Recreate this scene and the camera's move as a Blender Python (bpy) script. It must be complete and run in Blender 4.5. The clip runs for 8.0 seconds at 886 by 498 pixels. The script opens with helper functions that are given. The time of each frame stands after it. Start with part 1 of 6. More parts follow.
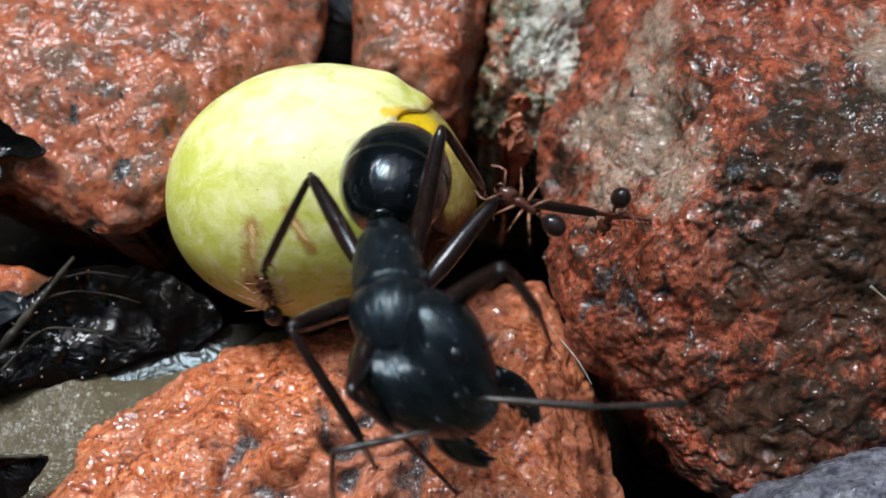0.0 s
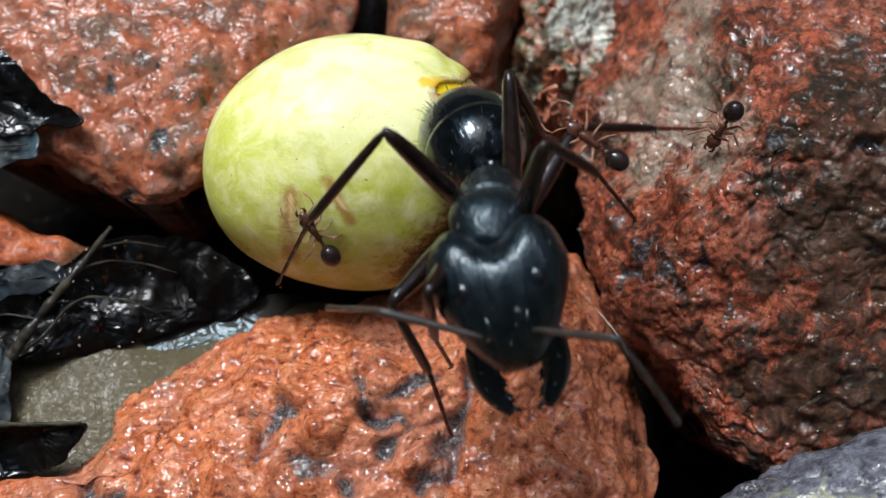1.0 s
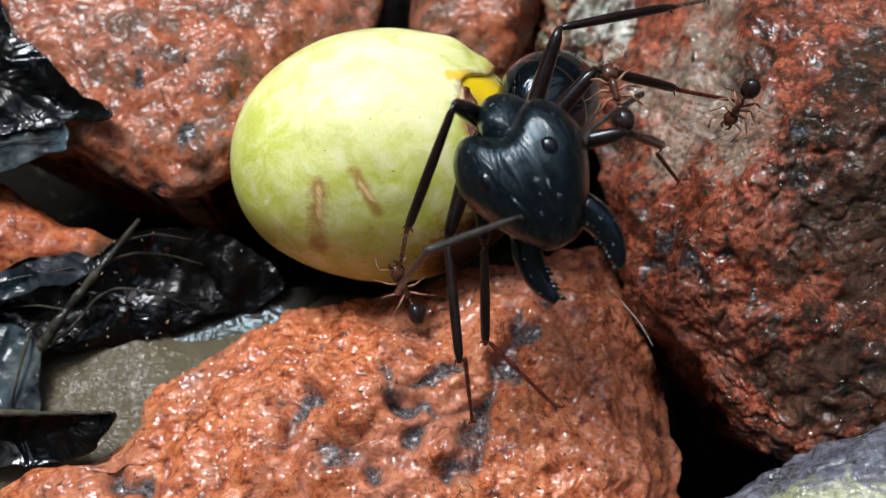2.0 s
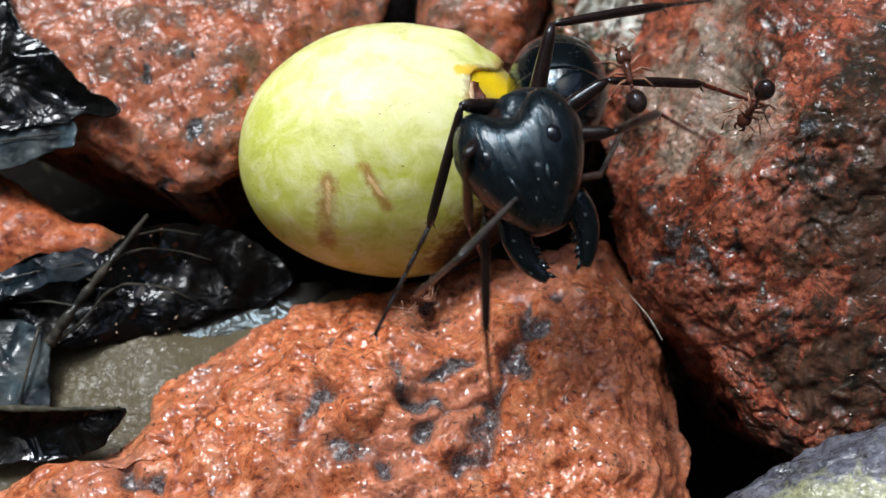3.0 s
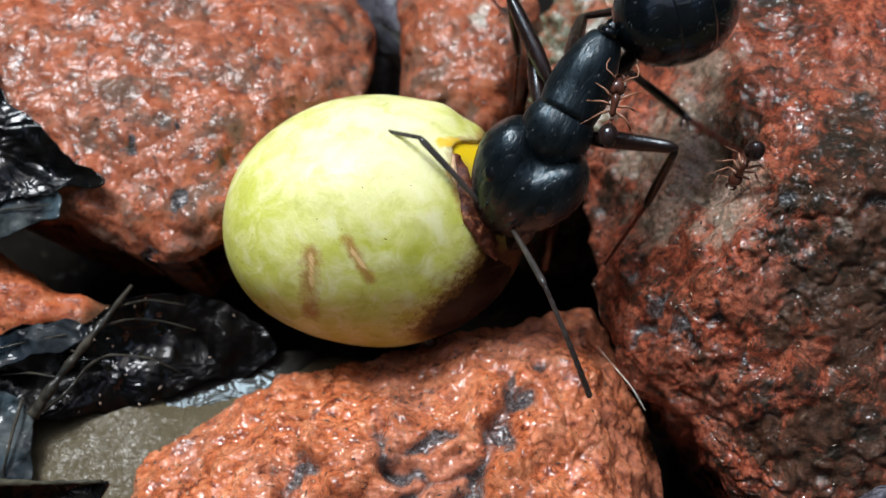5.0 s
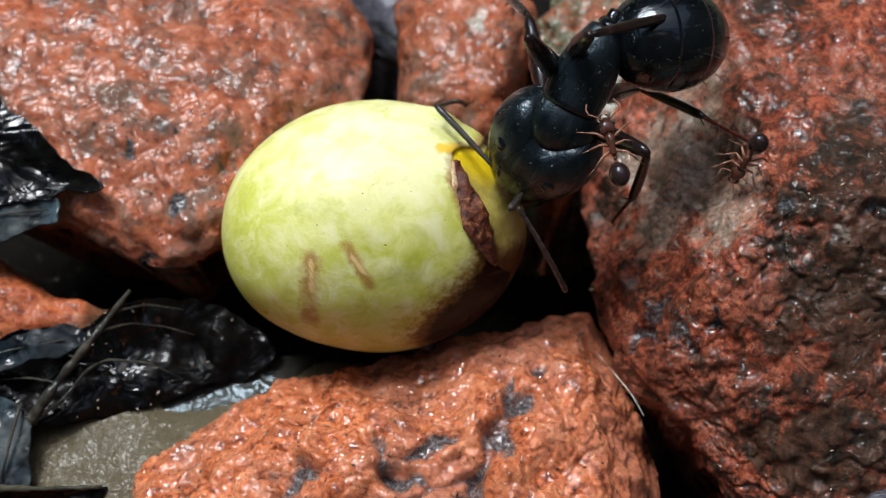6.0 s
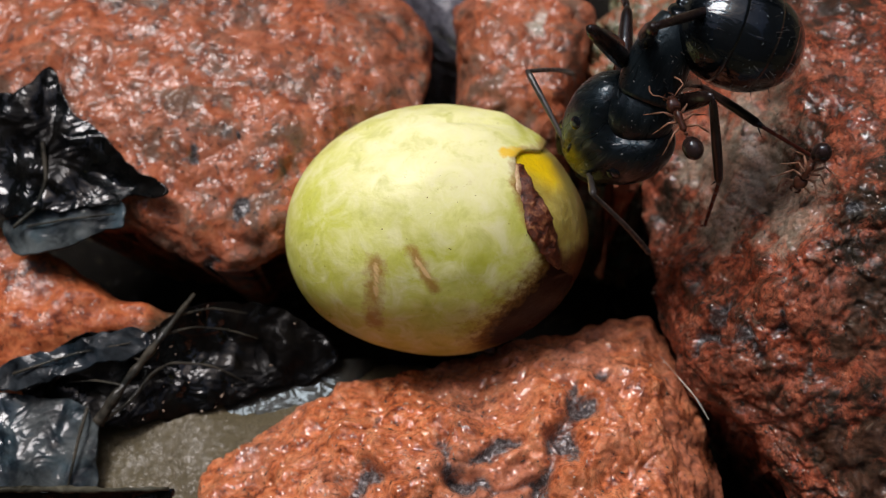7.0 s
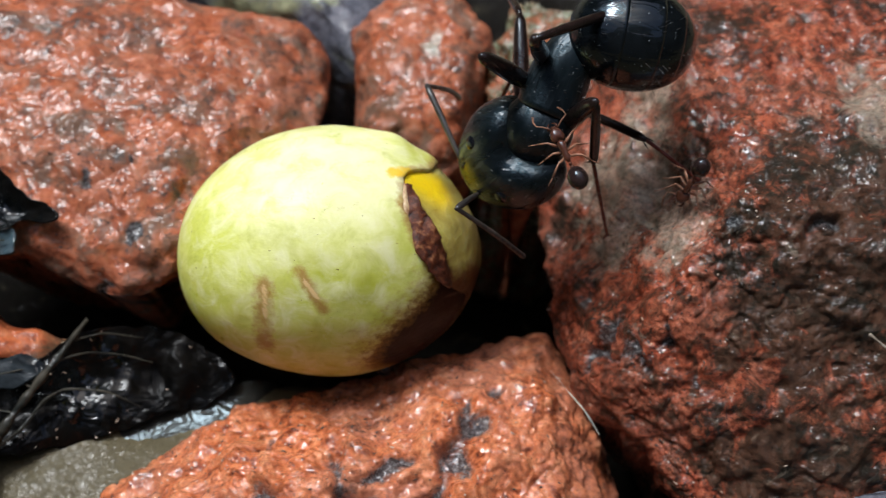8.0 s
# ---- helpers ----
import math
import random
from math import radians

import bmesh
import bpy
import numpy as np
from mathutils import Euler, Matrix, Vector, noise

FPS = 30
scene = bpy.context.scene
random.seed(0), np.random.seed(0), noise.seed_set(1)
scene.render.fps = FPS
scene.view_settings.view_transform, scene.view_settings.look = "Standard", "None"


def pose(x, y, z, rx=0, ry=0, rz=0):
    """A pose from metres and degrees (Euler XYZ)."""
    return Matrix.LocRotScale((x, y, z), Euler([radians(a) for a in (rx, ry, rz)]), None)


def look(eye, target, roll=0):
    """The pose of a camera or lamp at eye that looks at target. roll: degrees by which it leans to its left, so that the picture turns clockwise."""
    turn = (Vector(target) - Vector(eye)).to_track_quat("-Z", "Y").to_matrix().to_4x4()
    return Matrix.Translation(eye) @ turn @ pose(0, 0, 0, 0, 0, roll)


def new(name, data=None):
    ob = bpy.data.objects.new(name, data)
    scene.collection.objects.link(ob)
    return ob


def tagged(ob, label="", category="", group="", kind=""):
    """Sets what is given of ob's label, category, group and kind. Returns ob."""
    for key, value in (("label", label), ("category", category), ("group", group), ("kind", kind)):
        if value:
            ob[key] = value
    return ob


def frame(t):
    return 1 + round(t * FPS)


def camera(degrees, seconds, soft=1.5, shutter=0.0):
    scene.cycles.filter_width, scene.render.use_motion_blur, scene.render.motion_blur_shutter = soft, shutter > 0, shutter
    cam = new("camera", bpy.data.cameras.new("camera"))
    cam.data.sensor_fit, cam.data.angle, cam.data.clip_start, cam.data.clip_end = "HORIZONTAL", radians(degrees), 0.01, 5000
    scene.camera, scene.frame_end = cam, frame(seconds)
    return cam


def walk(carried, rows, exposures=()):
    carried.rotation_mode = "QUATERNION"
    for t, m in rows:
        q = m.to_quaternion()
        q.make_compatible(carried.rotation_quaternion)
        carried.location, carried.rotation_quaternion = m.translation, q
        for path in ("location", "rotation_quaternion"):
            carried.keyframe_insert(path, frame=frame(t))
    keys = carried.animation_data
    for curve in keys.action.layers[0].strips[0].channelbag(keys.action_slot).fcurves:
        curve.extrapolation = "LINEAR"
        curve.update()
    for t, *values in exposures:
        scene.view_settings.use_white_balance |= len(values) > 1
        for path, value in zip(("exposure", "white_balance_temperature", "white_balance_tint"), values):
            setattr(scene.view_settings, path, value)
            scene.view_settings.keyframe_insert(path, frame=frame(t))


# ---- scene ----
MM = 0.001          # everything below is laid out in millimetres

# ---- the camera and its path: a phone held about 45 mm over the stones ----
cam = camera(40.0, 8.0, soft=1.1, shutter=0.3)
PATH = [
    (0, (3.769, -24.885, 43.982), (4.636, -2.797, 4.785), 1.72),
    (0.2, (3.606, -24.938, 43.967), (4.482, -3.131, 4.613), 1.82),
    (0.5, (3.361, -25.019, 43.944), (3.938, -3.435, 4.462), 1.21),
    (0.7, (3.194, -25.093, 43.892), (3.554, -3.629, 4.342), 0.77),
    (1, (2.944, -25.203, 43.814), (3.281, -3.735, 4.266), 0.81),
    (1.2, (2.651, -25.400, 43.826), (2.840, -4.072, 4.202), 0.41),
    (1.5, (2.211, -25.695, 43.845), (2.682, -4.281, 4.269), 0.98),
    (1.7, (2.361, -25.904, 43.941), (2.377, -4.253, 4.492), 0.09),
    (2.8, (2.054, -25.900, 43.934), (2.124, -4.194, 4.515), 0.08),
    (3, (1.998, -25.899, 43.933), (2.025, -4.380, 4.412), -0.04),
    (3.2, (2.016, -25.778, 43.957), (2.016, -4.151, 4.495), -0.06),
    (3.5, (2.042, -25.597, 43.994), (2.042, -4.471, 4.261), -0.00),
    (3.7, (1.952, -25.722, 43.987), (1.901, -4.353, 4.385), -0.10),
    (4, (1.816, -25.910, 43.978), (1.783, -4.382, 4.462), -0.04),
    (4.2, (1.894, -25.826, 44.014), (1.628, -3.968, 4.680), -0.56),
    (4.5, (2.011, -25.699, 44.068), (2.009, -3.896, 4.703), 0.07),
    (4.7, (2.123, -25.470, 44.278), (2.616, -3.364, 5.085), 1.01),
    (4.8, (2.179, -25.356, 44.383), (2.608, -3.159, 5.240), 0.78),
    (4.9, (2.235, -25.241, 44.488), (2.789, -2.359, 5.743), 0.93),
    (5, (2.291, -25.127, 44.592), (2.657, -2.215, 5.864), 0.44),
    (5.2, (2.219, -25.084, 44.631), (2.629, -1.951, 6.034), 0.53),
    (6.3, (1.823, -24.845, 44.843), (2.717, -2.107, 6.020), 1.65),
    (6.5, (1.897, -25.273, 44.643), (2.537, -2.487, 5.843), 1.08),
    (6.6, (1.712, -25.190, 44.700), (2.439, -2.702, 5.729), 1.28),
    (6.7, (1.527, -25.108, 44.757), (1.748, -2.710, 5.728), 0.16),
    (6.8, (1.343, -25.025, 44.814), (0.790, -1.808, 6.270), -1.51),
    (6.9, (1.158, -24.943, 44.871), (0.090, -1.931, 6.215), -2.64),
    (7, (0.973, -24.860, 44.928), (0.364, -1.989, 6.179), -1.67),
    (7.2, (1.160, -24.945, 44.926), (0.272, -2.069, 6.185), -2.40),
    (7.4, (1.346, -25.031, 44.924), (0.656, -1.968, 6.289), -2.09),
    (7.5, (1.439, -25.073, 44.923), (1.203, -1.570, 6.549), -1.18),
    (7.6, (1.782, -25.057, 44.951), (2.467, -1.596, 6.557), 0.61),
    (7.7, (2.125, -25.040, 44.980), (3.562, -1.512, 6.647), 2.05),
    (7.8, (2.469, -25.024, 45.008), (4.098, -1.550, 6.650), 2.33),
    (7.9, (2.812, -25.007, 45.037), (4.578, -1.518, 6.695), 2.49),
    (8, (3.155, -24.991, 45.065), (4.391, -1.515, 6.694), 1.27),
]


def mm(v):
    return Vector(v) * MM


cam.data.dof.use_dof = True
cam.data.dof.focus_distance, cam.data.dof.aperture_fstop = 0.0410, 80.0
walk(cam, [(t, look(mm(eye), mm(target), roll)) for t, eye, target, roll in PATH],
     [(0, 0.38, 6350, 10), (5.0, 0.39, 6350, 11), (6.3, 0.28, 6450, 12), (7.0, -0.03, 7000, 19), (7.5, 0.02, 7000, 18), (8.0, 0.36, 6400, 11)])

# ---- light: a bright overcast sky after rain, narrowed by added unseen slabs ----
world = bpy.data.worlds.new("sky")
scene.world = world
world.use_nodes = True
wt = world.node_tree
sky = wt.nodes.new("ShaderNodeTexSky")
sky.sky_type = "NISHITA"
sky.sun_disc = False
sky.sun_elevation = radians(75)
sky.sun_rotation = radians(-20)
sky.air_density, sky.dust_density, sky.ozone_density = 1.0, 3.0, 1.5
wt.links.new(sky.outputs[0], wt.nodes["Background"].inputs[0])
wt.nodes["Background"].inputs[1].default_value = 0.13
sun = new("sun", bpy.data.lights.new("sun", "SUN"))
sun.data.energy, sun.data.angle, sun.data.color = 3.5, radians(22), (0.95, 0.985, 1.0)
sun.matrix_world = look((-0.34, 0.37, 1.0), (0, 0, 0))


# ---- materials ----
def material(name):
    m = bpy.data.materials.new(name)
    m.use_nodes = True
    nt = m.node_tree
    return m, nt, nt.nodes["Principled BSDF"]


def node(nt, kind, **values):
    n = nt.nodes.new(kind)
    for key, value in values.items():
        n.inputs[key.replace("_", " ")].default_value = value
    return n


def coords(nt, scale):
    """Object coordinates in millimetres, times scale."""
    tc = nt.nodes.new("ShaderNodeTexCoord")
    mp = nt.nodes.new("ShaderNodeVectorMath")
    mp.operation = "SCALE"
    mp.inputs["Scale"].default_value = 1000.0 * scale
    nt.links.new(tc.outputs["Object"], mp.inputs[0])
    return mp.outputs[0]


def noise_tex(nt, vec, scale, detail=4.0, rough=0.55, dist=0.0):
    n = node(nt, "ShaderNodeTexNoise", Scale=scale, Detail=detail, Roughness=rough, Distortion=dist)
    nt.links.new(vec, n.inputs["Vector"])
    return n.outputs["Fac"]


def ramp(nt, fac, stops):
    r = nt.nodes.new("ShaderNodeValToRGB")
    e = r.color_ramp.elements
    while len(e) < len(stops):
        e.new(0.5)
    for k, (at, col) in enumerate(stops):
        e[k].position = at
        e[k].color = (*col, 1.0) if len(col) == 3 else col
    nt.links.new(fac, r.inputs[0])
    return r.outputs[0]


def mix(nt, fac, a, b, kind="MIX"):
    n = nt.nodes.new("ShaderNodeMix")
    n.data_type, n.blend_type = "RGBA", kind
    for socket, v in ((n.inputs[0], fac), (n.inputs[6], a), (n.inputs[7], b)):
        if isinstance(v, (int, float)):
            socket.default_value = v
        elif isinstance(v, tuple):
            socket.default_value = (*v, 1.0)
        else:
            nt.links.new(v, socket)
    return n.outputs[2]


def math_node(nt, op, a, b=0.5):
    n = nt.nodes.new("ShaderNodeMath")
    n.operation = op
    for socket, v in ((n.inputs[0], a), (n.inputs[1], b)):
        if isinstance(v, (int, float)):
            socket.default_value = v
        else:
            nt.links.new(v, socket)
    return n.outputs[0]


def bump(nt, bsdf, heights):
    """Chained relief: pairs of a height and its depth in millimetres."""
    last = None
    for height, depth in heights:
        b = nt.nodes.new("ShaderNodeBump")
        b.inputs["Strength"].default_value = 1.0
        b.inputs["Distance"].default_value = depth * MM
        nt.links.new(height, b.inputs["Height"])
        if last:
            nt.links.new(last, b.inputs["Normal"])
        last = b.outputs[0]
    nt.links.new(last, bsdf.inputs["Normal"])


def attribute(nt, name):
    a = nt.nodes.new("ShaderNodeAttribute")
    a.attribute_name = name
    return a.outputs["Fac"]


def stone_material(name, light, mid, dark, stain, stain_at, wet, depth=0.06, film=1.0, pale=(0.30, 0.20, 0.12), grain=0.8, tinge=None, shine=0.10, ripples=3.3, speck=4.2, dry=0.36, patch=1.0, drift=None, bare_most=0.8, tinge_at=0.48, drift_at=0.46):
    """Wet weathered stone: grain, darker mineral patches, gullies, a broken water film over it."""
    m, nt, b = material(name)
    v = coords(nt, 1.0)
    big = noise_tex(nt, v, 0.35, 3, 0.6)
    med = noise_tex(nt, v, 1.5, 7, 0.68, 0.3)
    fine = noise_tex(nt, v, 6.0, 6, 0.75)
    grit = noise_tex(nt, v, 17.0, 3, 0.6)
    base = ramp(nt, med, [(0.36, dark), (0.47, mid), (0.64, light)])
    base = mix(nt, ramp(nt, fine, [(0.36, (grain,) * 3), (0.54, (0, 0, 0))]), base, dark)
    base = mix(nt, ramp(nt, big, [(0.42, (0, 0, 0)), (0.68, (0.45, 0.45, 0.45))]), base, tuple(0.45 * c for c in mid))
    if drift:
        base = mix(nt, ramp(nt, noise_tex(nt, v, 0.24, 5, 0.6, 0.5), [(drift_at, (0, 0, 0)), (drift_at + 0.16, (0.6, 0.6, 0.6))]), base, mix(nt, med, tuple(0.25 * c for c in drift), tuple(1.6 * c for c in drift)))
    if tinge:
        weathered = math_node(nt, "ADD", noise_tex(nt, v, patch, 7, 0.68, 0.8), math_node(nt, "MULTIPLY", attribute(nt, "soil_shade"), 0.23))
        base = mix(nt, ramp(nt, weathered, [(tinge_at, (0, 0, 0)), (tinge_at + 0.14, (0.9, 0.9, 0.9))]), base, mix(nt, fine, tuple(0.2 * c for c in tinge), tuple(1.7 * c for c in tinge)))
    spots = math_node(nt, "ADD", math_node(nt, "MULTIPLY", big, 0.5), math_node(nt, "MULTIPLY", noise_tex(nt, v, 1.9, 6, 0.72, 0.8), 0.7))
    base = mix(nt, ramp(nt, spots, [(stain_at, (0, 0, 0)), (stain_at + 0.10, (0.9, 0.9, 0.9))]), base, stain)
    flecks = noise_tex(nt, v, speck, 4, 0.6, 1.2)
    base = mix(nt, ramp(nt, flecks, [(0.58, (0, 0, 0)), (0.70, (0.85, 0.85, 0.85))]), base, tuple(0.6 * c for c in stain))
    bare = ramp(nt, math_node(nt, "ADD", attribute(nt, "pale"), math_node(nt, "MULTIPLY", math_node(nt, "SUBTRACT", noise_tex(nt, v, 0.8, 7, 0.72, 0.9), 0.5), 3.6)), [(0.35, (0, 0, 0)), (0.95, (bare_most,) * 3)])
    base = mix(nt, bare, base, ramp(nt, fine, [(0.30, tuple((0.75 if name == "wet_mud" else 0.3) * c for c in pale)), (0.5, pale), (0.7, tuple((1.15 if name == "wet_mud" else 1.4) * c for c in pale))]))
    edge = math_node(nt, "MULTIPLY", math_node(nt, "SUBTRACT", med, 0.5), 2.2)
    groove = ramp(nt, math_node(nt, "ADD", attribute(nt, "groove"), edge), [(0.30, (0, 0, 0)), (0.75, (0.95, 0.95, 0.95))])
    # grey gully grain; its pale end paints in small wet glints
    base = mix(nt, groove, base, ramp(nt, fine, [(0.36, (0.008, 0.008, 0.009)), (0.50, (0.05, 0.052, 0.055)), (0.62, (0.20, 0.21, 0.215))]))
    nt.links.new(base, b.inputs["Base Color"])
    nt.links.new(ramp(nt, noise_tex(nt, v, 3.0, 4, 0.6), [(0.35, (wet + 0.12,) * 3), (0.68, (wet + 0.45,) * 3)]), b.inputs["Roughness"])
    b.inputs["Specular IOR Level"].default_value = 0.05
    sheet = ramp(nt, noise_tex(nt, v, 0.9, 4, 0.65), [(dry, (film * 0.12,) * 3), (dry + 0.14, (film,) * 3)])
    # water film only on the silt, so the shade-black gaps stay dull
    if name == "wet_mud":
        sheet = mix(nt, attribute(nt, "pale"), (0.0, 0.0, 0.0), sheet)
    else:
        sheet = mix(nt, attribute(nt, "soil_shade"), mix(nt, bare, sheet, (1.0, 1.0, 1.0)), mix(nt, 0.6, (0.0, 0.0, 0.0), sheet))
    nt.links.new(mix(nt, groove, sheet, (1.0, 1.0, 1.0)), b.inputs["Coat Weight"])
    b.inputs["Coat Roughness"].default_value = shine
    b.inputs["Coat IOR"].default_value = 1.58
    bump(nt, b, [(med, depth * 2.6), (fine, depth * 1.3), (grit, depth * 0.35)])
    ripple = noise_tex(nt, v, ripples, 1.8, 0.5, 1.3)
    soft = nt.nodes.new("ShaderNodeBump")
    soft.inputs["Distance"].default_value = depth * 6.2 / ripples * MM
    nt.links.new(ripple, soft.inputs["Height"])
    nt.links.new(ramp(nt, groove, [(0.0, (1, 1, 1)), (1.0, (0.75, 0.75, 0.75))]), soft.inputs["Strength"])
    nt.links.new(soft.outputs[0], b.inputs["Coat Normal"])
    return m


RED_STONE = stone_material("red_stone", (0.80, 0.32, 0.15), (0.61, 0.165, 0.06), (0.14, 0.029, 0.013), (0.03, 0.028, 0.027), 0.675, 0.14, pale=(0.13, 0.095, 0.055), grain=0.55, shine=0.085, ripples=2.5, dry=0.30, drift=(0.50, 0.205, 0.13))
PINK_STONE = stone_material("pink_red_stone", (0.53, 0.185, 0.095), (0.37, 0.095, 0.040), (0.13, 0.036, 0.018), (0.05, 0.042, 0.038), 0.65, 0.42, 0.05, 0.65, (0.34, 0.36, 0.30), 0.12, (0.16, 0.10, 0.07), 0.26, 1.5, 2.2, patch=0.55, drift=(0.36, 0.15, 0.095))
ORANGE_STONE = stone_material("orange_stone", (0.56, 0.19, 0.08), (0.42, 0.10, 0.035), (0.12, 0.025, 0.012), (0.05, 0.035, 0.03), 0.66, 0.42, 0.04, 0.55, (0.13, 0.095, 0.055), 0.35, None, 0.24)
CRIMSON_STONE = stone_material("crimson_stone", (0.60, 0.185, 0.098), (0.35, 0.077, 0.038), (0.05, 0.016, 0.009), (0.018, 0.017, 0.012), 0.60, 0.17, 0.07, 0.9, (0.34, 0.285, 0.215), 0.85, (0.05, 0.032, 0.02), 0.07, 3.4, 6.0, 0.44, drift=(0.24, 0.10, 0.065), bare_most=0.66, tinge_at=0.515, drift_at=0.48)
GREY_STONE = stone_material("grey_stone", (0.22, 0.23, 0.27), (0.12, 0.125, 0.155), (0.04, 0.042, 0.055), (0.025, 0.022, 0.03), 0.66, 0.25, 0.05, 0.8, (0.30, 0.31, 0.17), 0.7, None, 0.14, 5.0, bare_most=0.9)
MOSS_STONE = stone_material("moss_stone", (0.46, 0.50, 0.40), (0.14, 0.16, 0.08), (0.012, 0.016, 0.008), (0.34, 0.10, 0.045), 0.60, 0.25, 0.06, 1.0, (0.5, 0.52, 0.46), 0.8, (0.26, 0.13, 0.085), patch=0.6)
# near-black base puts gap shade into the mud; pale is the silt itself
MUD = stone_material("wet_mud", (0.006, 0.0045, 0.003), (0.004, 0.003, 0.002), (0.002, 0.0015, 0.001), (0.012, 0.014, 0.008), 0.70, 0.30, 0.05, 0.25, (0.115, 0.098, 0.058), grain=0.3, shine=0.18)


# ---- mesh helpers ----
def mesh_object(name, verts, faces, mat, parent=None, label="", smooth=True):
    me = bpy.data.meshes.new(name)
    me.from_pydata([tuple(float(c) * MM for c in v) for v in verts], [], faces)
    me.materials.append(mat)
    if smooth:
        me.polygons.foreach_set("use_smooth", [True] * len(me.polygons))
    me.update()
    ob = new(name, me)
    if parent is not None:
        ob.parent = parent
    if label:
        tagged(ob, label)
    return ob


def grid_faces(rows, cols, closed=True):
    f = []
    for i in range(rows - 1):
        for j in range(cols if closed else cols - 1):
            k = (j + 1) % cols
            f.append((i * cols + j, i * cols + k, (i + 1) * cols + k, (i + 1) * cols + j))
    return f


def smooth_loop(corners, count):
    """A closed rounded loop through the corners."""
    p = np.array(corners, float)
    n = len(p)
    out = []
    for k in range(count):
        u = k * n / count
        i, t = int(u), u - int(u)
        a, b, c, d = p[(i - 1) % n], p[i % n], p[(i + 1) % n], p[(i + 2) % n]
        out.append(0.5 * ((2 * b) + (c - a) * t + (2 * a - 5 * b + 4 * c - d) * t * t + (3 * b - a - 3 * c + d) * t ** 3))
    return np.array(out)


def soft_min(values, k=0.35):
    values = np.array(values)
    low = values.min(0)
    return low - k * np.log(np.exp(-(values - low) / k).sum(0))


def disc_grid(n):
    """An n by n grid mapped to the unit disc: radius and angle of each point."""
    a = np.linspace(-1, 1, n)
    u, v = np.meshgrid(a, a)
    dx, dy = u * np.sqrt(1 - v * v / 2), v * np.sqrt(1 - u * u / 2)
    return np.hypot(dx, dy), np.arctan2(dy, dx)


def rock(name, corners, floor, facets, mat, label, seed=0, square=3.5, lump=0.5, size=200, heart=None, rough=1.0, grooves=(), pits=(), pale=(), knobs=(), soil_shade=(), under=0.6, crumb=0.0):
    """A weathered stone: a rounded footprint, a top cut by facets (z at a point, slopes in x and y), and broken, pitted skin."""
    rim = smooth_loop(corners, 720)
    mid = np.array(heart if heart else rim.mean(0))
    arm = rim - mid
    angle = np.unwrap(np.arctan2(arm[:, 1], arm[:, 0]))
    q, ang = disc_grid(size)
    if angle[-1] < angle[0]:
        arm, angle = arm[::-1], angle[::-1]
    reach = np.interp(ang, angle, np.linalg.norm(arm, axis=1), period=2 * math.pi)
    sweep = np.linspace(math.pi / 2, -0.15, 3000)     # from the crown to the foot, in even steps over the skin
    out = np.cos(np.clip(sweep, 0, None)) ** (2 / square)
    rise = np.clip(np.sin(sweep), 0, None) ** (2 / square)
    tall = (np.mean([f[2] for f in facets]) - floor) / reach.mean()
    along = np.concatenate([[0], np.cumsum(np.hypot(np.diff(out), tall * np.diff(rise)) + 1e-5)])
    phi = np.interp(np.clip(q, 0, 1), along / along[-1], sweep)
    rho = np.cos(np.clip(phi, 0, None)) ** (2 / square) * np.where(phi < 0, 1 + phi * under, 1)
    up = np.sign(np.sin(phi)) * np.abs(np.sin(phi)) ** (2 / square)
    x = mid[0] + rho * reach * np.cos(ang)
    y = mid[1] + rho * reach * np.sin(ang)
    top = soft_min([z + sx * (x - px) + sy * (y - py) for px, py, z, sx, sy in facets])
    z = floor + (np.maximum(top, floor + 0.6) - floor) * np.clip(up, 0, None) + np.minimum(phi, 0) / 0.15 * 8.0
    p = np.stack([x, y, z], -1)
    nrm = np.cross(np.gradient(p, axis=1), np.gradient(p, axis=0))
    nrm /= np.linalg.norm(nrm, axis=-1, keepdims=True) + 1e-9
    off = Vector((seed * 17.3, seed * 5.1, seed * 9.7))
    flat = p.reshape(-1, 3)
    d = np.empty(len(flat))
    for i, c in enumerate(flat):
        v = Vector(c) + off
        near, next_near = noise.voronoi(v * 0.6)[0][:2]
        pit = min(0.0, noise.noise(v * 1.5) + 0.15)
        d[i] = lump * (0.9 * noise.noise(v * 0.28) + 0.8 * (noise.turbulence(v * 0.6, 2, False) - 0.5) + 0.6 * (next_near - near) - 0.3
                       + rough * (0.6 * pit + 0.14 * noise.noise(v * 2.6) + 0.06 * noise.noise(v * 5.5)))
        if crumb:
            bent_v = v + Vector(noise.noise_vector(v * 1.8)) * 0.25
            wide = 1 - min(1.0, abs(noise.noise(bent_v * 0.75)) / 0.16)
            thin = 1 - min(1.0, abs(noise.noise(bent_v * 1.7 + Vector((7, 3, 1)))) / 0.2)
            patchy = 0.35 + 0.65 * min(1.0, max(0.0, noise.noise(v * 0.33) * 1.6 + 0.5))
            d[i] += crumb * patchy * (0.12 - 0.30 * wide ** 1.5 - 0.18 * thin ** 1.5 + 0.10 * noise.noise(v * 3.6) + 0.06 * noise.noise(v * 8.0))
    cut = np.zeros(len(flat))
    warp = np.array([tuple(noise.noise_vector(Vector(c) * 1.1 + off)) for c in flat]) * 0.55
    bent = flat + warp
    broken = np.array([0.5 + noise.noise(Vector(c) * 0.9 - off) for c in flat]).clip(0, 1) if grooves else 1.0
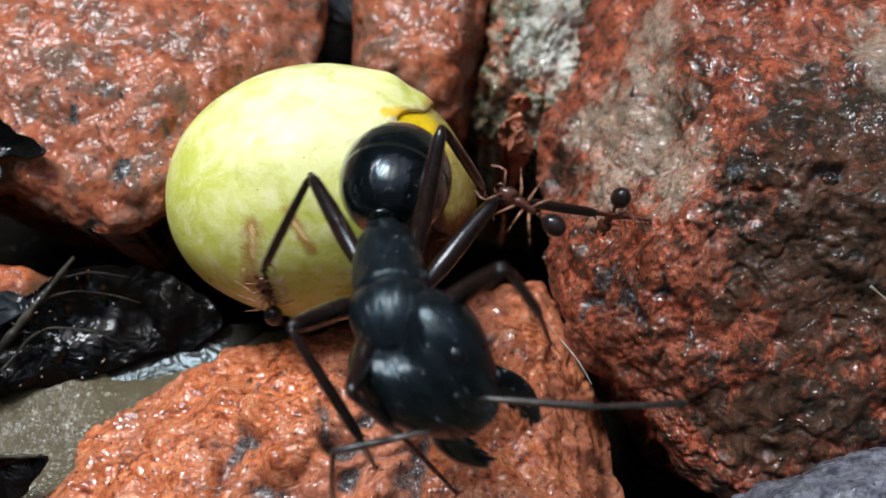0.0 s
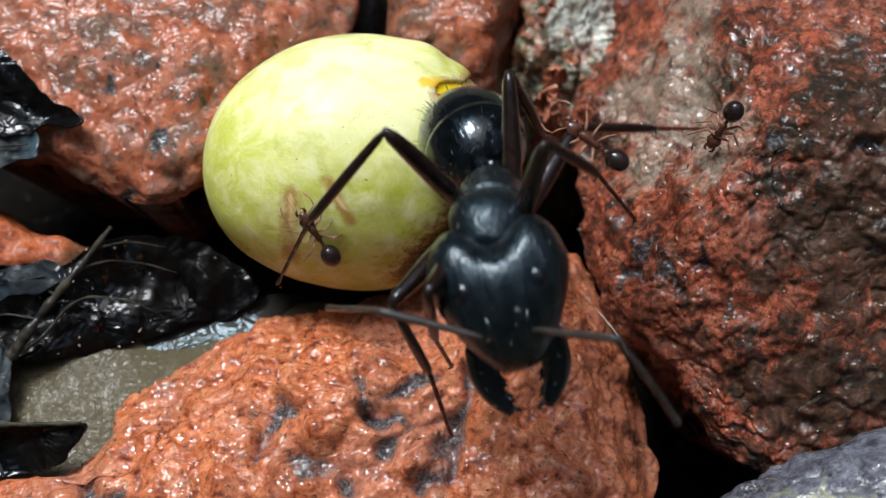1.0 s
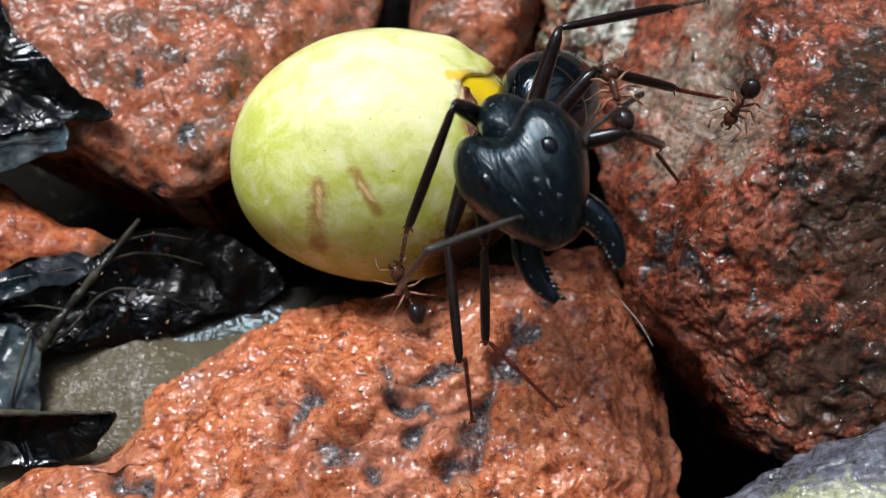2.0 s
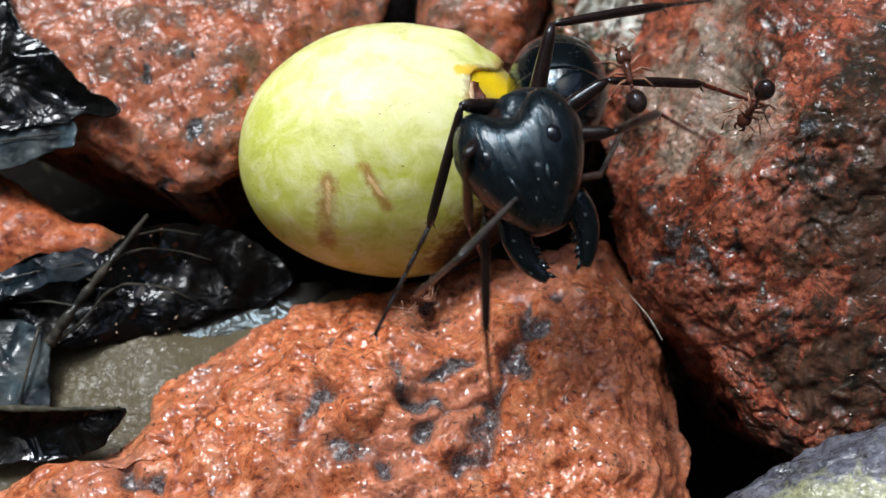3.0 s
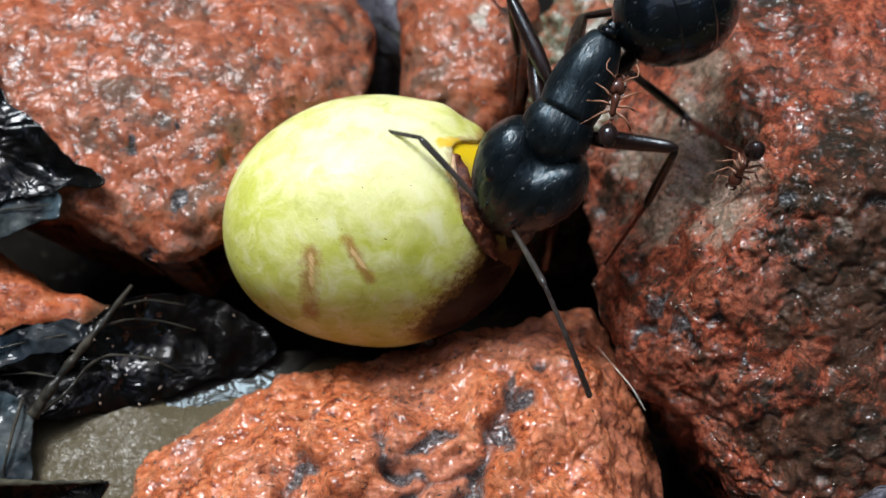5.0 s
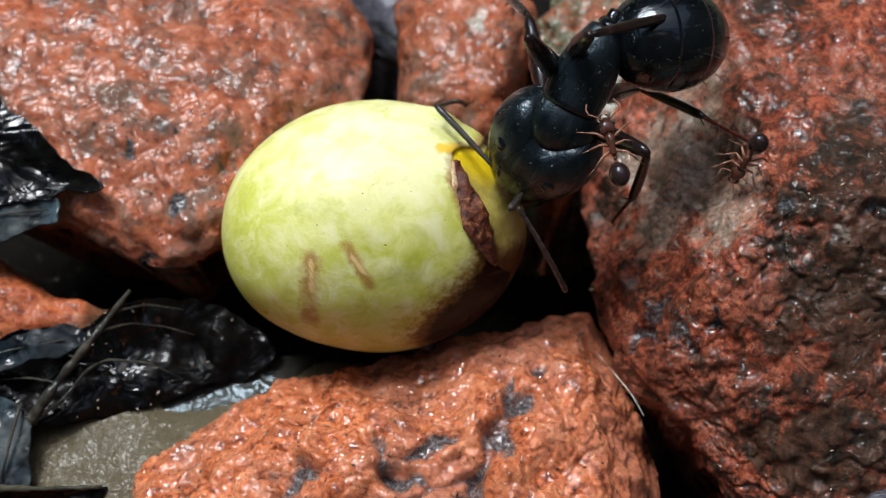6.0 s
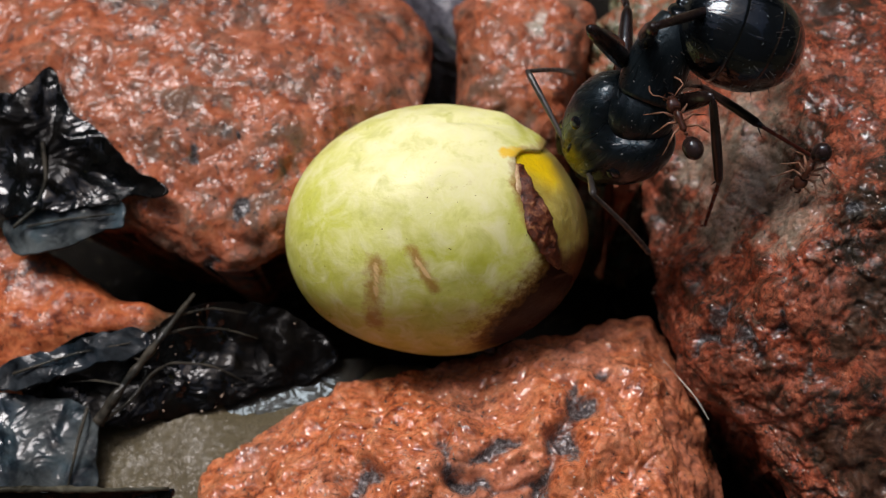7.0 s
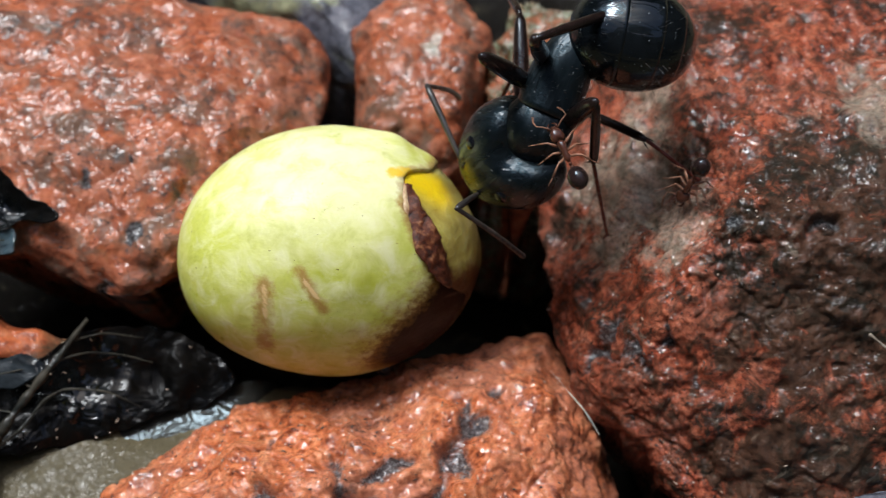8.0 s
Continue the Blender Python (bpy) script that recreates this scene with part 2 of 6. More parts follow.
    for line, wide, deep in grooves:
        near = np.full(len(flat), 1e9)
        for (ax, ay), (bx, by) in zip(line, line[1:]):
            k = np.clip(((bent[:, 0] - ax) * (bx - ax) + (bent[:, 1] - ay) * (by - ay)) / ((bx - ax) ** 2 + (by - ay) ** 2), 0, 1)
            near = np.minimum(near, np.hypot(bent[:, 0] - ax - k * (bx - ax), bent[:, 1] - ay - k * (by - ay)))
        g = np.exp(-(near / (wide * (0.7 + 1.2 * broken))) ** 2) * (0.55 + 0.45 * broken)
        d -= deep * g
        cut = np.maximum(cut, g)
    for px, py, r, deep in pits:
        g = np.exp(-(((bent[:, 0] - px) ** 2 + (bent[:, 1] - py) ** 2) / r ** 2) ** 1.3)
        d -= deep * g
        cut = np.maximum(cut, g)
    for px, py, r, high in knobs:
        d += high * np.exp(-(((bent[:, 0] - px) ** 2 + (bent[:, 1] - py) ** 2) / r ** 2) ** 1.5)
    bare = np.zeros(len(flat))
    for px, py, rx, ry in pale:
        bare = np.maximum(bare, np.exp(-(((flat[:, 0] - px) / rx) ** 2 + ((flat[:, 1] - py) / ry) ** 2) ** 1.5))
    darkened = np.zeros(len(flat))
    for px, py, rx, ry in soil_shade:
        darkened = np.maximum(darkened, np.exp(-(((flat[:, 0] + 1.6 * warp[:, 1] - px) / rx) ** 2 + ((flat[:, 1] + 1.6 * warp[:, 0] - py) / ry) ** 2) ** 1.5))
    flat = flat + nrm.reshape(-1, 3) * d[:, None]
    ob = mesh_object(name, flat, grid_faces(size, size, False), mat)
    for key, values in (("groove", cut), ("pale", bare), ("soil_shade", darkened)):
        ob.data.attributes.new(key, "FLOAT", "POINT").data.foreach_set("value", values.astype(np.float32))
    return tagged(ob, label, name, "wet pebbles" if name == "pebble" else "wet stones")


# ---- ground ----
def ground_height(x, y):
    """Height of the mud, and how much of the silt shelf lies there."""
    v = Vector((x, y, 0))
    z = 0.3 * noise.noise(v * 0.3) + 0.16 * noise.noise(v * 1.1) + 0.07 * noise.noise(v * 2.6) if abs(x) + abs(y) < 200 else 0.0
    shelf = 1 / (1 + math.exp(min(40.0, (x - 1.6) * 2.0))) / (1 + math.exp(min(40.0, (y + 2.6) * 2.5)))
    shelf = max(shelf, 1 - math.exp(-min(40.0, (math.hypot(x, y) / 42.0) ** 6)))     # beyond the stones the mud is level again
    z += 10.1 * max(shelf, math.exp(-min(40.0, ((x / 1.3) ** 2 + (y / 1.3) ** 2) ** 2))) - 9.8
    along, across = 0.96 * (x + 6.1) + 0.28 * (y + 5.1), 0.96 * (y + 5.1) - 0.28 * (x + 6.1)
    dip = 0.75 * math.exp(-min(40.0, (along / 2.3) ** 4 + (across / 0.5) ** 2)) if abs(x) + abs(y) < 200 else 0.0     # where the water stands
    return z + 0.5 * math.exp(-((x + 9) ** 2 + (y + 7.5) ** 2) / 22.0) - dip, shelf


def ground():
    radii = [0.0] + [30.0 * (k / 60) for k in range(1, 61)] + [30.0 * 1.25 ** k for k in range(1, 50)]
    cols = 180
    verts, silt = [], []
    for r in radii:
        for j in range(cols):
            a = 2 * math.pi * j / cols
            x, y = r * math.cos(a), r * math.sin(a)
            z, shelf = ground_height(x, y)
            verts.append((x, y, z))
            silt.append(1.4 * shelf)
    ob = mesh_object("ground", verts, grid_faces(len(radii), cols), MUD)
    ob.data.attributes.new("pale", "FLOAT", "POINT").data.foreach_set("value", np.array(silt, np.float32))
    return tagged(ob, "brown mud with a film of water, coloured shade-black in gaps between stones", "ground", kind="structure")


# ---- stones ----
def stones():
    rnd = random.Random(11)
    lumps = [(rnd.uniform(-6, 8), rnd.uniform(-14, -6), rnd.uniform(0.3, 0.75), rnd.uniform(0.05, 0.2)) for _ in range(18)]
    bumps = [(rnd.uniform(9, 20), rnd.uniform(-10, 4), rnd.uniform(0.25, 0.7), rnd.uniform(0.05, 0.2)) for _ in range(26)]
    red = rock("stone", [(-15, -12.4), (-10.9, -11.0), (-7.6, -7.3), (-3.6, -4.7), (0.3, -3.9), (4.5, -2.4), (7.9, -1.6), (9.8, -3.9), (11.2, -7.0),
                   (11.4, -8.7), (11.4, -10.2), (11.4, -12.0), (11.2, -14.6), (11.0, -18), (3, -22), (-8, -21), (-16, -17)], -0.5,
         [(0, -9, 4.9, 0.05, 0.05), (2, -6.5, 4.1, 0.1, -0.6), (-5, -9.6, 4.0, 0.16, 0.0), (0, -13, 4.2, 0, 0.13), (9.6, -8, 3.8, -0.6, 0.0), (9.85, -11.0, 3.3, -2.8, 0.1)],
         RED_STONE, "wet orange-red weathered stone with grey gullies", 1, 3.2, 0.52, 440, (1.0, -11.5), 0.85, crumb=0.36,
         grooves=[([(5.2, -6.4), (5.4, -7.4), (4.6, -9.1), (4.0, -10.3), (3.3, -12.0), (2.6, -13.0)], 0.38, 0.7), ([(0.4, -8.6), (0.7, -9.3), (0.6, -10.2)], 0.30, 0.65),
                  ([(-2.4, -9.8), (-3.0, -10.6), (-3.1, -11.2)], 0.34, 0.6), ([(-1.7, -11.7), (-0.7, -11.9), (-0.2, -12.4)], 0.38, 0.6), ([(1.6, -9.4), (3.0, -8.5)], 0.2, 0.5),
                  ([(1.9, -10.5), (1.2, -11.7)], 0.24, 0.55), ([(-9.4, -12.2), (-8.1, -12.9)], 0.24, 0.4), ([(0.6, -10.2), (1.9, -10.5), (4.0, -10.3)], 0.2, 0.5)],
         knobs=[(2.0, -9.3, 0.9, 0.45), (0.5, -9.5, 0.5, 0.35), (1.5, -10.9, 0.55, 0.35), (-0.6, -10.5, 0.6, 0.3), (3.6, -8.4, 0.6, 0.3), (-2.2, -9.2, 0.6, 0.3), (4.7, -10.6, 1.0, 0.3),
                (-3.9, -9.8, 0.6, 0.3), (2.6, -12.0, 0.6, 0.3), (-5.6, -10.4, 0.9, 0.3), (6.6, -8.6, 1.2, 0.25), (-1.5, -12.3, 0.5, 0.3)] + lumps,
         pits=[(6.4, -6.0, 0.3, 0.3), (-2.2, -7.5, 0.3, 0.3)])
    crimson = rock("stone", [(8.7, -0.2), (8.7, -3.0), (9.1, -5.4), (11.1, -8.0), (13.4, -10.7), (17, -12.8), (25, -10), (28, 0), (25, 12), (16, 13), (10.5, 9.5), (8.9, 5.0), (8.25, 2.4)], 2.0,
         [(12.2, -5.6, 7.9, 0.2, 0.82), (11.3, 2.0, 6.6, 1.35, -0.12), (14, 0, 10.2, 0.1, -0.12)],
         CRIMSON_STONE, "large dark red stone with a pale wet patch", 2, 5.0, 0.42, 460, (15.5, -2.0), 1.1, under=2.2, crumb=0.45,
         pits=[(12.2, -5.8, 0.22, 0.3), (17.4, -3.2, 0.38, 0.7), (14.3, -2.7, 0.3, 0.25), (10.2, -4.6, 0.35, 0.25)],
         grooves=[([(9.3, -5.0), (10.6, -5.4), (11.4, -6.6)], 0.2, 0.3)],
         pale=[(11.5, 1.6, 1.8, 3.2), (12.6, 4.6, 1.0, 2.0), (12.4, -1.6, 1.1, 2.2), (10.6, 2.6, 1.2, 1.5), (10.8, -0.8, 0.9, 1.4), (20.2, 2.0, 1.6, 2.2)],
         # soil on the lower right, enlarged to paint in the shade of that face
         knobs=bumps + [(13.3, -0.1, 1.8, -0.5)], soil_shade=[(14.7, -2.7, 0.9, 0.7), (18.2, -2.4, 2.2, 1.6), (17.2, -4.2, 2.2, 1.5), (19.4, -0.8, 2.0, 1.6), (19.0, -6.0, 2.8, 2.8), (16.6, -6.8, 1.5, 1.1), (16.8, -10.0, 3.0, 1.8), (20.5, -3.6, 2.0, 2.5), (18.6, -4.2, 4.6, 5.2), (15.6, -5.6, 1.8, 1.3), (14.6, -9.4, 1.6, 1.0)])
    pink = rock("stone", [(-5.6, -0.2), (-7.2, -1.25), (-8.8, -1.1), (-10.6, -0.4), (-12.4, 0.5), (-18, 2.5), (-23, 8), (-19, 14), (-10, 14.2), (-4, 12.6), (-0.9, 11.8), (-0.1, 10.2), (-0.2, 8), (-0.5, 5.6), (-3.2, 3.9)], 2.9,
         [(-9.0, 1.5, 5.9, 0.03, 0.22), (-9.0, -0.6, 4.95, 0.0, 0.55), (-2, 6, 5.4, -0.25, 0.05), (-9, 8, 6.6, 0, -0.05)],
         PINK_STONE, "pinkish red stone with dark spots and wet sheen", 3, 3.8, 0.36, 300, None, 0.6, under=2.6, crumb=0.1,
         pits=[(-9.7, 2.6, 0.28, 0.12), (-9.0, -1.2, 0.3, 0.15), (-7.6, 0.3, 0.25, 0.1), (-7.5, 3.6, 0.2, 0.1)])
    rock("stone", [(0.9, 13), (0.8, 9.5), (0.9, 6.3), (3.0, 4.6), (5.6, 5.0), (6.3, 7.6), (7.0, 10), (7.4, 12), (5, 15)], -0.3,
         [(3.6, 8, 5.2, 0.05, 0.1), (3.6, 6, 4.6, 0.1, 0.8)],
         PINK_STONE, "orange-red stone wedged behind the berry", 4, 3.8, 0.4, 180, None, 0.7, pale=[(4.4, 10.0, 0.5, 0.8)], crumb=0.3)
    rock("stone", [(-20, 2.2), (-15.2, 0.4), (-12.6, -1.3), (-9.8, -2.1), (-9.2, -3.0), (-10.6, -3.8), (-12.8, -4.1), (-17, -5.4), (-22, -3)], -0.4,
         [(-15, -2.0, 3.4, 0.0, 0.1), (-12.5, -2.5, 2.9, -0.32, 0)],
         ORANGE_STONE, "smooth orange stone beside the dead leaves", 5, 3.0, 0.3, 160, None, 0.5, pale=[(-9.8, -2.7, 2.0, 1.6)])
    rock("stone", [(10.6, -14.4), (12.2, -13.0), (16, -11.4), (21, -10.4), (24, -15), (17, -20), (11, -18)], -0.5,
         [(15, -13.5, 7.6, 0.1, 0.05), (12.0, -14, 6.8, 0.7, 0.0)],
         GREY_STONE, "blue-grey smooth wet stone", 6, 3.0, 0.25, 150, None, 0.5,
         grooves=[([(12.2, -13.5), (13.1, -13.15), (14.0, -13.1), (14.7, -13.3), (15.4, -13.5)], 0.10, 0.35)], pale=[(13.6, -14.6, 2.6, 0.9), (16.0, -15.0, 2.5, 1.1)], crumb=0.5)
    rock("stone", [(6.4, 9.5), (5.8, 5.6), (6.3, 4.6), (7.9, 3.7), (9.5, 3.8), (11, 7), (12, 13), (8, 14)], -0.5,
         [(9, 7, 4.4, 0.1, 0.15), (7.3, 3.8, 3.3, 0.1, 0.7)],
         MOSS_STONE, "mossy grey-green stone in the gap", 7, 3.0, 0.75, 200, None, 1.4, pale=[(9.6, 7.4, 2.4, 2.4)], crumb=1.0)
    for x, y, z, size, mat, what in ((7.0, 6.2, 4.4, 0.9, MOSS_STONE, "mottled green stone fragment among the stones"), (8.0, 5.0, 4.2, 0.7, PINK_STONE, "small reddish stone fragment among the stones"),
                                     (7.7, 7.7, 4.9, 0.8, PINK_STONE, "small orange stone fragment among the stones"), (7.4, 4.2, 3.4, 0.6, MOSS_STONE, "dark mossy stone fragment in the gap"),
                                     (7.7, 3.5, 4.6, 0.95, PINK_STONE, "reddish stone fragment leaning on the dark red stone")):
        ring = [(x + size * rnd.uniform(0.55, 1.35) * math.cos(a), y + size * rnd.uniform(0.55, 1.35) * math.sin(a)) for a in np.linspace(0, 2 * math.pi, 8)[:-1]]
        rock("pebble", ring, z - 1.8, [(x, y, z, rnd.uniform(-0.7, 0.5), rnd.uniform(-0.1, 0.7)), (x, y, z + 0.1, rnd.uniform(-0.3, 0.9), rnd.uniform(-0.6, 0.1))], mat, what, int(x * 10 + y), 3.4, 0.5, 60, None, 1.0, under=5.2, crumb=0.8)
    rock("stone", [(-8, 17.5), (-5.5, 14.2), (-1, 12.2), (1.5, 10.5), (3.0, 13.5), (2, 19), (-4, 20)], -0.5, [(-2, 15, 4.2, -0.1, 0.1)],
         GREY_STONE, "pale grey stone behind the red ones", 8, 3.0, 0.3, 90, pale=[(-3.5, 14.5, 3.5, 1.8)])
    return red, crimson, pink


# ---- unseen slabs, far off, added to bound the open sky and darken reflections ----
def sky_blocker(name, x, y, wide, deep, high):
    bm = bmesh.new()
    bmesh.ops.create_cube(bm, size=1.0, matrix=Matrix.Translation((x, y, high / 2 - 0.2)) @ Matrix.Diagonal((wide, deep, high, 1)))
    bmesh.ops.bevel(bm, geom=bm.edges[:], offset=0.02, segments=2, affect="EDGES")
    me = bpy.data.meshes.new(name)
    bm.to_mesh(me)
    bm.free()
    me.materials.append(BLOCKER_DARK)
    return tagged(new(name, me), "unseen dark slab added to block part of the sky", "wall", kind="structure")


def blocker_material():
    m, nt, b = material("dark_blocker")
    tc = nt.nodes.new("ShaderNodeTexCoord")
    n = noise_tex(nt, tc.outputs["Object"], 3.0, 6, 0.65)
    nt.links.new(ramp(nt, n, [(0.3, (0.03, 0.03, 0.028)), (0.7, (0.09, 0.085, 0.075))]), b.inputs["Base Color"])
    b.inputs["Roughness"].default_value = 0.9
    return m


BLOCKER_DARK = blocker_material()


# ---- berry ----
TEAR = ((-180, 5.6), (-60, 4.8), (0, 3.7), (40, 3.6), (56, 3.5), (64, 3.25), (72, 2.75), (82, 2.2), (100, 2.4), (114, 2.95), (125, 3.6), (136, 4.3), (150, 5.1), (180, 5.6))


def berry_radius(x):
    c = max(-1.0, min(1.0, x / 5.75))
    return 4.88 * math.sqrt(max(0.0, 1 - c * c)) ** 0.97 * (1 - 0.05 * max(c, 0) ** 2) * (1 + 0.02 * max(-c, 0))


def skin_material():
    m, nt, b = material("berry_skin")
    v = coords(nt, 1.0)
    shifted = nt.nodes.new("ShaderNodeVectorMath")
    nt.links.new(v, shifted.inputs[0])
    shifted.inputs[1].default_value = (3.0, 50.0, 8.0)
    n1 = noise_tex(nt, shifted.outputs[0], 0.35, 4, 0.6)
    streak = nt.nodes.new("ShaderNodeVectorMath")
    streak.operation = "MULTIPLY"
    nt.links.new(v, streak.inputs[0])
    streak.inputs[1].default_value = (0.35, 2.2, 2.2)
    fibres = noise_tex(nt, streak.outputs[0], 1.0, 5, 0.6)
    base = ramp(nt, n1, [(0.34, (0.43, 0.46, 0.06)), (0.48, (0.52, 0.55, 0.11)), (0.64, (0.60, 0.62, 0.20))])
    # cream top: light from above put into the skin colour
    lit_top = math_node(nt, "ADD", attribute(nt, "lit_top"), math_node(nt, "SUBTRACT", noise_tex(nt, v, 0.6, 5, 0.6), 0.5))
    base = mix(nt, ramp(nt, lit_top, [(0.25, (0, 0, 0)), (0.8, (0.85, 0.85, 0.85))]), base, (0.74, 0.74, 0.42))
    mottle = noise_tex(nt, v, 1.1, 5, 0.62, 0.6)
    base = mix(nt, ramp(nt, mottle, [(0.47, (0, 0, 0)), (0.66, (0.42, 0.42, 0.42))]), base, (0.78, 0.78, 0.56))
    base = mix(nt, ramp(nt, mottle, [(0.32, (0.4, 0.4, 0.4)), (0.46, (0, 0, 0))]), base, (0.37, 0.40, 0.05))
    base = mix(nt, ramp(nt, fibres, [(0.46, (0, 0, 0)), (0.70, (0.12, 0.12, 0.12))]), base, (0.82, 0.82, 0.5))
    spots = noise_tex(nt, v, 2.4, 5, 0.7)
    base = mix(nt, ramp(nt, spots, [(0.70, (0, 0, 0)), (0.76, (0.55, 0.55, 0.55))]), base, (0.30, 0.22, 0.05))
    dots = noise_tex(nt, v, 6.0, 2, 0.5)
    base = mix(nt, ramp(nt, dots, [(0.755, (0, 0, 0)), (0.775, (0.8, 0.8, 0.8))]), base, (0.06, 0.045, 0.01))
    ragged = math_node(nt, "MULTIPLY", math_node(nt, "SUBTRACT", noise_tex(nt, v, 3.0, 6, 0.7), 0.5), 1.5)
    bruise = ramp(nt, math_node(nt, "ADD", attribute(nt, "bruise"), ragged), [(0.35, (0, 0, 0)), (0.95, (0.8, 0.8, 0.8))])
    base = mix(nt, bruise, base, (0.34, 0.17, 0.05))
    ochre = ramp(nt, math_node(nt, "ADD", attribute(nt, "ochre"), math_node(nt, "MULTIPLY", ragged, 0.8)), [(0.4, (0, 0, 0)), (0.75, (0.9, 0.9, 0.9))])
    base = mix(nt, ochre, base, (0.74, 0.46, 0.03))
    core = ramp(nt, math_node(nt, "ADD", attribute(nt, "core"), math_node(nt, "MULTIPLY", ragged, 0.8)), [(0.45, (0, 0, 0)), (0.8, (0.8, 0.8, 0.8))])
    base = mix(nt, core, base, (0.72, 0.52, 0.26))
    rot = ramp(nt, math_node(nt, "ADD", attribute(nt, "rot"), math_node(nt, "MULTIPLY", ragged, 0.5)), [(0.08, (0, 0, 0)), (1.0, (0.97, 0.97, 0.97))])
    base = mix(nt, ramp(nt, rot, [(0.0, (0, 0, 0)), (0.35, (0.85, 0.85, 0.85))]), base, (0.26, 0.10, 0.012))
    # rot core, taken past brown to hold the underside's shade as well
    base = mix(nt, ramp(nt, rot, [(0.16, (0, 0, 0)), (0.56, (1, 1, 1))]), base, (0.010, 0.003, 0.001))
    nt.links.new(base, b.inputs["Base Color"])
    nt.links.new(ramp(nt, noise_tex(nt, v, 1.2, 4, 0.6), [(0.3, (0.26,) * 3), (0.7, (0.46,) * 3)]), b.inputs["Roughness"])
    b.inputs["Specular IOR Level"].default_value = 0.12
    nt.links.new(ramp(nt, rot, [(0.0, (0.2,) * 3), (0.6, (0.05,) * 3)]), b.inputs["Coat Weight"])
    b.inputs["Coat IOR"].default_value = 1.33
    b.inputs["Coat Roughness"].default_value = 0.27
    nt.links.new(ramp(nt, rot, [(0.0, (0.4,) * 3), (0.5, (0.0,) * 3)]), b.inputs["Subsurface Weight"])
    b.inputs["Subsurface Radius"].default_value = (0.8, 0.8, 0.35)
    b.inputs["Subsurface Scale"].default_value = 0.0018
    bump(nt, b, [(noise_tex(nt, v, 0.5, 2, 0.4), 0.16), (mottle, 0.03), (fibres, 0.006), (dots, 0.015)])
    return m


def flesh_material():
    m, nt, b = material("berry_flesh")
    v = coords(nt, 1.0)
    n1 = noise_tex(nt, v, 0.9, 5, 0.65)
    base = ramp(nt, n1, [(0.35, (0.26, 0.19, 0.035)), (0.55, (0.40, 0.33, 0.08)), (0.7, (0.52, 0.46, 0.17))])
    base = mix(nt, attribute(nt, "ripe"), base, (0.80, 0.56, 0.008))
    ragged = math_node(nt, "MULTIPLY", math_node(nt, "SUBTRACT", noise_tex(nt, v, 2.2, 6, 0.7), 0.5), 1.2)
    brown = ramp(nt, math_node(nt, "ADD", attribute(nt, "rot"), ragged), [(0.35, (0, 0, 0)), (0.7, (0.95, 0.95, 0.95))])
    base = mix(nt, brown, base, mix(nt, n1, (0.02, 0.005, 0.002), (0.20, 0.06, 0.02)))
    nt.links.new(base, b.inputs["Base Color"])
    b.inputs["Roughness"].default_value = 0.28
    b.inputs["Subsurface Weight"].default_value = 0.2
    b.inputs["Subsurface Radius"].default_value = (1.0, 0.6, 0.15)
    b.inputs["Subsurface Scale"].default_value = 0.001
    bump(nt, b, [(n1, 0.15)])
    return m


def near_segment(p, a, b):
    a, b = np.array(a, float), np.array(b, float)
    k = np.clip(((p - a) @ (b - a)) / ((b - a) @ (b - a)), 0, 1)
    return np.linalg.norm(p - a - k[:, None] * (b - a), axis=1)


def mark(p, a, b, wide):
    """How near each point lies to a line drawn on the berry's skin from a to b."""
    flat = p / np.linalg.norm(p, axis=1)[:, None] * 4.8
    a, b = (np.array(c) / np.linalg.norm(c) * 4.8 for c in (a, b))
    return np.exp(-(near_segment(flat, a, b) / wide) ** 2)


def set_mask(ob, name, values):
    ob.data.attributes.new(name, "FLOAT", "POINT").data.foreach_set("value", np.asarray(values, np.float32))


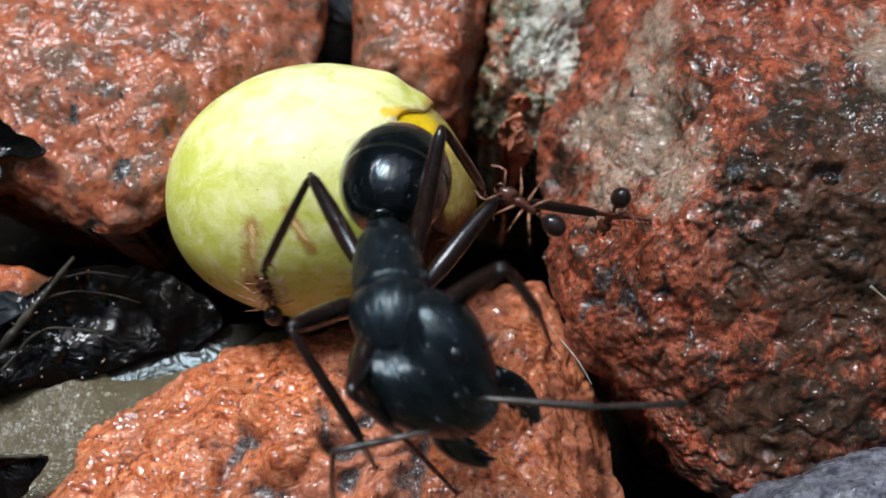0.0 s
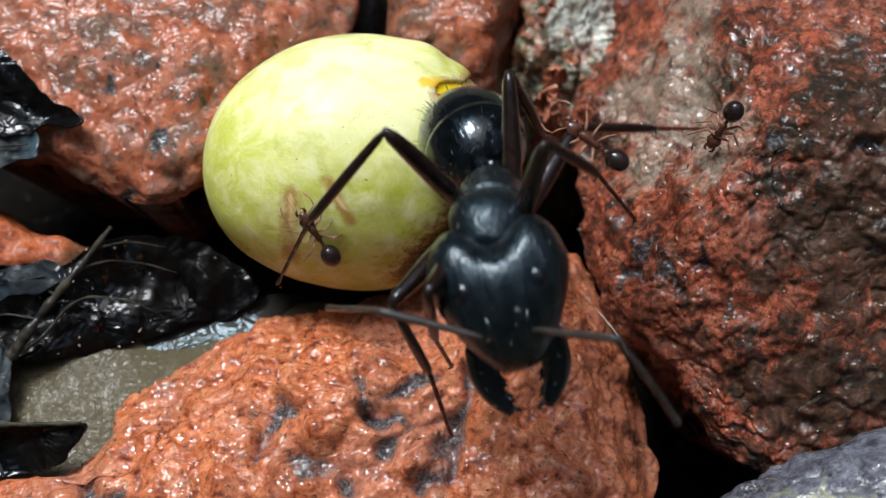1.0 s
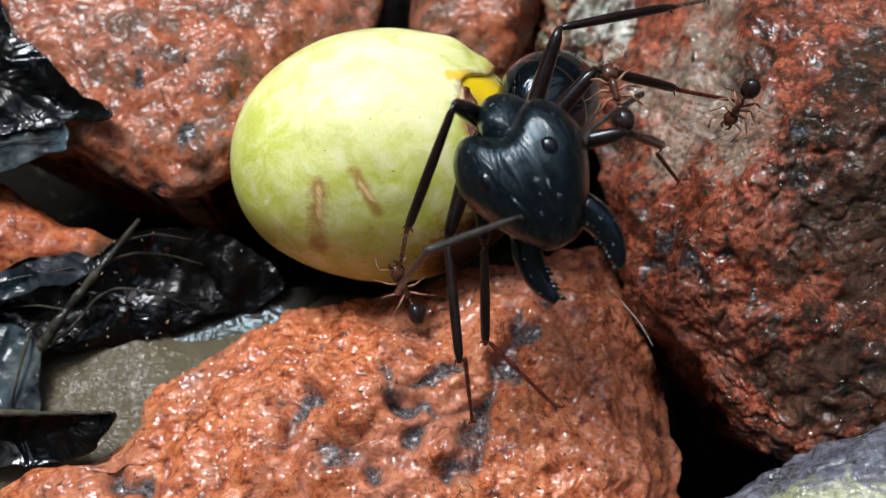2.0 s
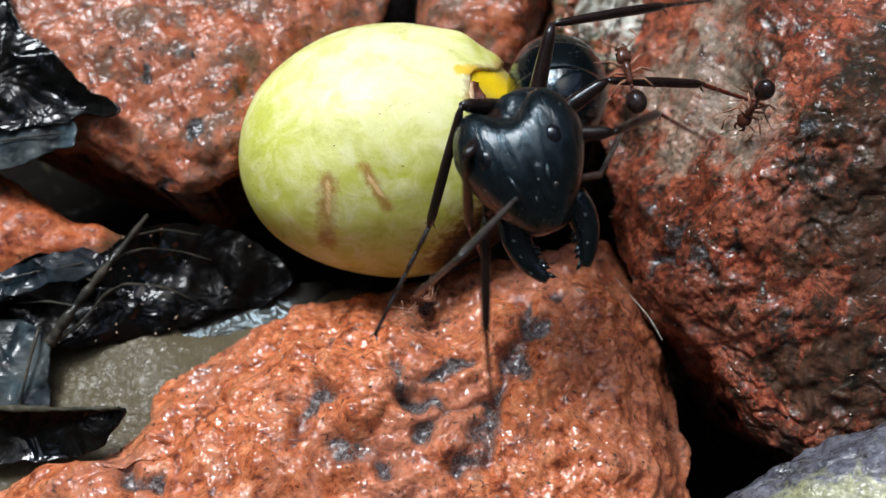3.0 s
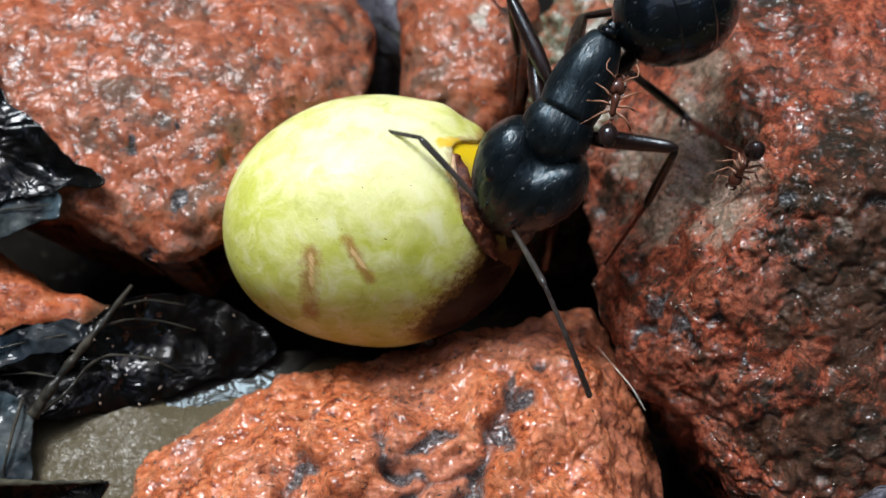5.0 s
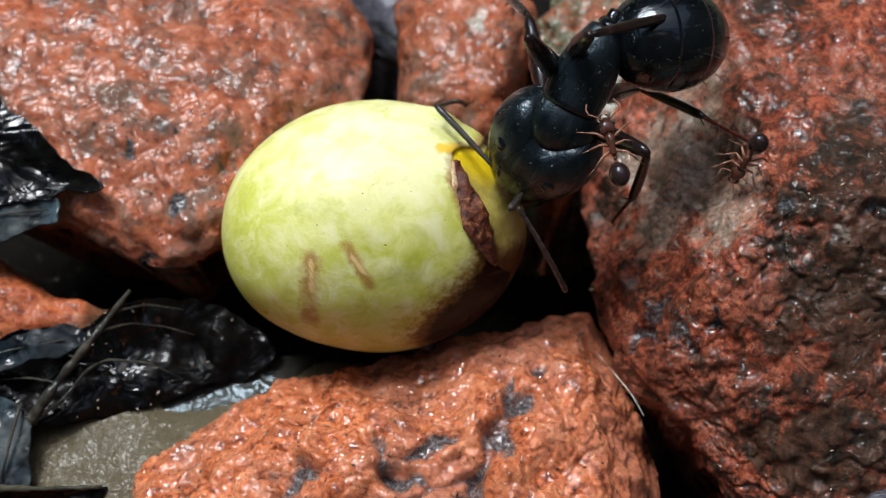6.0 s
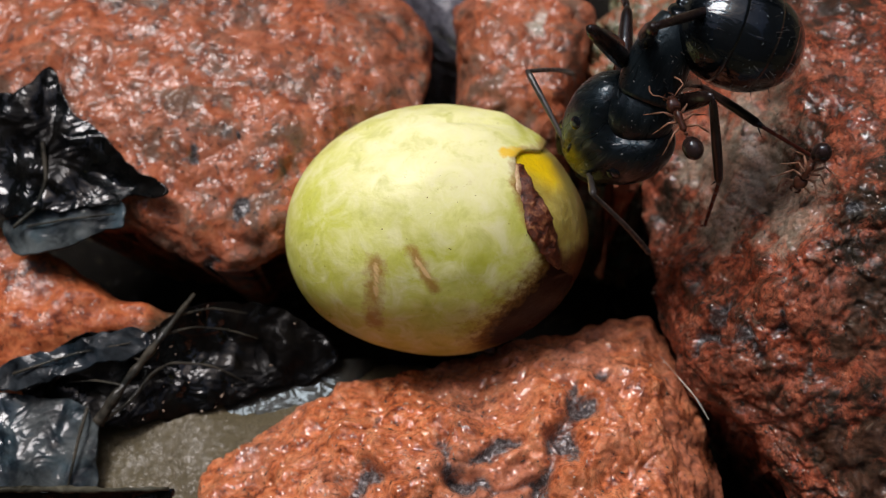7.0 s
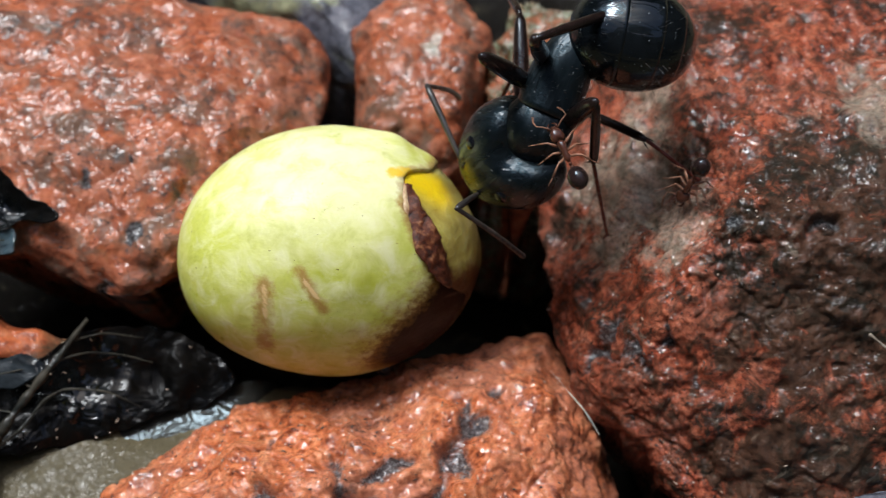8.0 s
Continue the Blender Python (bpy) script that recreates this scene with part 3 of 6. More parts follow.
def berry():
    fruit = new("berry")
    tagged(fruit, "pale yellow-green ripe berry with torn brown skin", "fruit")
    fruit.matrix_world = pose(0.1 * MM, -0.3 * MM, 4.9 * MM, 0, 8, -4)
    rows, cols = 120, 220
    angles = [360.0 * j / cols - 180 for j in range(cols)]
    ends = np.interp(angles, *zip(*TEAR))
    ends = [e + 0.10 * noise.noise(Vector((math.cos(radians(a)) * 6, math.sin(radians(a)) * 6, 2))) for a, e in zip(angles, ends)]
    verts = []
    for i in range(rows):
        for a, e in zip(angles, ends):
            stop = math.acos(-min(0.985, e / 5.75))
            u = stop * min(1.0, i / (rows - 6)) ** 0.9
            x = -5.75 * math.cos(u)
            r = berry_radius(x) + 0.08 * math.exp(-((e - x) / 0.55) ** 2) * (1 if abs(a - 85) < 60 else 0.3)
            k = max(0, i - (rows - 6))
            r -= (0.0, 0.03, 0.09, 0.18, 0.30, 0.45)[k]
            x -= (0.0, -0.03, -0.04, -0.02, 0.04, 0.15)[k]
            c, s = math.cos(radians(a)), math.sin(radians(a))
            lean = max(0.0, (-0.62 * x / 5.75 + 0.55 * c * r / 4.85 + 0.55 * s * r / 4.85) - 0.55) / 0.45
            r *= 1 - 0.045 * lean
            lumpy = 1 + 0.014 * noise.noise(Vector((x * 0.35, c * 1.4, s * 1.4))) + 0.007 * noise.noise(Vector((x * 0.9, c * 3.4, s * 3.4)))
            p = Vector((x, max(r, 0.0) * c * lumpy, max(r, 0.0) * s * lumpy))
            p += p.normalized() * (0.20 * math.exp(-((p - Vector((1.9, 3.0, 3.3))).length / 0.75) ** 2) + 0.16 * math.exp(-((p - Vector((3.1, 2.6, 2.6))).length / 0.6) ** 2))
            fold = near_segment(np.array([p]), (-0.6, 2.0, 4.5), (1.7, 2.2, 3.9))[0]
            p -= p.normalized() * 0.09 * math.exp(-(fold / 0.22) ** 2)
            drop = 0.45 * max(0.0, -x / 5.75) ** 1.5     # the blunt end sags
            verts.append((p.x, p.y - 0.887 * drop, p.z - 0.46 * drop))
    skin = mesh_object("skin", verts, grid_faces(rows, cols), skin_material(), fruit, "pale yellow-green skin with brown bruises")
    p = np.array(verts)
    bruise = np.maximum(mark(p, (-2.2, -3.45, 2.9), (-1.9, -4.5, 0.6), 0.42), mark(p, (-1.05, -3.2, 3.6), (-0.1, -4.0, 2.6), 0.27))
    edge = np.tile(ends, rows) - p[:, 0]
    bruise = np.maximum(bruise, 0.8 * np.exp(-(edge / 0.35) ** 2))
    # mask of the painted light on the upper skin
    set_mask(skin, "lit_top", np.exp(-(np.linalg.norm(p - (-0.6, 0.6, 4.6), axis=1) / 4.1) ** 2))
    set_mask(skin, "ochre", np.exp(-(near_segment(p, (1.85, 0.7, 4.55), (2.45, 0.95, 4.15)) / 0.34) ** 2))
    set_mask(skin, "bruise", 1.05 * bruise)
    set_mask(skin, "core", np.maximum(mark(p, (-2.15, -3.5, 2.8), (-2.0, -4.1, 1.9), 0.12), mark(p, (-0.85, -3.4, 3.35), (-0.3, -3.8, 2.9), 0.10)))
    rot = 1.15 * np.exp(-(near_segment(p, (3.4, -3.8, 0.2), (4.7, -2.6, 1.2)) / 1.6) ** 1.8)
    set_mask(skin, "rot", np.maximum(rot, np.exp(-(near_segment(p, (2.4, -0.6, 4.2), (4.2, -2.4, 2.3)) / 0.30) ** 2)))
    # flesh that bulges from the torn end
    verts = []
    rows, cols = 60, 120
    for i in range(rows):
        x = 1.0 + 4.75 * math.sin(math.pi / 2 * i / (rows - 1))
        for j in range(cols):
            a = 2 * math.pi * j / cols - math.pi
            r = berry_radius(min(x, 5.745)) * 0.965
            r *= 1 + 0.05 * noise.noise(Vector((x * 0.8, math.cos(a) * 2, math.sin(a) * 2)))
            verts.append((x + 0.1 * (i / rows) ** 4, r * math.cos(a), r * math.sin(a) + 0.35 * (i / rows) ** 3))
    flesh = mesh_object("flesh", verts, grid_faces(rows, cols), flesh_material(), fruit, "wet yellow flesh at the torn end")
    p = np.array(verts)
    set_mask(flesh, "ripe", np.exp(-(near_segment(p, (2.6, 1.0, 4.1), (3.5, 0.9, 3.3)) / 0.85) ** 4))
    set_mask(flesh, "rot", np.maximum(1.2 * np.exp(-(near_segment(p, (2.5, -0.3, 4.0), (4.2, -2.2, 2.2)) / 0.5) ** 2), np.exp(-(near_segment(p, (3.2, -3.2, 1.6), (5.2, -1.6, 0.6)) / 1.5) ** 3)))
    # dried brown flap along the split, with a pale rolled lip on the skin's side
    path, radii, lip, lip_r = [], [], [], []
    for k in range(48):
        t = k / 47
        a = 86 + 50 * t
        x = float(np.interp(a, *zip(*TEAR)))
        wide = 0.10 + 0.46 * math.sin(math.pi * (0.06 + 0.92 * t ** 1.25)) ** 0.9
        r = berry_radius(x)
        c, s = math.cos(radians(a)), math.sin(radians(a))
        path.append((x + 0.75 * wide, (r - 0.02) * c, (r - 0.02) * s))
        radii.append((wide, 0.07 + 0.05 * abs(math.sin(9 * t))))
        lip.append((x + 0.02 + 0.04 * math.sin(11 * t), (r + 0.03) * c, (r + 0.03) * s))
        lip_r.append((0.08 + 0.10 * math.sin(math.pi * (0.05 + 0.9 * t)), 0.06 + 0.03 * math.sin(7 * t)))
    m, nt, b = material("dried_scar")
    n1 = noise_tex(nt, coords(nt, 1.0), 3.0, 6, 0.7)
    nt.links.new(ramp(nt, n1, [(0.38, (0.016, 0.003, 0.001)), (0.54, (0.105, 0.022, 0.006)), (0.70, (0.40, 0.19, 0.08))]), b.inputs["Base Color"])
    b.inputs["Roughness"].default_value = 0.4
    bump(nt, b, [(n1, 0.1)])
    data = loft_data(path, radii, 16)
    data = ([Vector(c) + Vector(noise.noise_vector(Vector(c) * 2.5)) * 0.10 + Vector(noise.noise_vector(Vector(c) * 6.0)) * 0.05 for c in data[0]], data[1])
    scar = mesh_object("scar", data[0], data[1], m, fruit, "dried brown split in the skin")
    m, nt, b = material("pale_lip")
    n1 = noise_tex(nt, coords(nt, 1.0), 2.2, 6, 0.7)
    nt.links.new(ramp(nt, n1, [(0.36, (0.24, 0.09, 0.04)), (0.52, (0.46, 0.30, 0.16)), (0.66, (0.62, 0.50, 0.30))]), b.inputs["Base Color"])
    b.inputs["Roughness"].default_value = 0.4
    bump(nt, b, [(n1, 0.08)])
    data = loft_data(lip, lip_r, 12)
    mesh_object("lip", [Vector(c) + Vector(noise.noise_vector(Vector(c) * 2.5)) * 0.08 for c in data[0]], data[1], m, scar, "pale pinkish rolled edge of the skin")
    return fruit


# ---- dead leaves, puddle, fibres ----
def leaf_material(name, dark, light, gloss, wet=0.5):
    m, nt, b = material(name)
    v = coords(nt, 1.0)
    n1 = noise_tex(nt, v, 0.8, 6, 0.65, 0.4)
    n2 = noise_tex(nt, v, 5.0, 4, 0.6)
    nt.links.new(ramp(nt, n1, [(0.38, dark), (0.7, light)]), b.inputs["Base Color"])
    nt.links.new(ramp(nt, n1, [(0.4, (gloss + 0.2,) * 3), (0.8, (gloss + 0.4,) * 3)]), b.inputs["Roughness"])
    b.inputs["Specular IOR Level"].default_value = 0.04
    patch = noise_tex(nt, v, 0.45, 4, 0.6)
    nt.links.new(ramp(nt, patch, [(0.46, (0.06 * wet,) * 3), (0.60, (wet,) * 3)]), b.inputs["Coat Weight"])
    b.inputs["Coat IOR"].default_value = 1.45
    b.inputs["Coat Roughness"].default_value = gloss
    b.inputs["Coat Tint"].default_value = (0.62, 0.86, 1.0, 1.0)
    n3 = noise_tex(nt, v, 0.8, 2.2, 0.5, 1.0)
    bump(nt, b, [(n3, 0.15), (n2, 0.03)])
    wave = nt.nodes.new("ShaderNodeBump")
    wave.inputs["Distance"].default_value = 0.28 * MM
    nt.links.new(n3, wave.inputs["Height"])
    nt.links.new(wave.outputs[0], b.inputs["Coat Normal"])
    return m


BLACK_LEAF = leaf_material("rotting_leaf", (0.0012, 0.0012, 0.0012), (0.006, 0.005, 0.004), 0.09, 0.95)
GREY_LEAF = leaf_material("grey_wet_leaf", (0.010, 0.013, 0.015), (0.085, 0.10, 0.10), 0.10, 1.0)
SLATE_LEAF = leaf_material("slate_wet_leaf", (0.003, 0.004, 0.005), (0.03, 0.037, 0.042), 0.10, 1.0)
VEIN = leaf_material("leaf_vein", (0.016, 0.015, 0.012), (0.075, 0.066, 0.05), 0.2, 0.6)
MOULD = leaf_material("mouldy_leaf_edge", (0.015, 0.014, 0.009), (0.09, 0.085, 0.06), 0.4, 0.3)
FIBRE = leaf_material("root_fibre", (0.16, 0.13, 0.10), (0.5, 0.45, 0.38), 0.3, 0.6)


def leaf(name, corners, heart, mat, label, crumple=0.35, seed=0, size=70, thick=0.1):
    """A limp blade hung between its edge points, crumpled, with a real thickness."""
    leaf_ob = new(name)
    tagged(leaf_ob, label, "leaf")
    rim = smooth_loop(corners, 360)
    mid = np.array(heart, float)
    angle = np.unwrap(np.arctan2(rim[:, 1] - mid[1], rim[:, 0] - mid[0]))
    if angle[-1] < angle[0]:
        rim, angle = rim[::-1], angle[::-1]
    q, ang = disc_grid(size)
    edge = np.stack([np.interp(ang, angle, rim[:, k], period=2 * math.pi) for k in range(3)], -1)
    p = (mid + (edge - mid) * q[..., None]).reshape(-1, 3)
    for c in p:
        v = Vector((c[0], c[1], seed * 7.7))
        c[2] += crumple * (1.1 * noise.noise(v * 0.4) + 0.26 * noise.noise(v * 1.1) + 0.12 * (0.5 - abs(noise.noise(v * 1.4))) + 0.025 * noise.noise(v * 3.2) + 0.5 * (0.5 - abs(noise.noise(v * 0.5))) - 0.25)
        c[0] += 0.15 * noise.noise(v * 2.0)
        c[1] += 0.15 * noise.noise(v * 2.0 + Vector((9, 0, 0)))
    n = len(p)
    top = grid_faces(size, size, False)
    faces = list(top) + [tuple(i + n for i in reversed(f)) for f in top]
    ring = list(range(size)) + [r * size + size - 1 for r in range(1, size)] + [size * size - 2 - k for k in range(size - 1)] + [r * size for r in range(size - 2, 0, -1)]
    faces += [(a, a + n, b + n, b) for a, b in zip(ring, ring[1:] + ring[:1])]
    blade = mesh_object("blade", list(p) + list(p - (0, 0, thick)), faces, mat, leaf_ob)
    return leaf_ob


def tube_part(name, points, r0, r1, mat, parent=None, label="", ragged=0.0):
    pts = np.array(points, float)
    steps = np.linspace(0, len(pts) - 1, 8 * len(pts))
    path = np.stack([np.interp(steps, range(len(pts)), pts[:, k]) for k in range(3)], -1)
    for _ in range(6):
        path[1:-1] = (path[:-2] + path[1:-1] * 2 + path[2:]) / 4
    radii = [(r0 + (r1 - r0) * k / (len(path) - 1)) * (1 + ragged * noise.noise(Vector(p) * 2.2)) for k, p in enumerate(path)]
    data = loft_data(path, radii, 8)
    return mesh_object(name, data[0], data[1], mat, parent, label)


def litter():
    a = leaf("dead_leaf", [(-16, -4.6, 2.0), (-13.7, -3.8, 2.7), (-11.7, -3.5, 2.9), (-9.7, -2.6, 3.0), (-8.4, -2.2, 2.5), (-6.2, -2.2, 1.9), (-3.9, -3.6, 1.0), (-4.6, -4.6, 0.8),
                           (-6.4, -5.1, 0.8), (-8.2, -5.8, 0.8), (-10.8, -6.6, 0.9), (-12.9, -7.1, 1.4), (-15.5, -6.4, 1.7)], (-10.0, -4.6, 1.7), BLACK_LEAF,
             "black rotting wet leaf with a raised midrib", 0.75, 1, 120)
    tube_part("midrib", [(-9.4, -2.2, 3.2), (-10.9, -4.6, 3.0), (-11.9, -5.9, 2.6), (-12.8, -7.1, 2.0)], 0.08, 0.26, VEIN, a, "pale raised midrib", 0.8)
    tube_part("vein", [(-12.6, -7.0, 2.0), (-11.6, -6.3, 2.2), (-10.9, -5.3, 2.45), (-10.2, -4.8, 2.5), (-8.6, -4.8, 2.2), (-7.4, -5.2, 1.5)], 0.085, 0.03, VEIN, a, "thin pale side vein", 0.6)
    for points in ([(-11.2, -4.9, 2.8), (-12.2, -4.4, 2.75), (-13.4, -4.3, 2.6)], [(-10.4, -3.8, 2.9), (-9.4, -3.4, 2.75), (-8.2, -3.3, 2.3), (-7.0, -3.5, 1.9)],
                   [(-9.9, -3.0, 3.0), (-8.8, -2.6, 2.8), (-7.4, -2.6, 2.3)], [(-11.9, -5.8, 2.6), (-13.0, -5.5, 2.4), (-14.2, -5.5, 2.2)]):
        tube_part("vein", points, 0.05, 0.02, VEIN, a, "thin pale side vein", 0.6)
    torn = leaf("dead_leaf", [(-16.5, -5.0, 2.9), (-14.4, -4.35, 3.1), (-12.9, -4.0, 3.2), (-11.4, -3.8, 3.2), (-10.9, -4.2, 3.05), (-11.8, -4.9, 2.85), (-13.0, -5.1, 2.8), (-14.6, -5.7, 2.7), (-16.5, -6.0, 2.6)],
                (-13.2, -4.6, 3.05), SLATE_LEAF, "wavy blue-grey wet leaf edge along the orange stone", 0.5, 8, 70, 0.08)
    tube_part("midrib", [(-16.0, -5.5, 3.0), (-13.8, -4.8, 3.25), (-11.6, -4.3, 3.2)], 0.05, 0.03, VEIN, torn, "thin dark midrib", 0.5)
    c = leaf("dead_leaf", [(-17.5, -6.2, 2.0), (-14.8, -6.0, 2.1), (-13.4, -6.4, 2.2), (-12.8, -7.2, 1.9), (-12.8, -8.3, 1.6), (-12.9, -9.6, 1.1), (-15, -10.2, 1.0), (-18, -9.5, 1.2)],
         (-14.6, -8.0, 1.9), GREY_LEAF, "slimy grey-blue rotting leaf hanging over the mud", 0.35, 2, 60)
    tube_part("midrib", [(-13.2, -6.6, 2.25), (-13.4, -7.8, 2.1), (-13.7, -9.4, 1.5)], 0.08, 0.05, VEIN, c, "pale raised midrib")
    e = leaf("curled_leaf", [(-18, -9.9, 2.5), (-14, -9.95, 2.7), (-11.6, -10.0, 2.75), (-9.5, -9.9, 2.6), (-9.9, -10.6, 2.2), (-10.7, -11.3, 1.7), (-12.8, -11.5, 1.5), (-18, -11.6, 1.5)],
         (-13.0, -10.6, 1.7), BLACK_LEAF, "dark curled dead leaf lying against the stone", 0.2, 3, 50)
    tube_part("rolled_edge", [(-17.8, -9.95, 2.6), (-14, -9.98, 2.8), (-11.6, -10.05, 2.85), (-9.6, -9.95, 2.7)], 0.15, 0.07, MOULD, e, "mouldy grey rolled leaf edge", 1.2)
    tip = leaf("dead_leaf", [(-16.5, -0.9, 4.2), (-14.4, -0.9, 4.6), (-13.6, -0.75, 4.9), (-12.7, -0.4, 5.1), (-11.9, -0.2, 5.2), (-12.2, 0.7, 5.5), (-13.4, 0.6, 5.4), (-16.5, 0.6, 4.8)],
               (-14.0, 0.0, 5.1), GREY_LEAF, "grey-green torn leaf tip under the black leaf", 0.15, 6, 40, 0.08)
    tube_part("midrib", [(-15.8, -0.1, 4.9), (-14.2, 0.0, 5.25), (-12.3, 0.1, 5.45)], 0.05, 0.03, VEIN, tip, "thin dark midrib")
    d = leaf("dead_leaf", [(-15.4, 6.2, 6.9), (-14.4, 4.4, 6.8), (-13.0, 3.3, 6.6), (-12.0, 2.2, 6.3), (-10.2, 0.9, 5.5), (-12.0, 0.8, 5.9), (-12.6, 0.5, 5.8), (-14.8, 0.3, 5.6),
                           (-17.2, 0.4, 5.2), (-20, 2.4, 5.0), (-20, 5.5, 6.2), (-16.8, 5.0, 6.7)], (-15.0, 2.4, 5.9), BLACK_LEAF,
             "black wet leaf draped over the pinkish stone", 0.5, 4, 80)
    tube_part("petiole", [(-15.3, 2.9, 6.3), (-15.0, 1.4, 5.9), (-15.4, 0.4, 5.4), (-16.3, -0.2, 5.0)], 0.1, 0.07, VEIN, d, "pale curved leaf stalk")
    thread = tube_part("root_fibre", [(8.3, -5.4, 4.2), (8.9, -6.5, 4.5), (9.4, -7.3, 4.6), (9.8, -8.1, 4.45)], 0.02, 0.045, FIBRE, None, "", 1.0)
    tagged(thread, "thin whitish root fibre along the stone's edge", "fibre")
    strand = tube_part("root_fibre", [(18.0, -7.2, 10.1), (18.5, -7.7, 10.05), (18.9, -8.3, 9.9)], 0.05, 0.03, FIBRE, None, "", 0.8)
    tagged(strand, "short whitish root fibre on the dark red stone", "fibre")
    # water standing on the mud
    m, nt, b = material("puddle_water")
    v = coords(nt, 1.0)
    b.inputs["Base Color"].default_value = (0.03, 0.03, 0.026, 1)
    b.inputs["Roughness"].default_value = 0.12
    b.inputs["Specular Tint"].default_value = (0.7, 0.9, 1.0, 1.0)
    b.inputs["IOR"].default_value = 1.33
    bump(nt, b, [(noise_tex(nt, v, 1.2, 2.5, 0.5, 1.2), 0.15)])
    rim = smooth_loop([(-10.6, -7.2), (-9.0, -5.6), (-7.2, -4.7), (-5.4, -4.0), (-4.0, -3.5), (-2.4, -3.4), (-2.6, -4.4), (-4.0, -5.4), (-5.6, -6.2), (-7.4, -7.0), (-9.2, -7.8)], 120)
    mid = rim.mean(0)
    verts = []
    for q in np.linspace(0.02, 1, 16):
        for x, y in rim:
            px, py = mid[0] + (x - mid[0]) * q, mid[1] + (y - mid[1]) * q
            verts.append((px, py, 0.38 - 0.9 * q ** 14))
    tagged(mesh_object("water", verts, grid_faces(16, 120), m), "thin puddle gleaming on the mud", "water", kind="structure")


ground()
# all four are invented; the tall south one stands in for phone and hand
for name, x, y, wide, deep, high in (("blocker_north", 0, 1.9, 4.0, 0.2, 2.3), ("blocker_south", 0, -1.9, 4.0, 0.2, 6.0), ("blocker_east", 1.9, 0, 0.2, 3.6, 2.3), ("blocker_west", -1.9, 0, 0.2, 3.6, 2.3)):
    sky_blocker(name, x, y, wide, deep, high)
laid = stones()


# ---- grit, and drops ----
def grit(name, stone, count, low, high, mat, label, seed):
    """Loose sand grains and short fibres lying on the upward faces of a surface."""
    rnd = random.Random(seed)
    me = stone.data
    pool = [v for v in me.vertices if low[0] < v.co.x / MM < high[0] and low[1] < v.co.y / MM < high[1] and v.normal.z > 0.45]
    verts, faces = [], []
    for v in rnd.sample(pool, min(count, len(pool))):
        c, k = v.co / MM, len(verts)
        long, r, turn = rnd.uniform(0.8, 3.6), rnd.uniform(0.018, 0.045), rnd.uniform(0, 6.28)
        dx, dy = math.cos(turn) * r * long, math.sin(turn) * r * long
        verts += [(c.x + dx, c.y + dy, c.z + 0.02), (c.x - dy / long, c.y + dx / long, c.z + 0.02), (c.x - dx, c.y - dy, c.z + 0.02), (c.x + dy / long, c.y - dx / long, c.z + 0.02),
                  (c.x, c.y, c.z + r * 0.9), (c.x, c.y, c.z - r)]
        faces += [(k, k + 1, k + 4), (k + 1, k + 2, k + 4), (k + 2, k + 3, k + 4), (k + 3, k, k + 4), (k + 1, k, k + 5), (k + 2, k + 1, k + 5), (k + 3, k + 2, k + 5), (k, k + 3, k + 5)]
    return tagged(mesh_object(name, verts, faces, mat), label, "grit", kind="stuff")


def water_drop(x, y, z, r, mat):
    verts = []
    for i in range(12):
        u = math.pi / 2 * i / 11
        verts += [(r * math.cos(u) * math.cos(a), r * math.cos(u) * math.sin(a), 0.75 * r * math.sin(u)) for a in np.linspace(0, 2 * math.pi, 24, endpoint=False)]
    ob = mesh_object("water_drop", verts, grid_faces(12, 24), mat)
    ob.location = mm((x, y, z))
    return tagged(ob, "clear water drop clinging to the wet stone", "drop", "water drops")


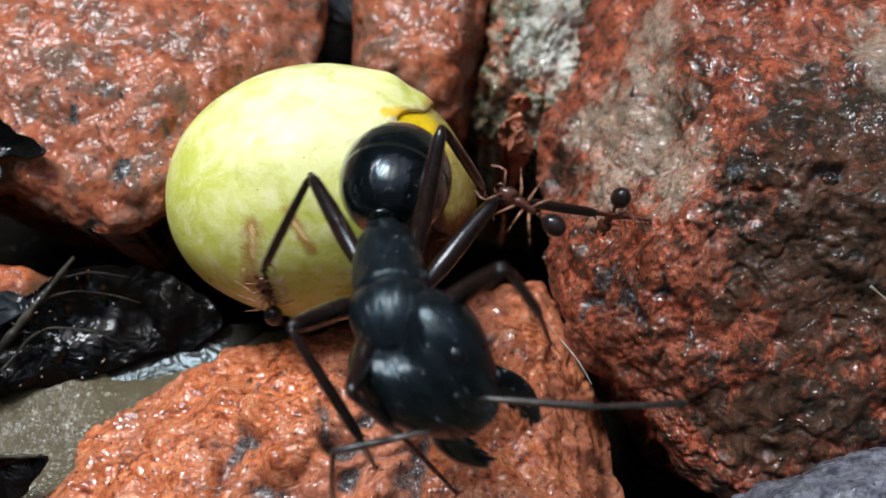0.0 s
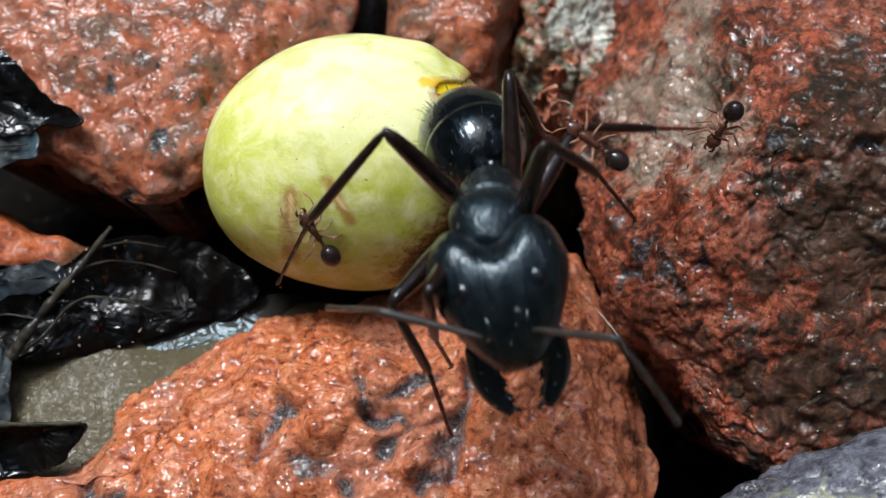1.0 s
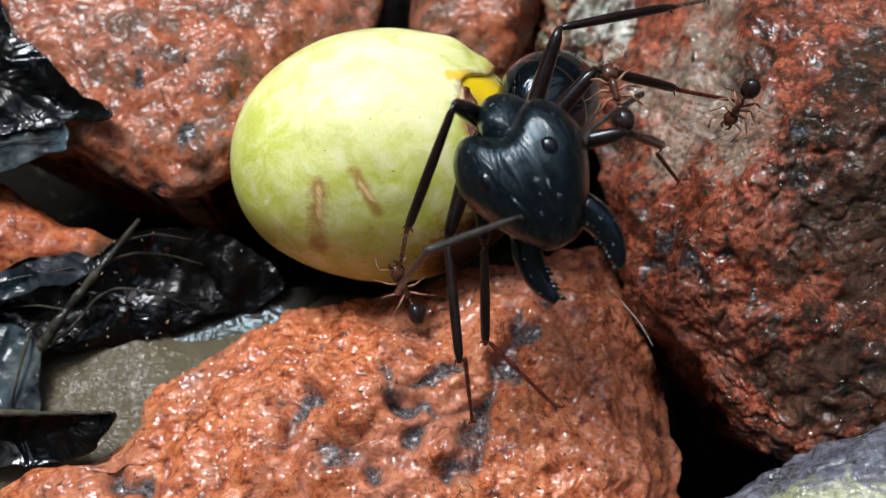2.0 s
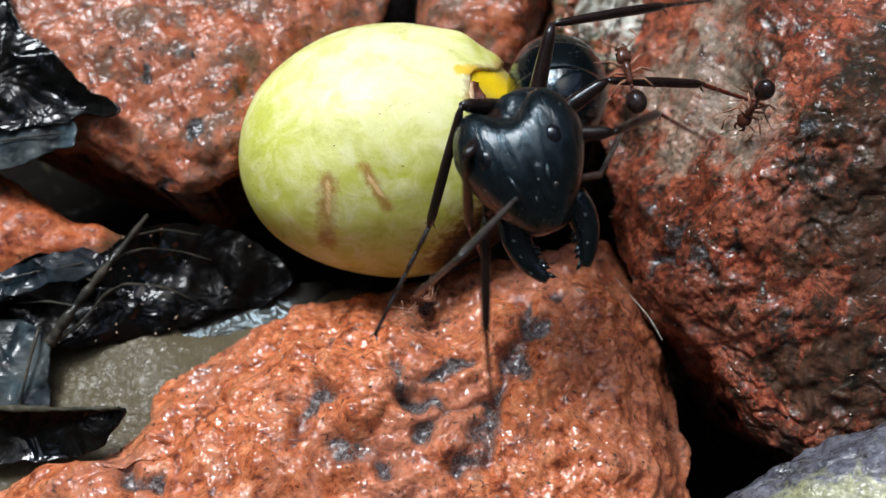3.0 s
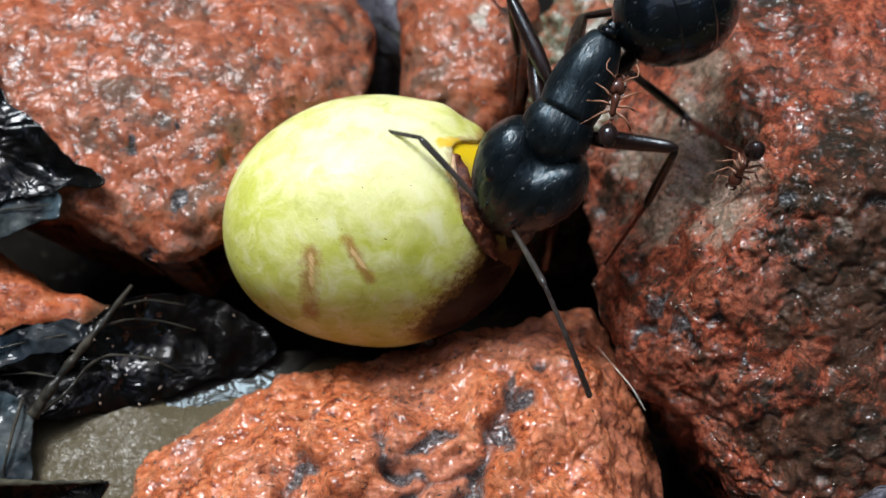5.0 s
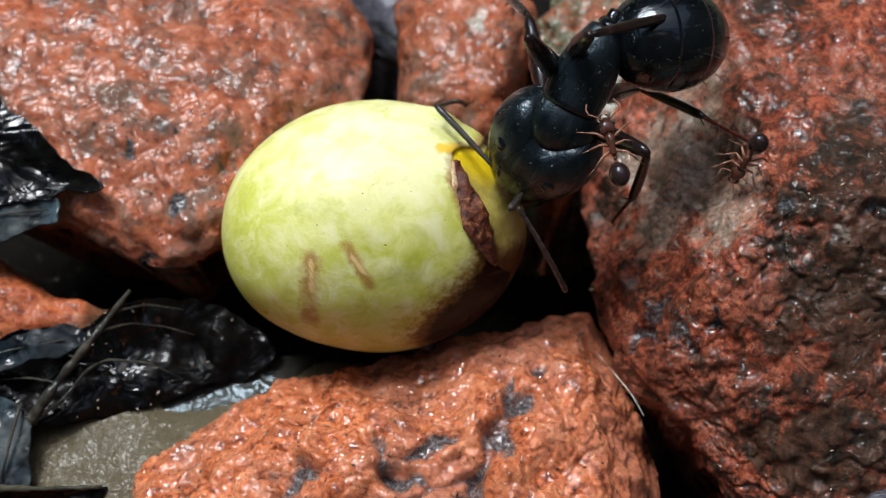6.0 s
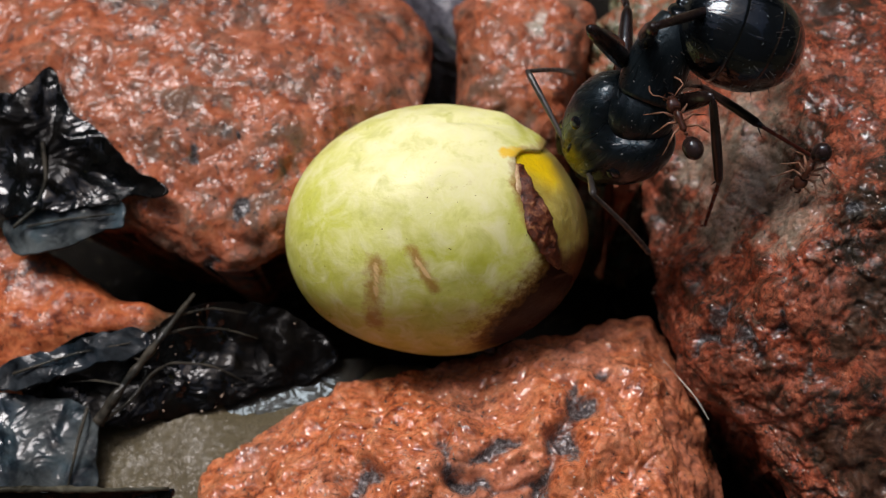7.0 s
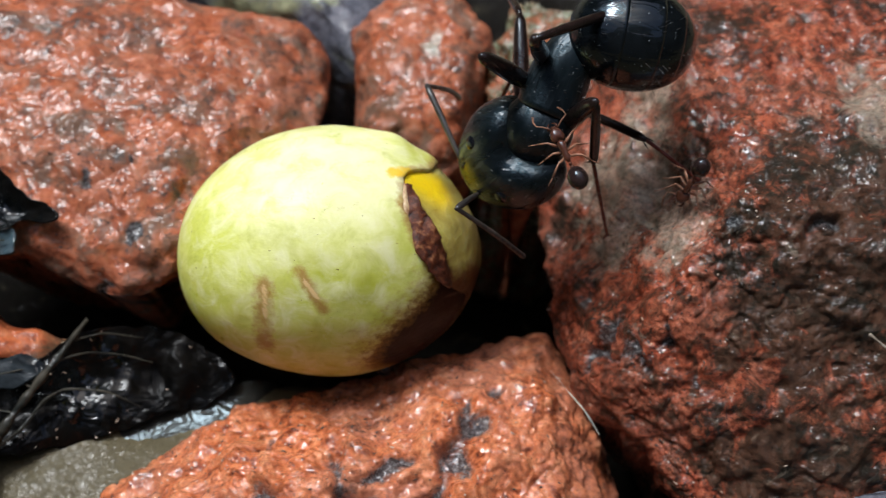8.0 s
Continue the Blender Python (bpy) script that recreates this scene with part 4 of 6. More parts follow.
def small_clutter(red, crimson, pink):
    pale, nt, b = material("pale_grit")
    n = noise_tex(nt, coords(nt, 1.0), 2.0, 3, 0.6)
    nt.links.new(ramp(nt, n, [(0.35, (0.22, 0.12, 0.08)), (0.65, (0.45, 0.36, 0.28))]), b.inputs["Base Color"])
    b.inputs["Roughness"].default_value = 0.3
    dark, nt, b = material("dark_grit")
    n = noise_tex(nt, coords(nt, 1.0), 2.0, 3, 0.6)
    nt.links.new(ramp(nt, n, [(0.35, (0.012, 0.01, 0.008)), (0.65, (0.05, 0.035, 0.025))]), b.inputs["Base Color"])
    b.inputs["Roughness"].default_value = 0.35
    grit("grit", red, 110, (-9, -14), (11, -4), pale, "pale sand grains and fibres on the orange stone", 1)
    grit("grit", red, 240, (-12, -14), (12, -4), dark, "dark specks on the orange stone", 2)
    grit("grit", crimson, 90, (8, -11), (21, 6), pale, "pale sand grains on the dark red stone", 3)
    grit("grit", crimson, 300, (8, -11), (21, 6), dark, "dark specks on the dark red stone", 4)
    grit("grit", pink, 200, (-15, -1), (0, 10), dark, "dark specks on the pinkish stone", 5)
    blade = [ob for ob in bpy.data.objects if ob.name.startswith("blade")][0]
    grit("grit", blade, 26, (-14, -7), (-5, -2), pale, "pale and reddish specks on the black leaf", 6)
    clear, nt, b = material("clear_water")
    b.inputs["Base Color"].default_value = (1, 1, 1, 1)
    b.inputs["Transmission Weight"].default_value = 1.0
    b.inputs["Roughness"].default_value = 0.02
    b.inputs["IOR"].default_value = 1.33
    depsgraph = bpy.context.evaluated_depsgraph_get()
    for x, y, r in ((17.4, -3.2, 0.30), (12.25, -5.85, 0.16), (12.0, -4.3, 0.12), (11.7, -3.4, 0.10), (15.1, -8.1, 0.14), (13.2, -7.4, 0.10), (-8.8, -1.0, 0.14), (-2.4, -7.2, 0.20), (6.3, -6.2, 0.14), (10.9, 1.0, 0.18), (11.8, 2.4, 0.14)):
        hit, place, normal, _, _, _ = scene.ray_cast(depsgraph, mm((x, y, 30)), (0, 0, -1))
        if hit:
            water_drop(x, y, place.z / MM - 0.03, r, clear)


# ---- ants ----
def chitin(name, colour, rough, hairs=0.0, coat=0.7, streaks=0.0):
    """Ant cuticle: a dark shell, finely pitted, with a bluish uneven gloss."""
    m, nt, b = material(name)
    v = coords(nt, 1.0)
    n = noise_tex(nt, v, 2.0, 4, 0.6)
    fine = noise_tex(nt, v, 14.0, 3, 0.6)
    along = nt.nodes.new("ShaderNodeVectorMath")
    along.operation = "MULTIPLY"
    nt.links.new(v, along.inputs[0])
    along.inputs[1].default_value = (0.55, 2.4, 2.4)
    lines = noise_tex(nt, along.outputs[0], 1.3, 2.5, 0.5, 0.4)
    lighter = tuple(min(1.0, c * 2.2 + 0.002) for c in colour)
    base = ramp(nt, n, [(0.35, colour), (0.75, lighter)])
    if streaks:
        dust = noise_tex(nt, v, 4.5, 3, 0.6, 0.5)
        base = mix(nt, ramp(nt, dust, [(0.66, (0, 0, 0)), (0.73, (0.7, 0.7, 0.7))]), base, (0.30, 0.31, 0.31))
    nt.links.new(base, b.inputs["Base Color"])
    nt.links.new(ramp(nt, lines, [(0.3, (rough * 0.7,) * 3), (0.7, (rough * 1.5,) * 3)]), b.inputs["Roughness"])
    b.inputs["Specular IOR Level"].default_value = 0.16 + 0.14 * streaks
    nt.links.new(ramp(nt, lines, [(0.40, (coat * (1 - streaks),) * 3), (0.58, (coat,) * 3)]), b.inputs["Coat Weight"])
    b.inputs["Coat IOR"].default_value = 1.4
    b.inputs["Coat Roughness"].default_value = rough * (0.5 + 0.5 * streaks)
    b.inputs["Coat Tint"].default_value = (0.85, 0.95, 1.0, 1.0)
    b.inputs["Specular Tint"].default_value = (0.5, 0.82, 1.0, 1.0)
    bump(nt, b, [(n, 0.03), (lines, 0.05 * streaks), (fine, 0.006 + hairs)])
    sheen = nt.nodes.new("ShaderNodeBump")
    sheen.inputs["Distance"].default_value = (0.04 + 0.10 * streaks) * MM
    nt.links.new(lines, sheen.inputs["Height"])
    nt.links.new(sheen.outputs[0], b.inputs["Coat Normal"])
    return m


BLACK_SHELL = chitin("black_shell", (0.0016, 0.0022, 0.0027), 0.15, 0.002, 1.0, 0.1)
DULL_SHELL = chitin("dull_black_shell", (0.002, 0.0032, 0.004), 0.30, 0.010, 0.95, 0.65)
MATT_SHELL = chitin("matt_black_shell", (0.0025, 0.004, 0.005), 0.36, 0.008, 0.7, 0.6)
BROWN_LEG = chitin("dark_brown_leg", (0.010, 0.0048, 0.0036), 0.26, 0.0, 0.6)
RED_LEG = chitin("red_brown_leg", (0.07, 0.012, 0.006), 0.32)
EYE_BLACK = chitin("eye_black", (0.004, 0.004, 0.005), 0.12)
ANTENNA = chitin("antenna_brown", (0.028, 0.021, 0.018), 0.4)
SMALL_BROWN = chitin("small_ant_brown", (0.055, 0.018, 0.010), 0.15)
SMALL_DARK = chitin("small_ant_gaster", (0.012, 0.006, 0.005), 0.14)
SMALL_LEG = chitin("small_ant_leg", (0.19, 0.085, 0.05), 0.33)


def loft_data(path, radii, around=14):
    """Vertices and faces of a closed tube along path with (across, high) radii."""
    path = np.array(path, float)
    tangent = np.gradient(path, axis=0)
    verts = []
    for p, t, r in zip(path, tangent, radii):
        t = t / (np.linalg.norm(t) + 1e-9)
        side = np.cross((0, 0, 1) if abs(t[2]) < 0.95 else (0, 1, 0), t)
        side /= np.linalg.norm(side)
        high = np.cross(t, side)
        ra, rh = r if isinstance(r, tuple) else (r, r)
        for j in range(around):
            a = 2 * math.pi * j / around
            verts.append(p + side * ra * math.cos(a) + high * rh * math.sin(a))
    faces = grid_faces(len(path), around)
    n = len(path) * around
    faces += [tuple(reversed(range(around))), tuple(range(n - around, n))]
    return verts, faces


def joined(*pieces):
    verts, faces = [], []
    for v, f in pieces:
        k = len(verts)
        verts += list(v)
        faces += [tuple(i + k for i in q) for q in f]
    return verts, faces


def part(name, data, mat, parent, label=""):
    return mesh_object(name, data[0], data[1], mat, parent, label)


def blob(cx, cy, cz, rx, ry, rz, rows=14, around=20):
    verts = []
    for i in range(rows):
        u = math.pi * (i + 0.02) / (rows - 0.96)
        for j in range(around):
            a = 2 * math.pi * j / around
            verts.append((cx - rx * math.cos(u), cy + ry * math.sin(u) * math.cos(a), cz + rz * math.sin(u) * math.sin(a)))
    n = rows * around
    return verts, grid_faces(rows, around) + [tuple(reversed(range(around))), tuple(range(n - around, n))]


def head_data(length, width, height, notch, rows=44, around=56):
    """A heart-shaped head: lobed behind, narrower in front, flattened below."""
    verts = []
    for i in range(rows):
        u = math.pi * (i + 0.03) / (rows - 0.94)
        x0 = -math.cos(u)
        w = width * math.sin(u) ** 0.5 * (1.0 - 0.36 * max(0.0, x0 + 0.35) ** 1.3)
        h = height * math.sin(u) ** 0.6 * (1.0 - 0.22 * max(0.0, x0) ** 1.5)
        for j in range(around):
            a = 2 * math.pi * j / around
            c, s = math.cos(a), math.sin(a)
            y = w * math.copysign(abs(c) ** 0.85, c)
            z = h * math.copysign(abs(s) ** 0.75, s) * (0.85 if s < 0 else 1.0)
            x = length * x0
            cleft = math.exp(-(y / (0.36 * width)) ** 2)
            x += notch * cleft * math.exp(-((x0 + 1) / 0.42) ** 2)
            z *= 1 - 0.08 * cleft * math.exp(-((x0 + 0.75) / 0.4) ** 2)
            verts.append((x, y, z))
    n = rows * around
    return verts, grid_faces(rows, around) + [tuple(reversed(range(around))), tuple(range(n - around, n))]


def mandible_data(side, size=1.0):
    """A heavy curved jaw with teeth on its inner edge."""
    path, radii = [], []
    for k in range(14):
        t = k / 13
        path.append((size * (1.4 + 2.1 * t), side * size * (0.94 + 0.18 * math.sin(math.pi * t * 0.8) - 0.66 * t * t), size * (-0.12 - 0.34 * t)))
        radii.append((size * (0.50 - 0.33 * t ** 2.2), size * (0.38 - 0.22 * t)))
    pieces = [loft_data(path, radii, 14)]
    for k in range(5):
        t = 0.5 + 0.11 * k
        i = int(t * 13)
        x, y, z = path[i]
        inner = y - side * radii[i][0] * 0.8
        pieces.append(loft_data([(x, inner, z), (x + 0.10 * size, inner - side * 0.14 * size, z), (x + 0.16 * size, inner - side * 0.26 * size, z)],
                                [0.10 * size, 0.07 * size, 0.012 * size], 7))
    return joined(*pieces)


def limb(length, near, belly, far, at=0.3, bend=0.0, around=10):
    """A slightly swollen limb segment along +x."""
    path, radii = [], []
    for k in range(13):
        t = k / 12
        r = near + (belly - near) * math.sin(min(1.0, t / at) * math.pi / 2) if t < at else far + (belly - far) * math.cos((t - at) / (1 - at) * math.pi / 2) ** 0.8
        if k in (0, 12):
            r *= 0.55
        path.append((length * t, 0, bend * math.sin(math.pi * t)))
        radii.append((r, r * 1.12))
    return loft_data(path, radii, around)


def spine(x, y, z, dx, dy, dz, r):
    return loft_data([(x, y, z), (x + dx * 0.6, y + dy * 0.6, z + dz * 0.6), (x + dx, y + dy, z + dz)], [r, r * 0.6, r * 0.1], 6)


def beads(length, count, r0, r1, bend=0.0):
    """A jointed whip or foot: short segments with narrow joints, along +x."""
    path, radii = [], []
    for k in range(count):
        a, b = k / count, (k + 1) / count
        r = r0 + (r1 - r0) * k / max(1, count - 1)
        for t, s in ((a + 0.001, 0.80), (a + 0.2 / count, 0.93), (a + 0.8 / count, 1.0), (b - 0.001, 0.90)):
            path.append((length * t, 0, bend * math.sin(math.pi * t)))
            radii.append(r * s)
    return loft_data(path, radii, 8)


def foot_data(length, r):
    claws = [spine(length * 0.99, s * r * 0.5, 0, 0.22, s * 0.12, -0.12, r * 0.5) for s in (-1, 1)]
    return joined(beads(length, 5, r, r * 0.8), *claws)


def setae(points, length, seed):
    """Sparse fine hairs standing on a shell: (place, outward) pairs."""
    rnd = random.Random(seed)
    pieces = []
    for (x, y, z), (nx, ny, nz) in points:
        k = length * rnd.uniform(0.6, 1.1)
        pieces.append(spine(x, y, z, nx * k - 0.1 * k, ny * k, nz * k, 0.014))
    return joined(*pieces)


FEMUR = {"hind": 4.4, "mid": 3.9, "front": 3.7}
TIBIA = {"hind": 4.7, "mid": 4.0, "front": 3.8}
TARSUS = {"hind": 4.0, "mid": 3.2, "front": 3.2}
HIP = {"front": (1.05, 0.72, -0.55), "mid": (0.0, 0.8, -0.6), "hind": (-0.95, 0.7, -0.55)}
HEAD_NECK, THORAX_WAIST = 1.55, 2.5
SCAPE_LENGTH, WHIP_LENGTH = 3.3, 4.2
SCAPE_BASE = (1.0, 0.62, 1.22)


def big_ant():
    ant = new("ant")
    tagged(ant, "large black big-headed ant with open toothed jaws", "ant")
    rig = {"ant": ant}
    # thorax
    xs = np.linspace(0, 1, 18)
    front = [(0.35 + 1.95 * t, 0, 0.22 * math.sin(math.pi * (0.25 + 0.6 * t)) - 0.30 * t * t) for t in xs]
    front_r = [(0.42 + 0.86 * math.sin(math.pi * min(1, 0.16 + 0.76 * t)) ** 0.6 * (1 - 0.30 * t ** 3), 0.3 + 0.66 * math.sin(math.pi * min(1, 0.12 + 0.80 * t)) ** 0.7 * (1 - 0.4 * t ** 3)) for t in xs]
    part("pronotum", loft_data(front, front_r, 30), MATT_SHELL, ant)
    rear = [(-2.35 + 2.95 * t, 0, -0.28 + 0.42 * t ** 0.8 - 0.05 * math.cos(9 * t)) for t in xs]
    rear_r = [(0.30 + 0.80 * math.sin(math.pi * (0.08 + 0.60 * t)) ** 0.75, 0.32 + 0.62 * math.sin(math.pi * (0.12 + 0.55 * t)) ** 0.7) for t in xs]
    part("propodeum", loft_data(rear, rear_r, 30), MATT_SHELL, ant)
    part("petiole", joined(blob(-2.55, 0, -0.05, 0.26, 0.42, 0.62), loft_data([(-2.2, 0, -0.35), (-2.6, 0, -0.4), (-3.0, 0, -0.35)], [0.24, 0.26, 0.22], 10)), BLACK_SHELL, ant)
    pts = []
    rnd = random.Random(3)
    for _ in range(46):
        a, t = rnd.uniform(0.15, 0.85) * math.pi, rnd.uniform(0.1, 0.9)
        i = int(t * 17)
        base, r = (front[i], front_r[i]) if rnd.random() < 0.5 else (rear[i], rear_r[i])
        pts.append(((base[0], base[1] + r[0] * math.cos(a) * 0.97, base[2] + r[1] * math.sin(a) * 0.97), (0, math.cos(a), math.sin(a))))
    part("setae", setae(pts, 0.32, 1), ANTENNA, ant, "fine pale hairs")
    # head
    head = part("head", head_data(2.25, 2.12, 1.60, 0.74), DULL_SHELL, ant, "broad heart-shaped dull black head")
    rig["head"] = head
    for s in (-1, 1):
        rig["jaw", s] = part("mandible", mandible_data(s), BLACK_SHELL, head, "glossy black toothed jaw")
        part("eye", blob(-0.38, s * 1.02, 1.22, 0.40, 0.34, 0.30), EYE_BLACK, head, "round black eye")
        part("carina", loft_data([(0.35, s * 0.60, 1.48), (0.8, s * 0.50, 1.42), (1.3, s * 0.36, 1.16), (1.6, s * 0.34, 0.88)], [0.05, 0.09, 0.08, 0.03], 8), DULL_SHELL, head)
        scape = part("scape", joined(limb(SCAPE_LENGTH, 0.07, 0.12, 0.14, 0.8, 0.12), blob(0, 0, 0, 0.13, 0.13, 0.13, 8, 10)), ANTENNA, head, "grey-brown antenna base")
        whip = part("funiculus", beads(WHIP_LENGTH, 11, 0.085, 0.115, 0.25), ANTENNA, head, "jointed grey-brown antenna tip")
        rig["scape", s], rig["whip", s] = scape, whip
    part("clypeus", blob(1.55, 0, 0.32, 0.62, 0.82, 0.72), BLACK_SHELL, head)
    part("labrum", blob(1.95, 0, -0.25, 0.3, 0.6, 0.3), BROWN_LEG, head)
    # gaster in overlapping plates
    gaster = None
    bounds = [(2.16, 0.45), (0.60, -0.75), (-0.60, -1.50), (-1.36, -1.9), (-1.8, -2.18)]
    for n, (a, b) in enumerate(bounds):
        path, radii = [], []
        for k in range(14):
            x = a + (b - a) * k / 13
            r = math.sqrt(max(0.003, 1 - (x / 2.2) ** 2)) ** 0.9
            r *= 1.0 + 0.005 * (k / 13) - (0.016 if k == 0 and n else 0)
            path.append((x, 0, -0.10 * (x / 2.2) ** 2))
            radii.append((1.80 * r, 1.72 * r))
        data = loft_data(path, radii, 40)
        if gaster is None:
            gaster = part("gaster", data, BLACK_SHELL, ant, "glossy black rounded abdomen")
        else:
            part("gaster_plate", data, BLACK_SHELL, gaster)
    pts = []
    for _ in range(60):
        a, x = rnd.uniform(0, 2) * math.pi, rnd.uniform(-2.0, 1.8)
        r = math.sqrt(1 - (x / 2.2) ** 2)
        pts.append(((x, 1.78 * r * math.cos(a), 1.70 * r * math.sin(a)), (-0.4, math.cos(a), math.sin(a))))
    part("setae", setae(pts, 0.35, 2), ANTENNA, gaster, "sparse pale hairs")
    rig["gaster"] = gaster
    # legs
    for s, side in ((-1, "right"), (1, "left")):
        for k in ("front", "mid", "hind"):
            hx, hy, hz = HIP[k]
            part("coxa", loft_data([(hx, s * hy * 0.45, hz + 0.35), (hx, s * hy * 0.8, hz + 0.1), (hx, s * hy, hz - 0.08)], [0.36, 0.34, 0.2], 12), RED_LEG, ant, "red-brown leg base")
            femur = part("femur", limb(FEMUR[k], 0.13, 0.30, 0.17, 0.35, 0.05, 12), BROWN_LEG, ant, "dark brown leg")
            spurs = [spine(TIBIA[k] * 0.97, q * 0.1, -0.05, 0.28, q * 0.10, -0.22, 0.035) for q in (-1, 1)]
            tibia = part("tibia", joined(limb(TIBIA[k], 0.12, 0.17, 0.14, 0.6, 0.04, 10), *spurs), BROWN_LEG, femur)
            tarsus = part("tarsus", foot_data(TARSUS[k], 0.085), RED_LEG if k != "hind" else BROWN_LEG, femur)
            rig[side + "_" + k] = (femur, tibia, tarsus)
    return rig


SMALL = 0.76


def small_part(name, data, mat, parent, label=""):
    return part(name, ([np.array(v) * SMALL for v in data[0]], data[1]), mat, parent, label)


def small_ant(label):
    ant = new("small_ant")
    tagged(ant, label, "ant", "small brown ants")
    head = small_part("head", head_data(0.40, 0.34, 0.26, 0.10, 18, 22), SMALL_BROWN, ant)
    head.location = mm((0.85, 0, 0.02)) * SMALL
    for s in (-1, 1):
        small_part("eye", blob(0.02, s * 0.29, 0.12, 0.08, 0.06, 0.08, 8, 10), EYE_BLACK, head)
        small_part("mandible", loft_data([(0.30, s * 0.2, -0.05), (0.48, s * 0.2, -0.06), (0.60, s * 0.06, -0.07)], [0.07, 0.06, 0.02], 8), SMALL_BROWN, head)
        small_part("antenna", joined(loft_data([(0.2, s * 0.12, 0.18), (0.42, s * 0.45, 0.34), (0.55, s * 0.70, 0.36)], [0.03, 0.035, 0.03], 7),
                               loft_data([(0.55, s * 0.70, 0.36), (0.85, s * 0.72, 0.18), (1.15, s * 0.60, 0.0)], [0.025, 0.04, 0.05], 7)), SMALL_LEG, head)
    small_part("thorax", loft_data([(0.55, 0, 0), (0.35, 0, 0.05), (0.1, 0, 0.02), (-0.15, 0, -0.04), (-0.35, 0, -0.02), (-0.5, 0, -0.08)],
                             [0.10, (0.21, 0.22), (0.17, 0.18), (0.13, 0.14), (0.16, 0.16), 0.07], 14), SMALL_BROWN, ant)
    small_part("petiole", joined(blob(-0.62, 0, -0.04, 0.09, 0.09, 0.13, 8, 10), blob(-0.80, 0, -0.05, 0.09, 0.11, 0.12, 8, 10)), SMALL_BROWN, ant)
    small_part("gaster", blob(-1.36, 0, -0.02, 0.54, 0.45, 0.44, 18, 22), SMALL_DARK, ant, "shiny dark abdomen")
    for s in (-1, 1):
        for x, dx in ((0.30, 0.45), (0.0, 0.02), (-0.25, -0.5)):
            hip, knee = np.array((x, s * 0.12, -0.1)), np.array((x + dx * 0.55, s * 0.55, 0.25))
            ankle, toe = np.array((x + dx * 1.2, s * 0.95, -0.18)), np.array((x + dx * 1.6, s * 1.25, -0.42))
            leg = small_part("leg", loft_data([hip, (hip + knee) / 2, knee], [0.045, 0.07, 0.04], 8), SMALL_LEG, ant)
            small_part("tibia", loft_data([knee, (knee + ankle) / 2, ankle], [0.035, 0.05, 0.03], 8), SMALL_LEG, leg)
            small_part("tarsus", loft_data([ankle, (ankle + toe) / 2, toe], [0.022, 0.025, 0.015], 6), SMALL_LEG, leg)
    return ant


berry()
litter()
small_clutter(*laid)
ant_rig = big_ant()
nipper = small_ant("small brown ant biting the large ant's leg joint")
clinger = small_ant("small red-brown ant clinging to the large ant's hind foot")
puller = small_ant("small dark brown ant pulling the large ant's foot")


# ---- what moves ----
UP_HINT = Vector((2.2, -25.2, 44.3))


def frame_of(origin, ahead, up):
    """A pose in millimetres: x along ahead, z near up."""
    x = Vector(ahead).normalized()
    y = Vector(up).cross(x).normalized()
    z = x.cross(y)
    m = Matrix((x, y, z)).transposed().to_4x4()
    m.translation = mm(origin)
    return m


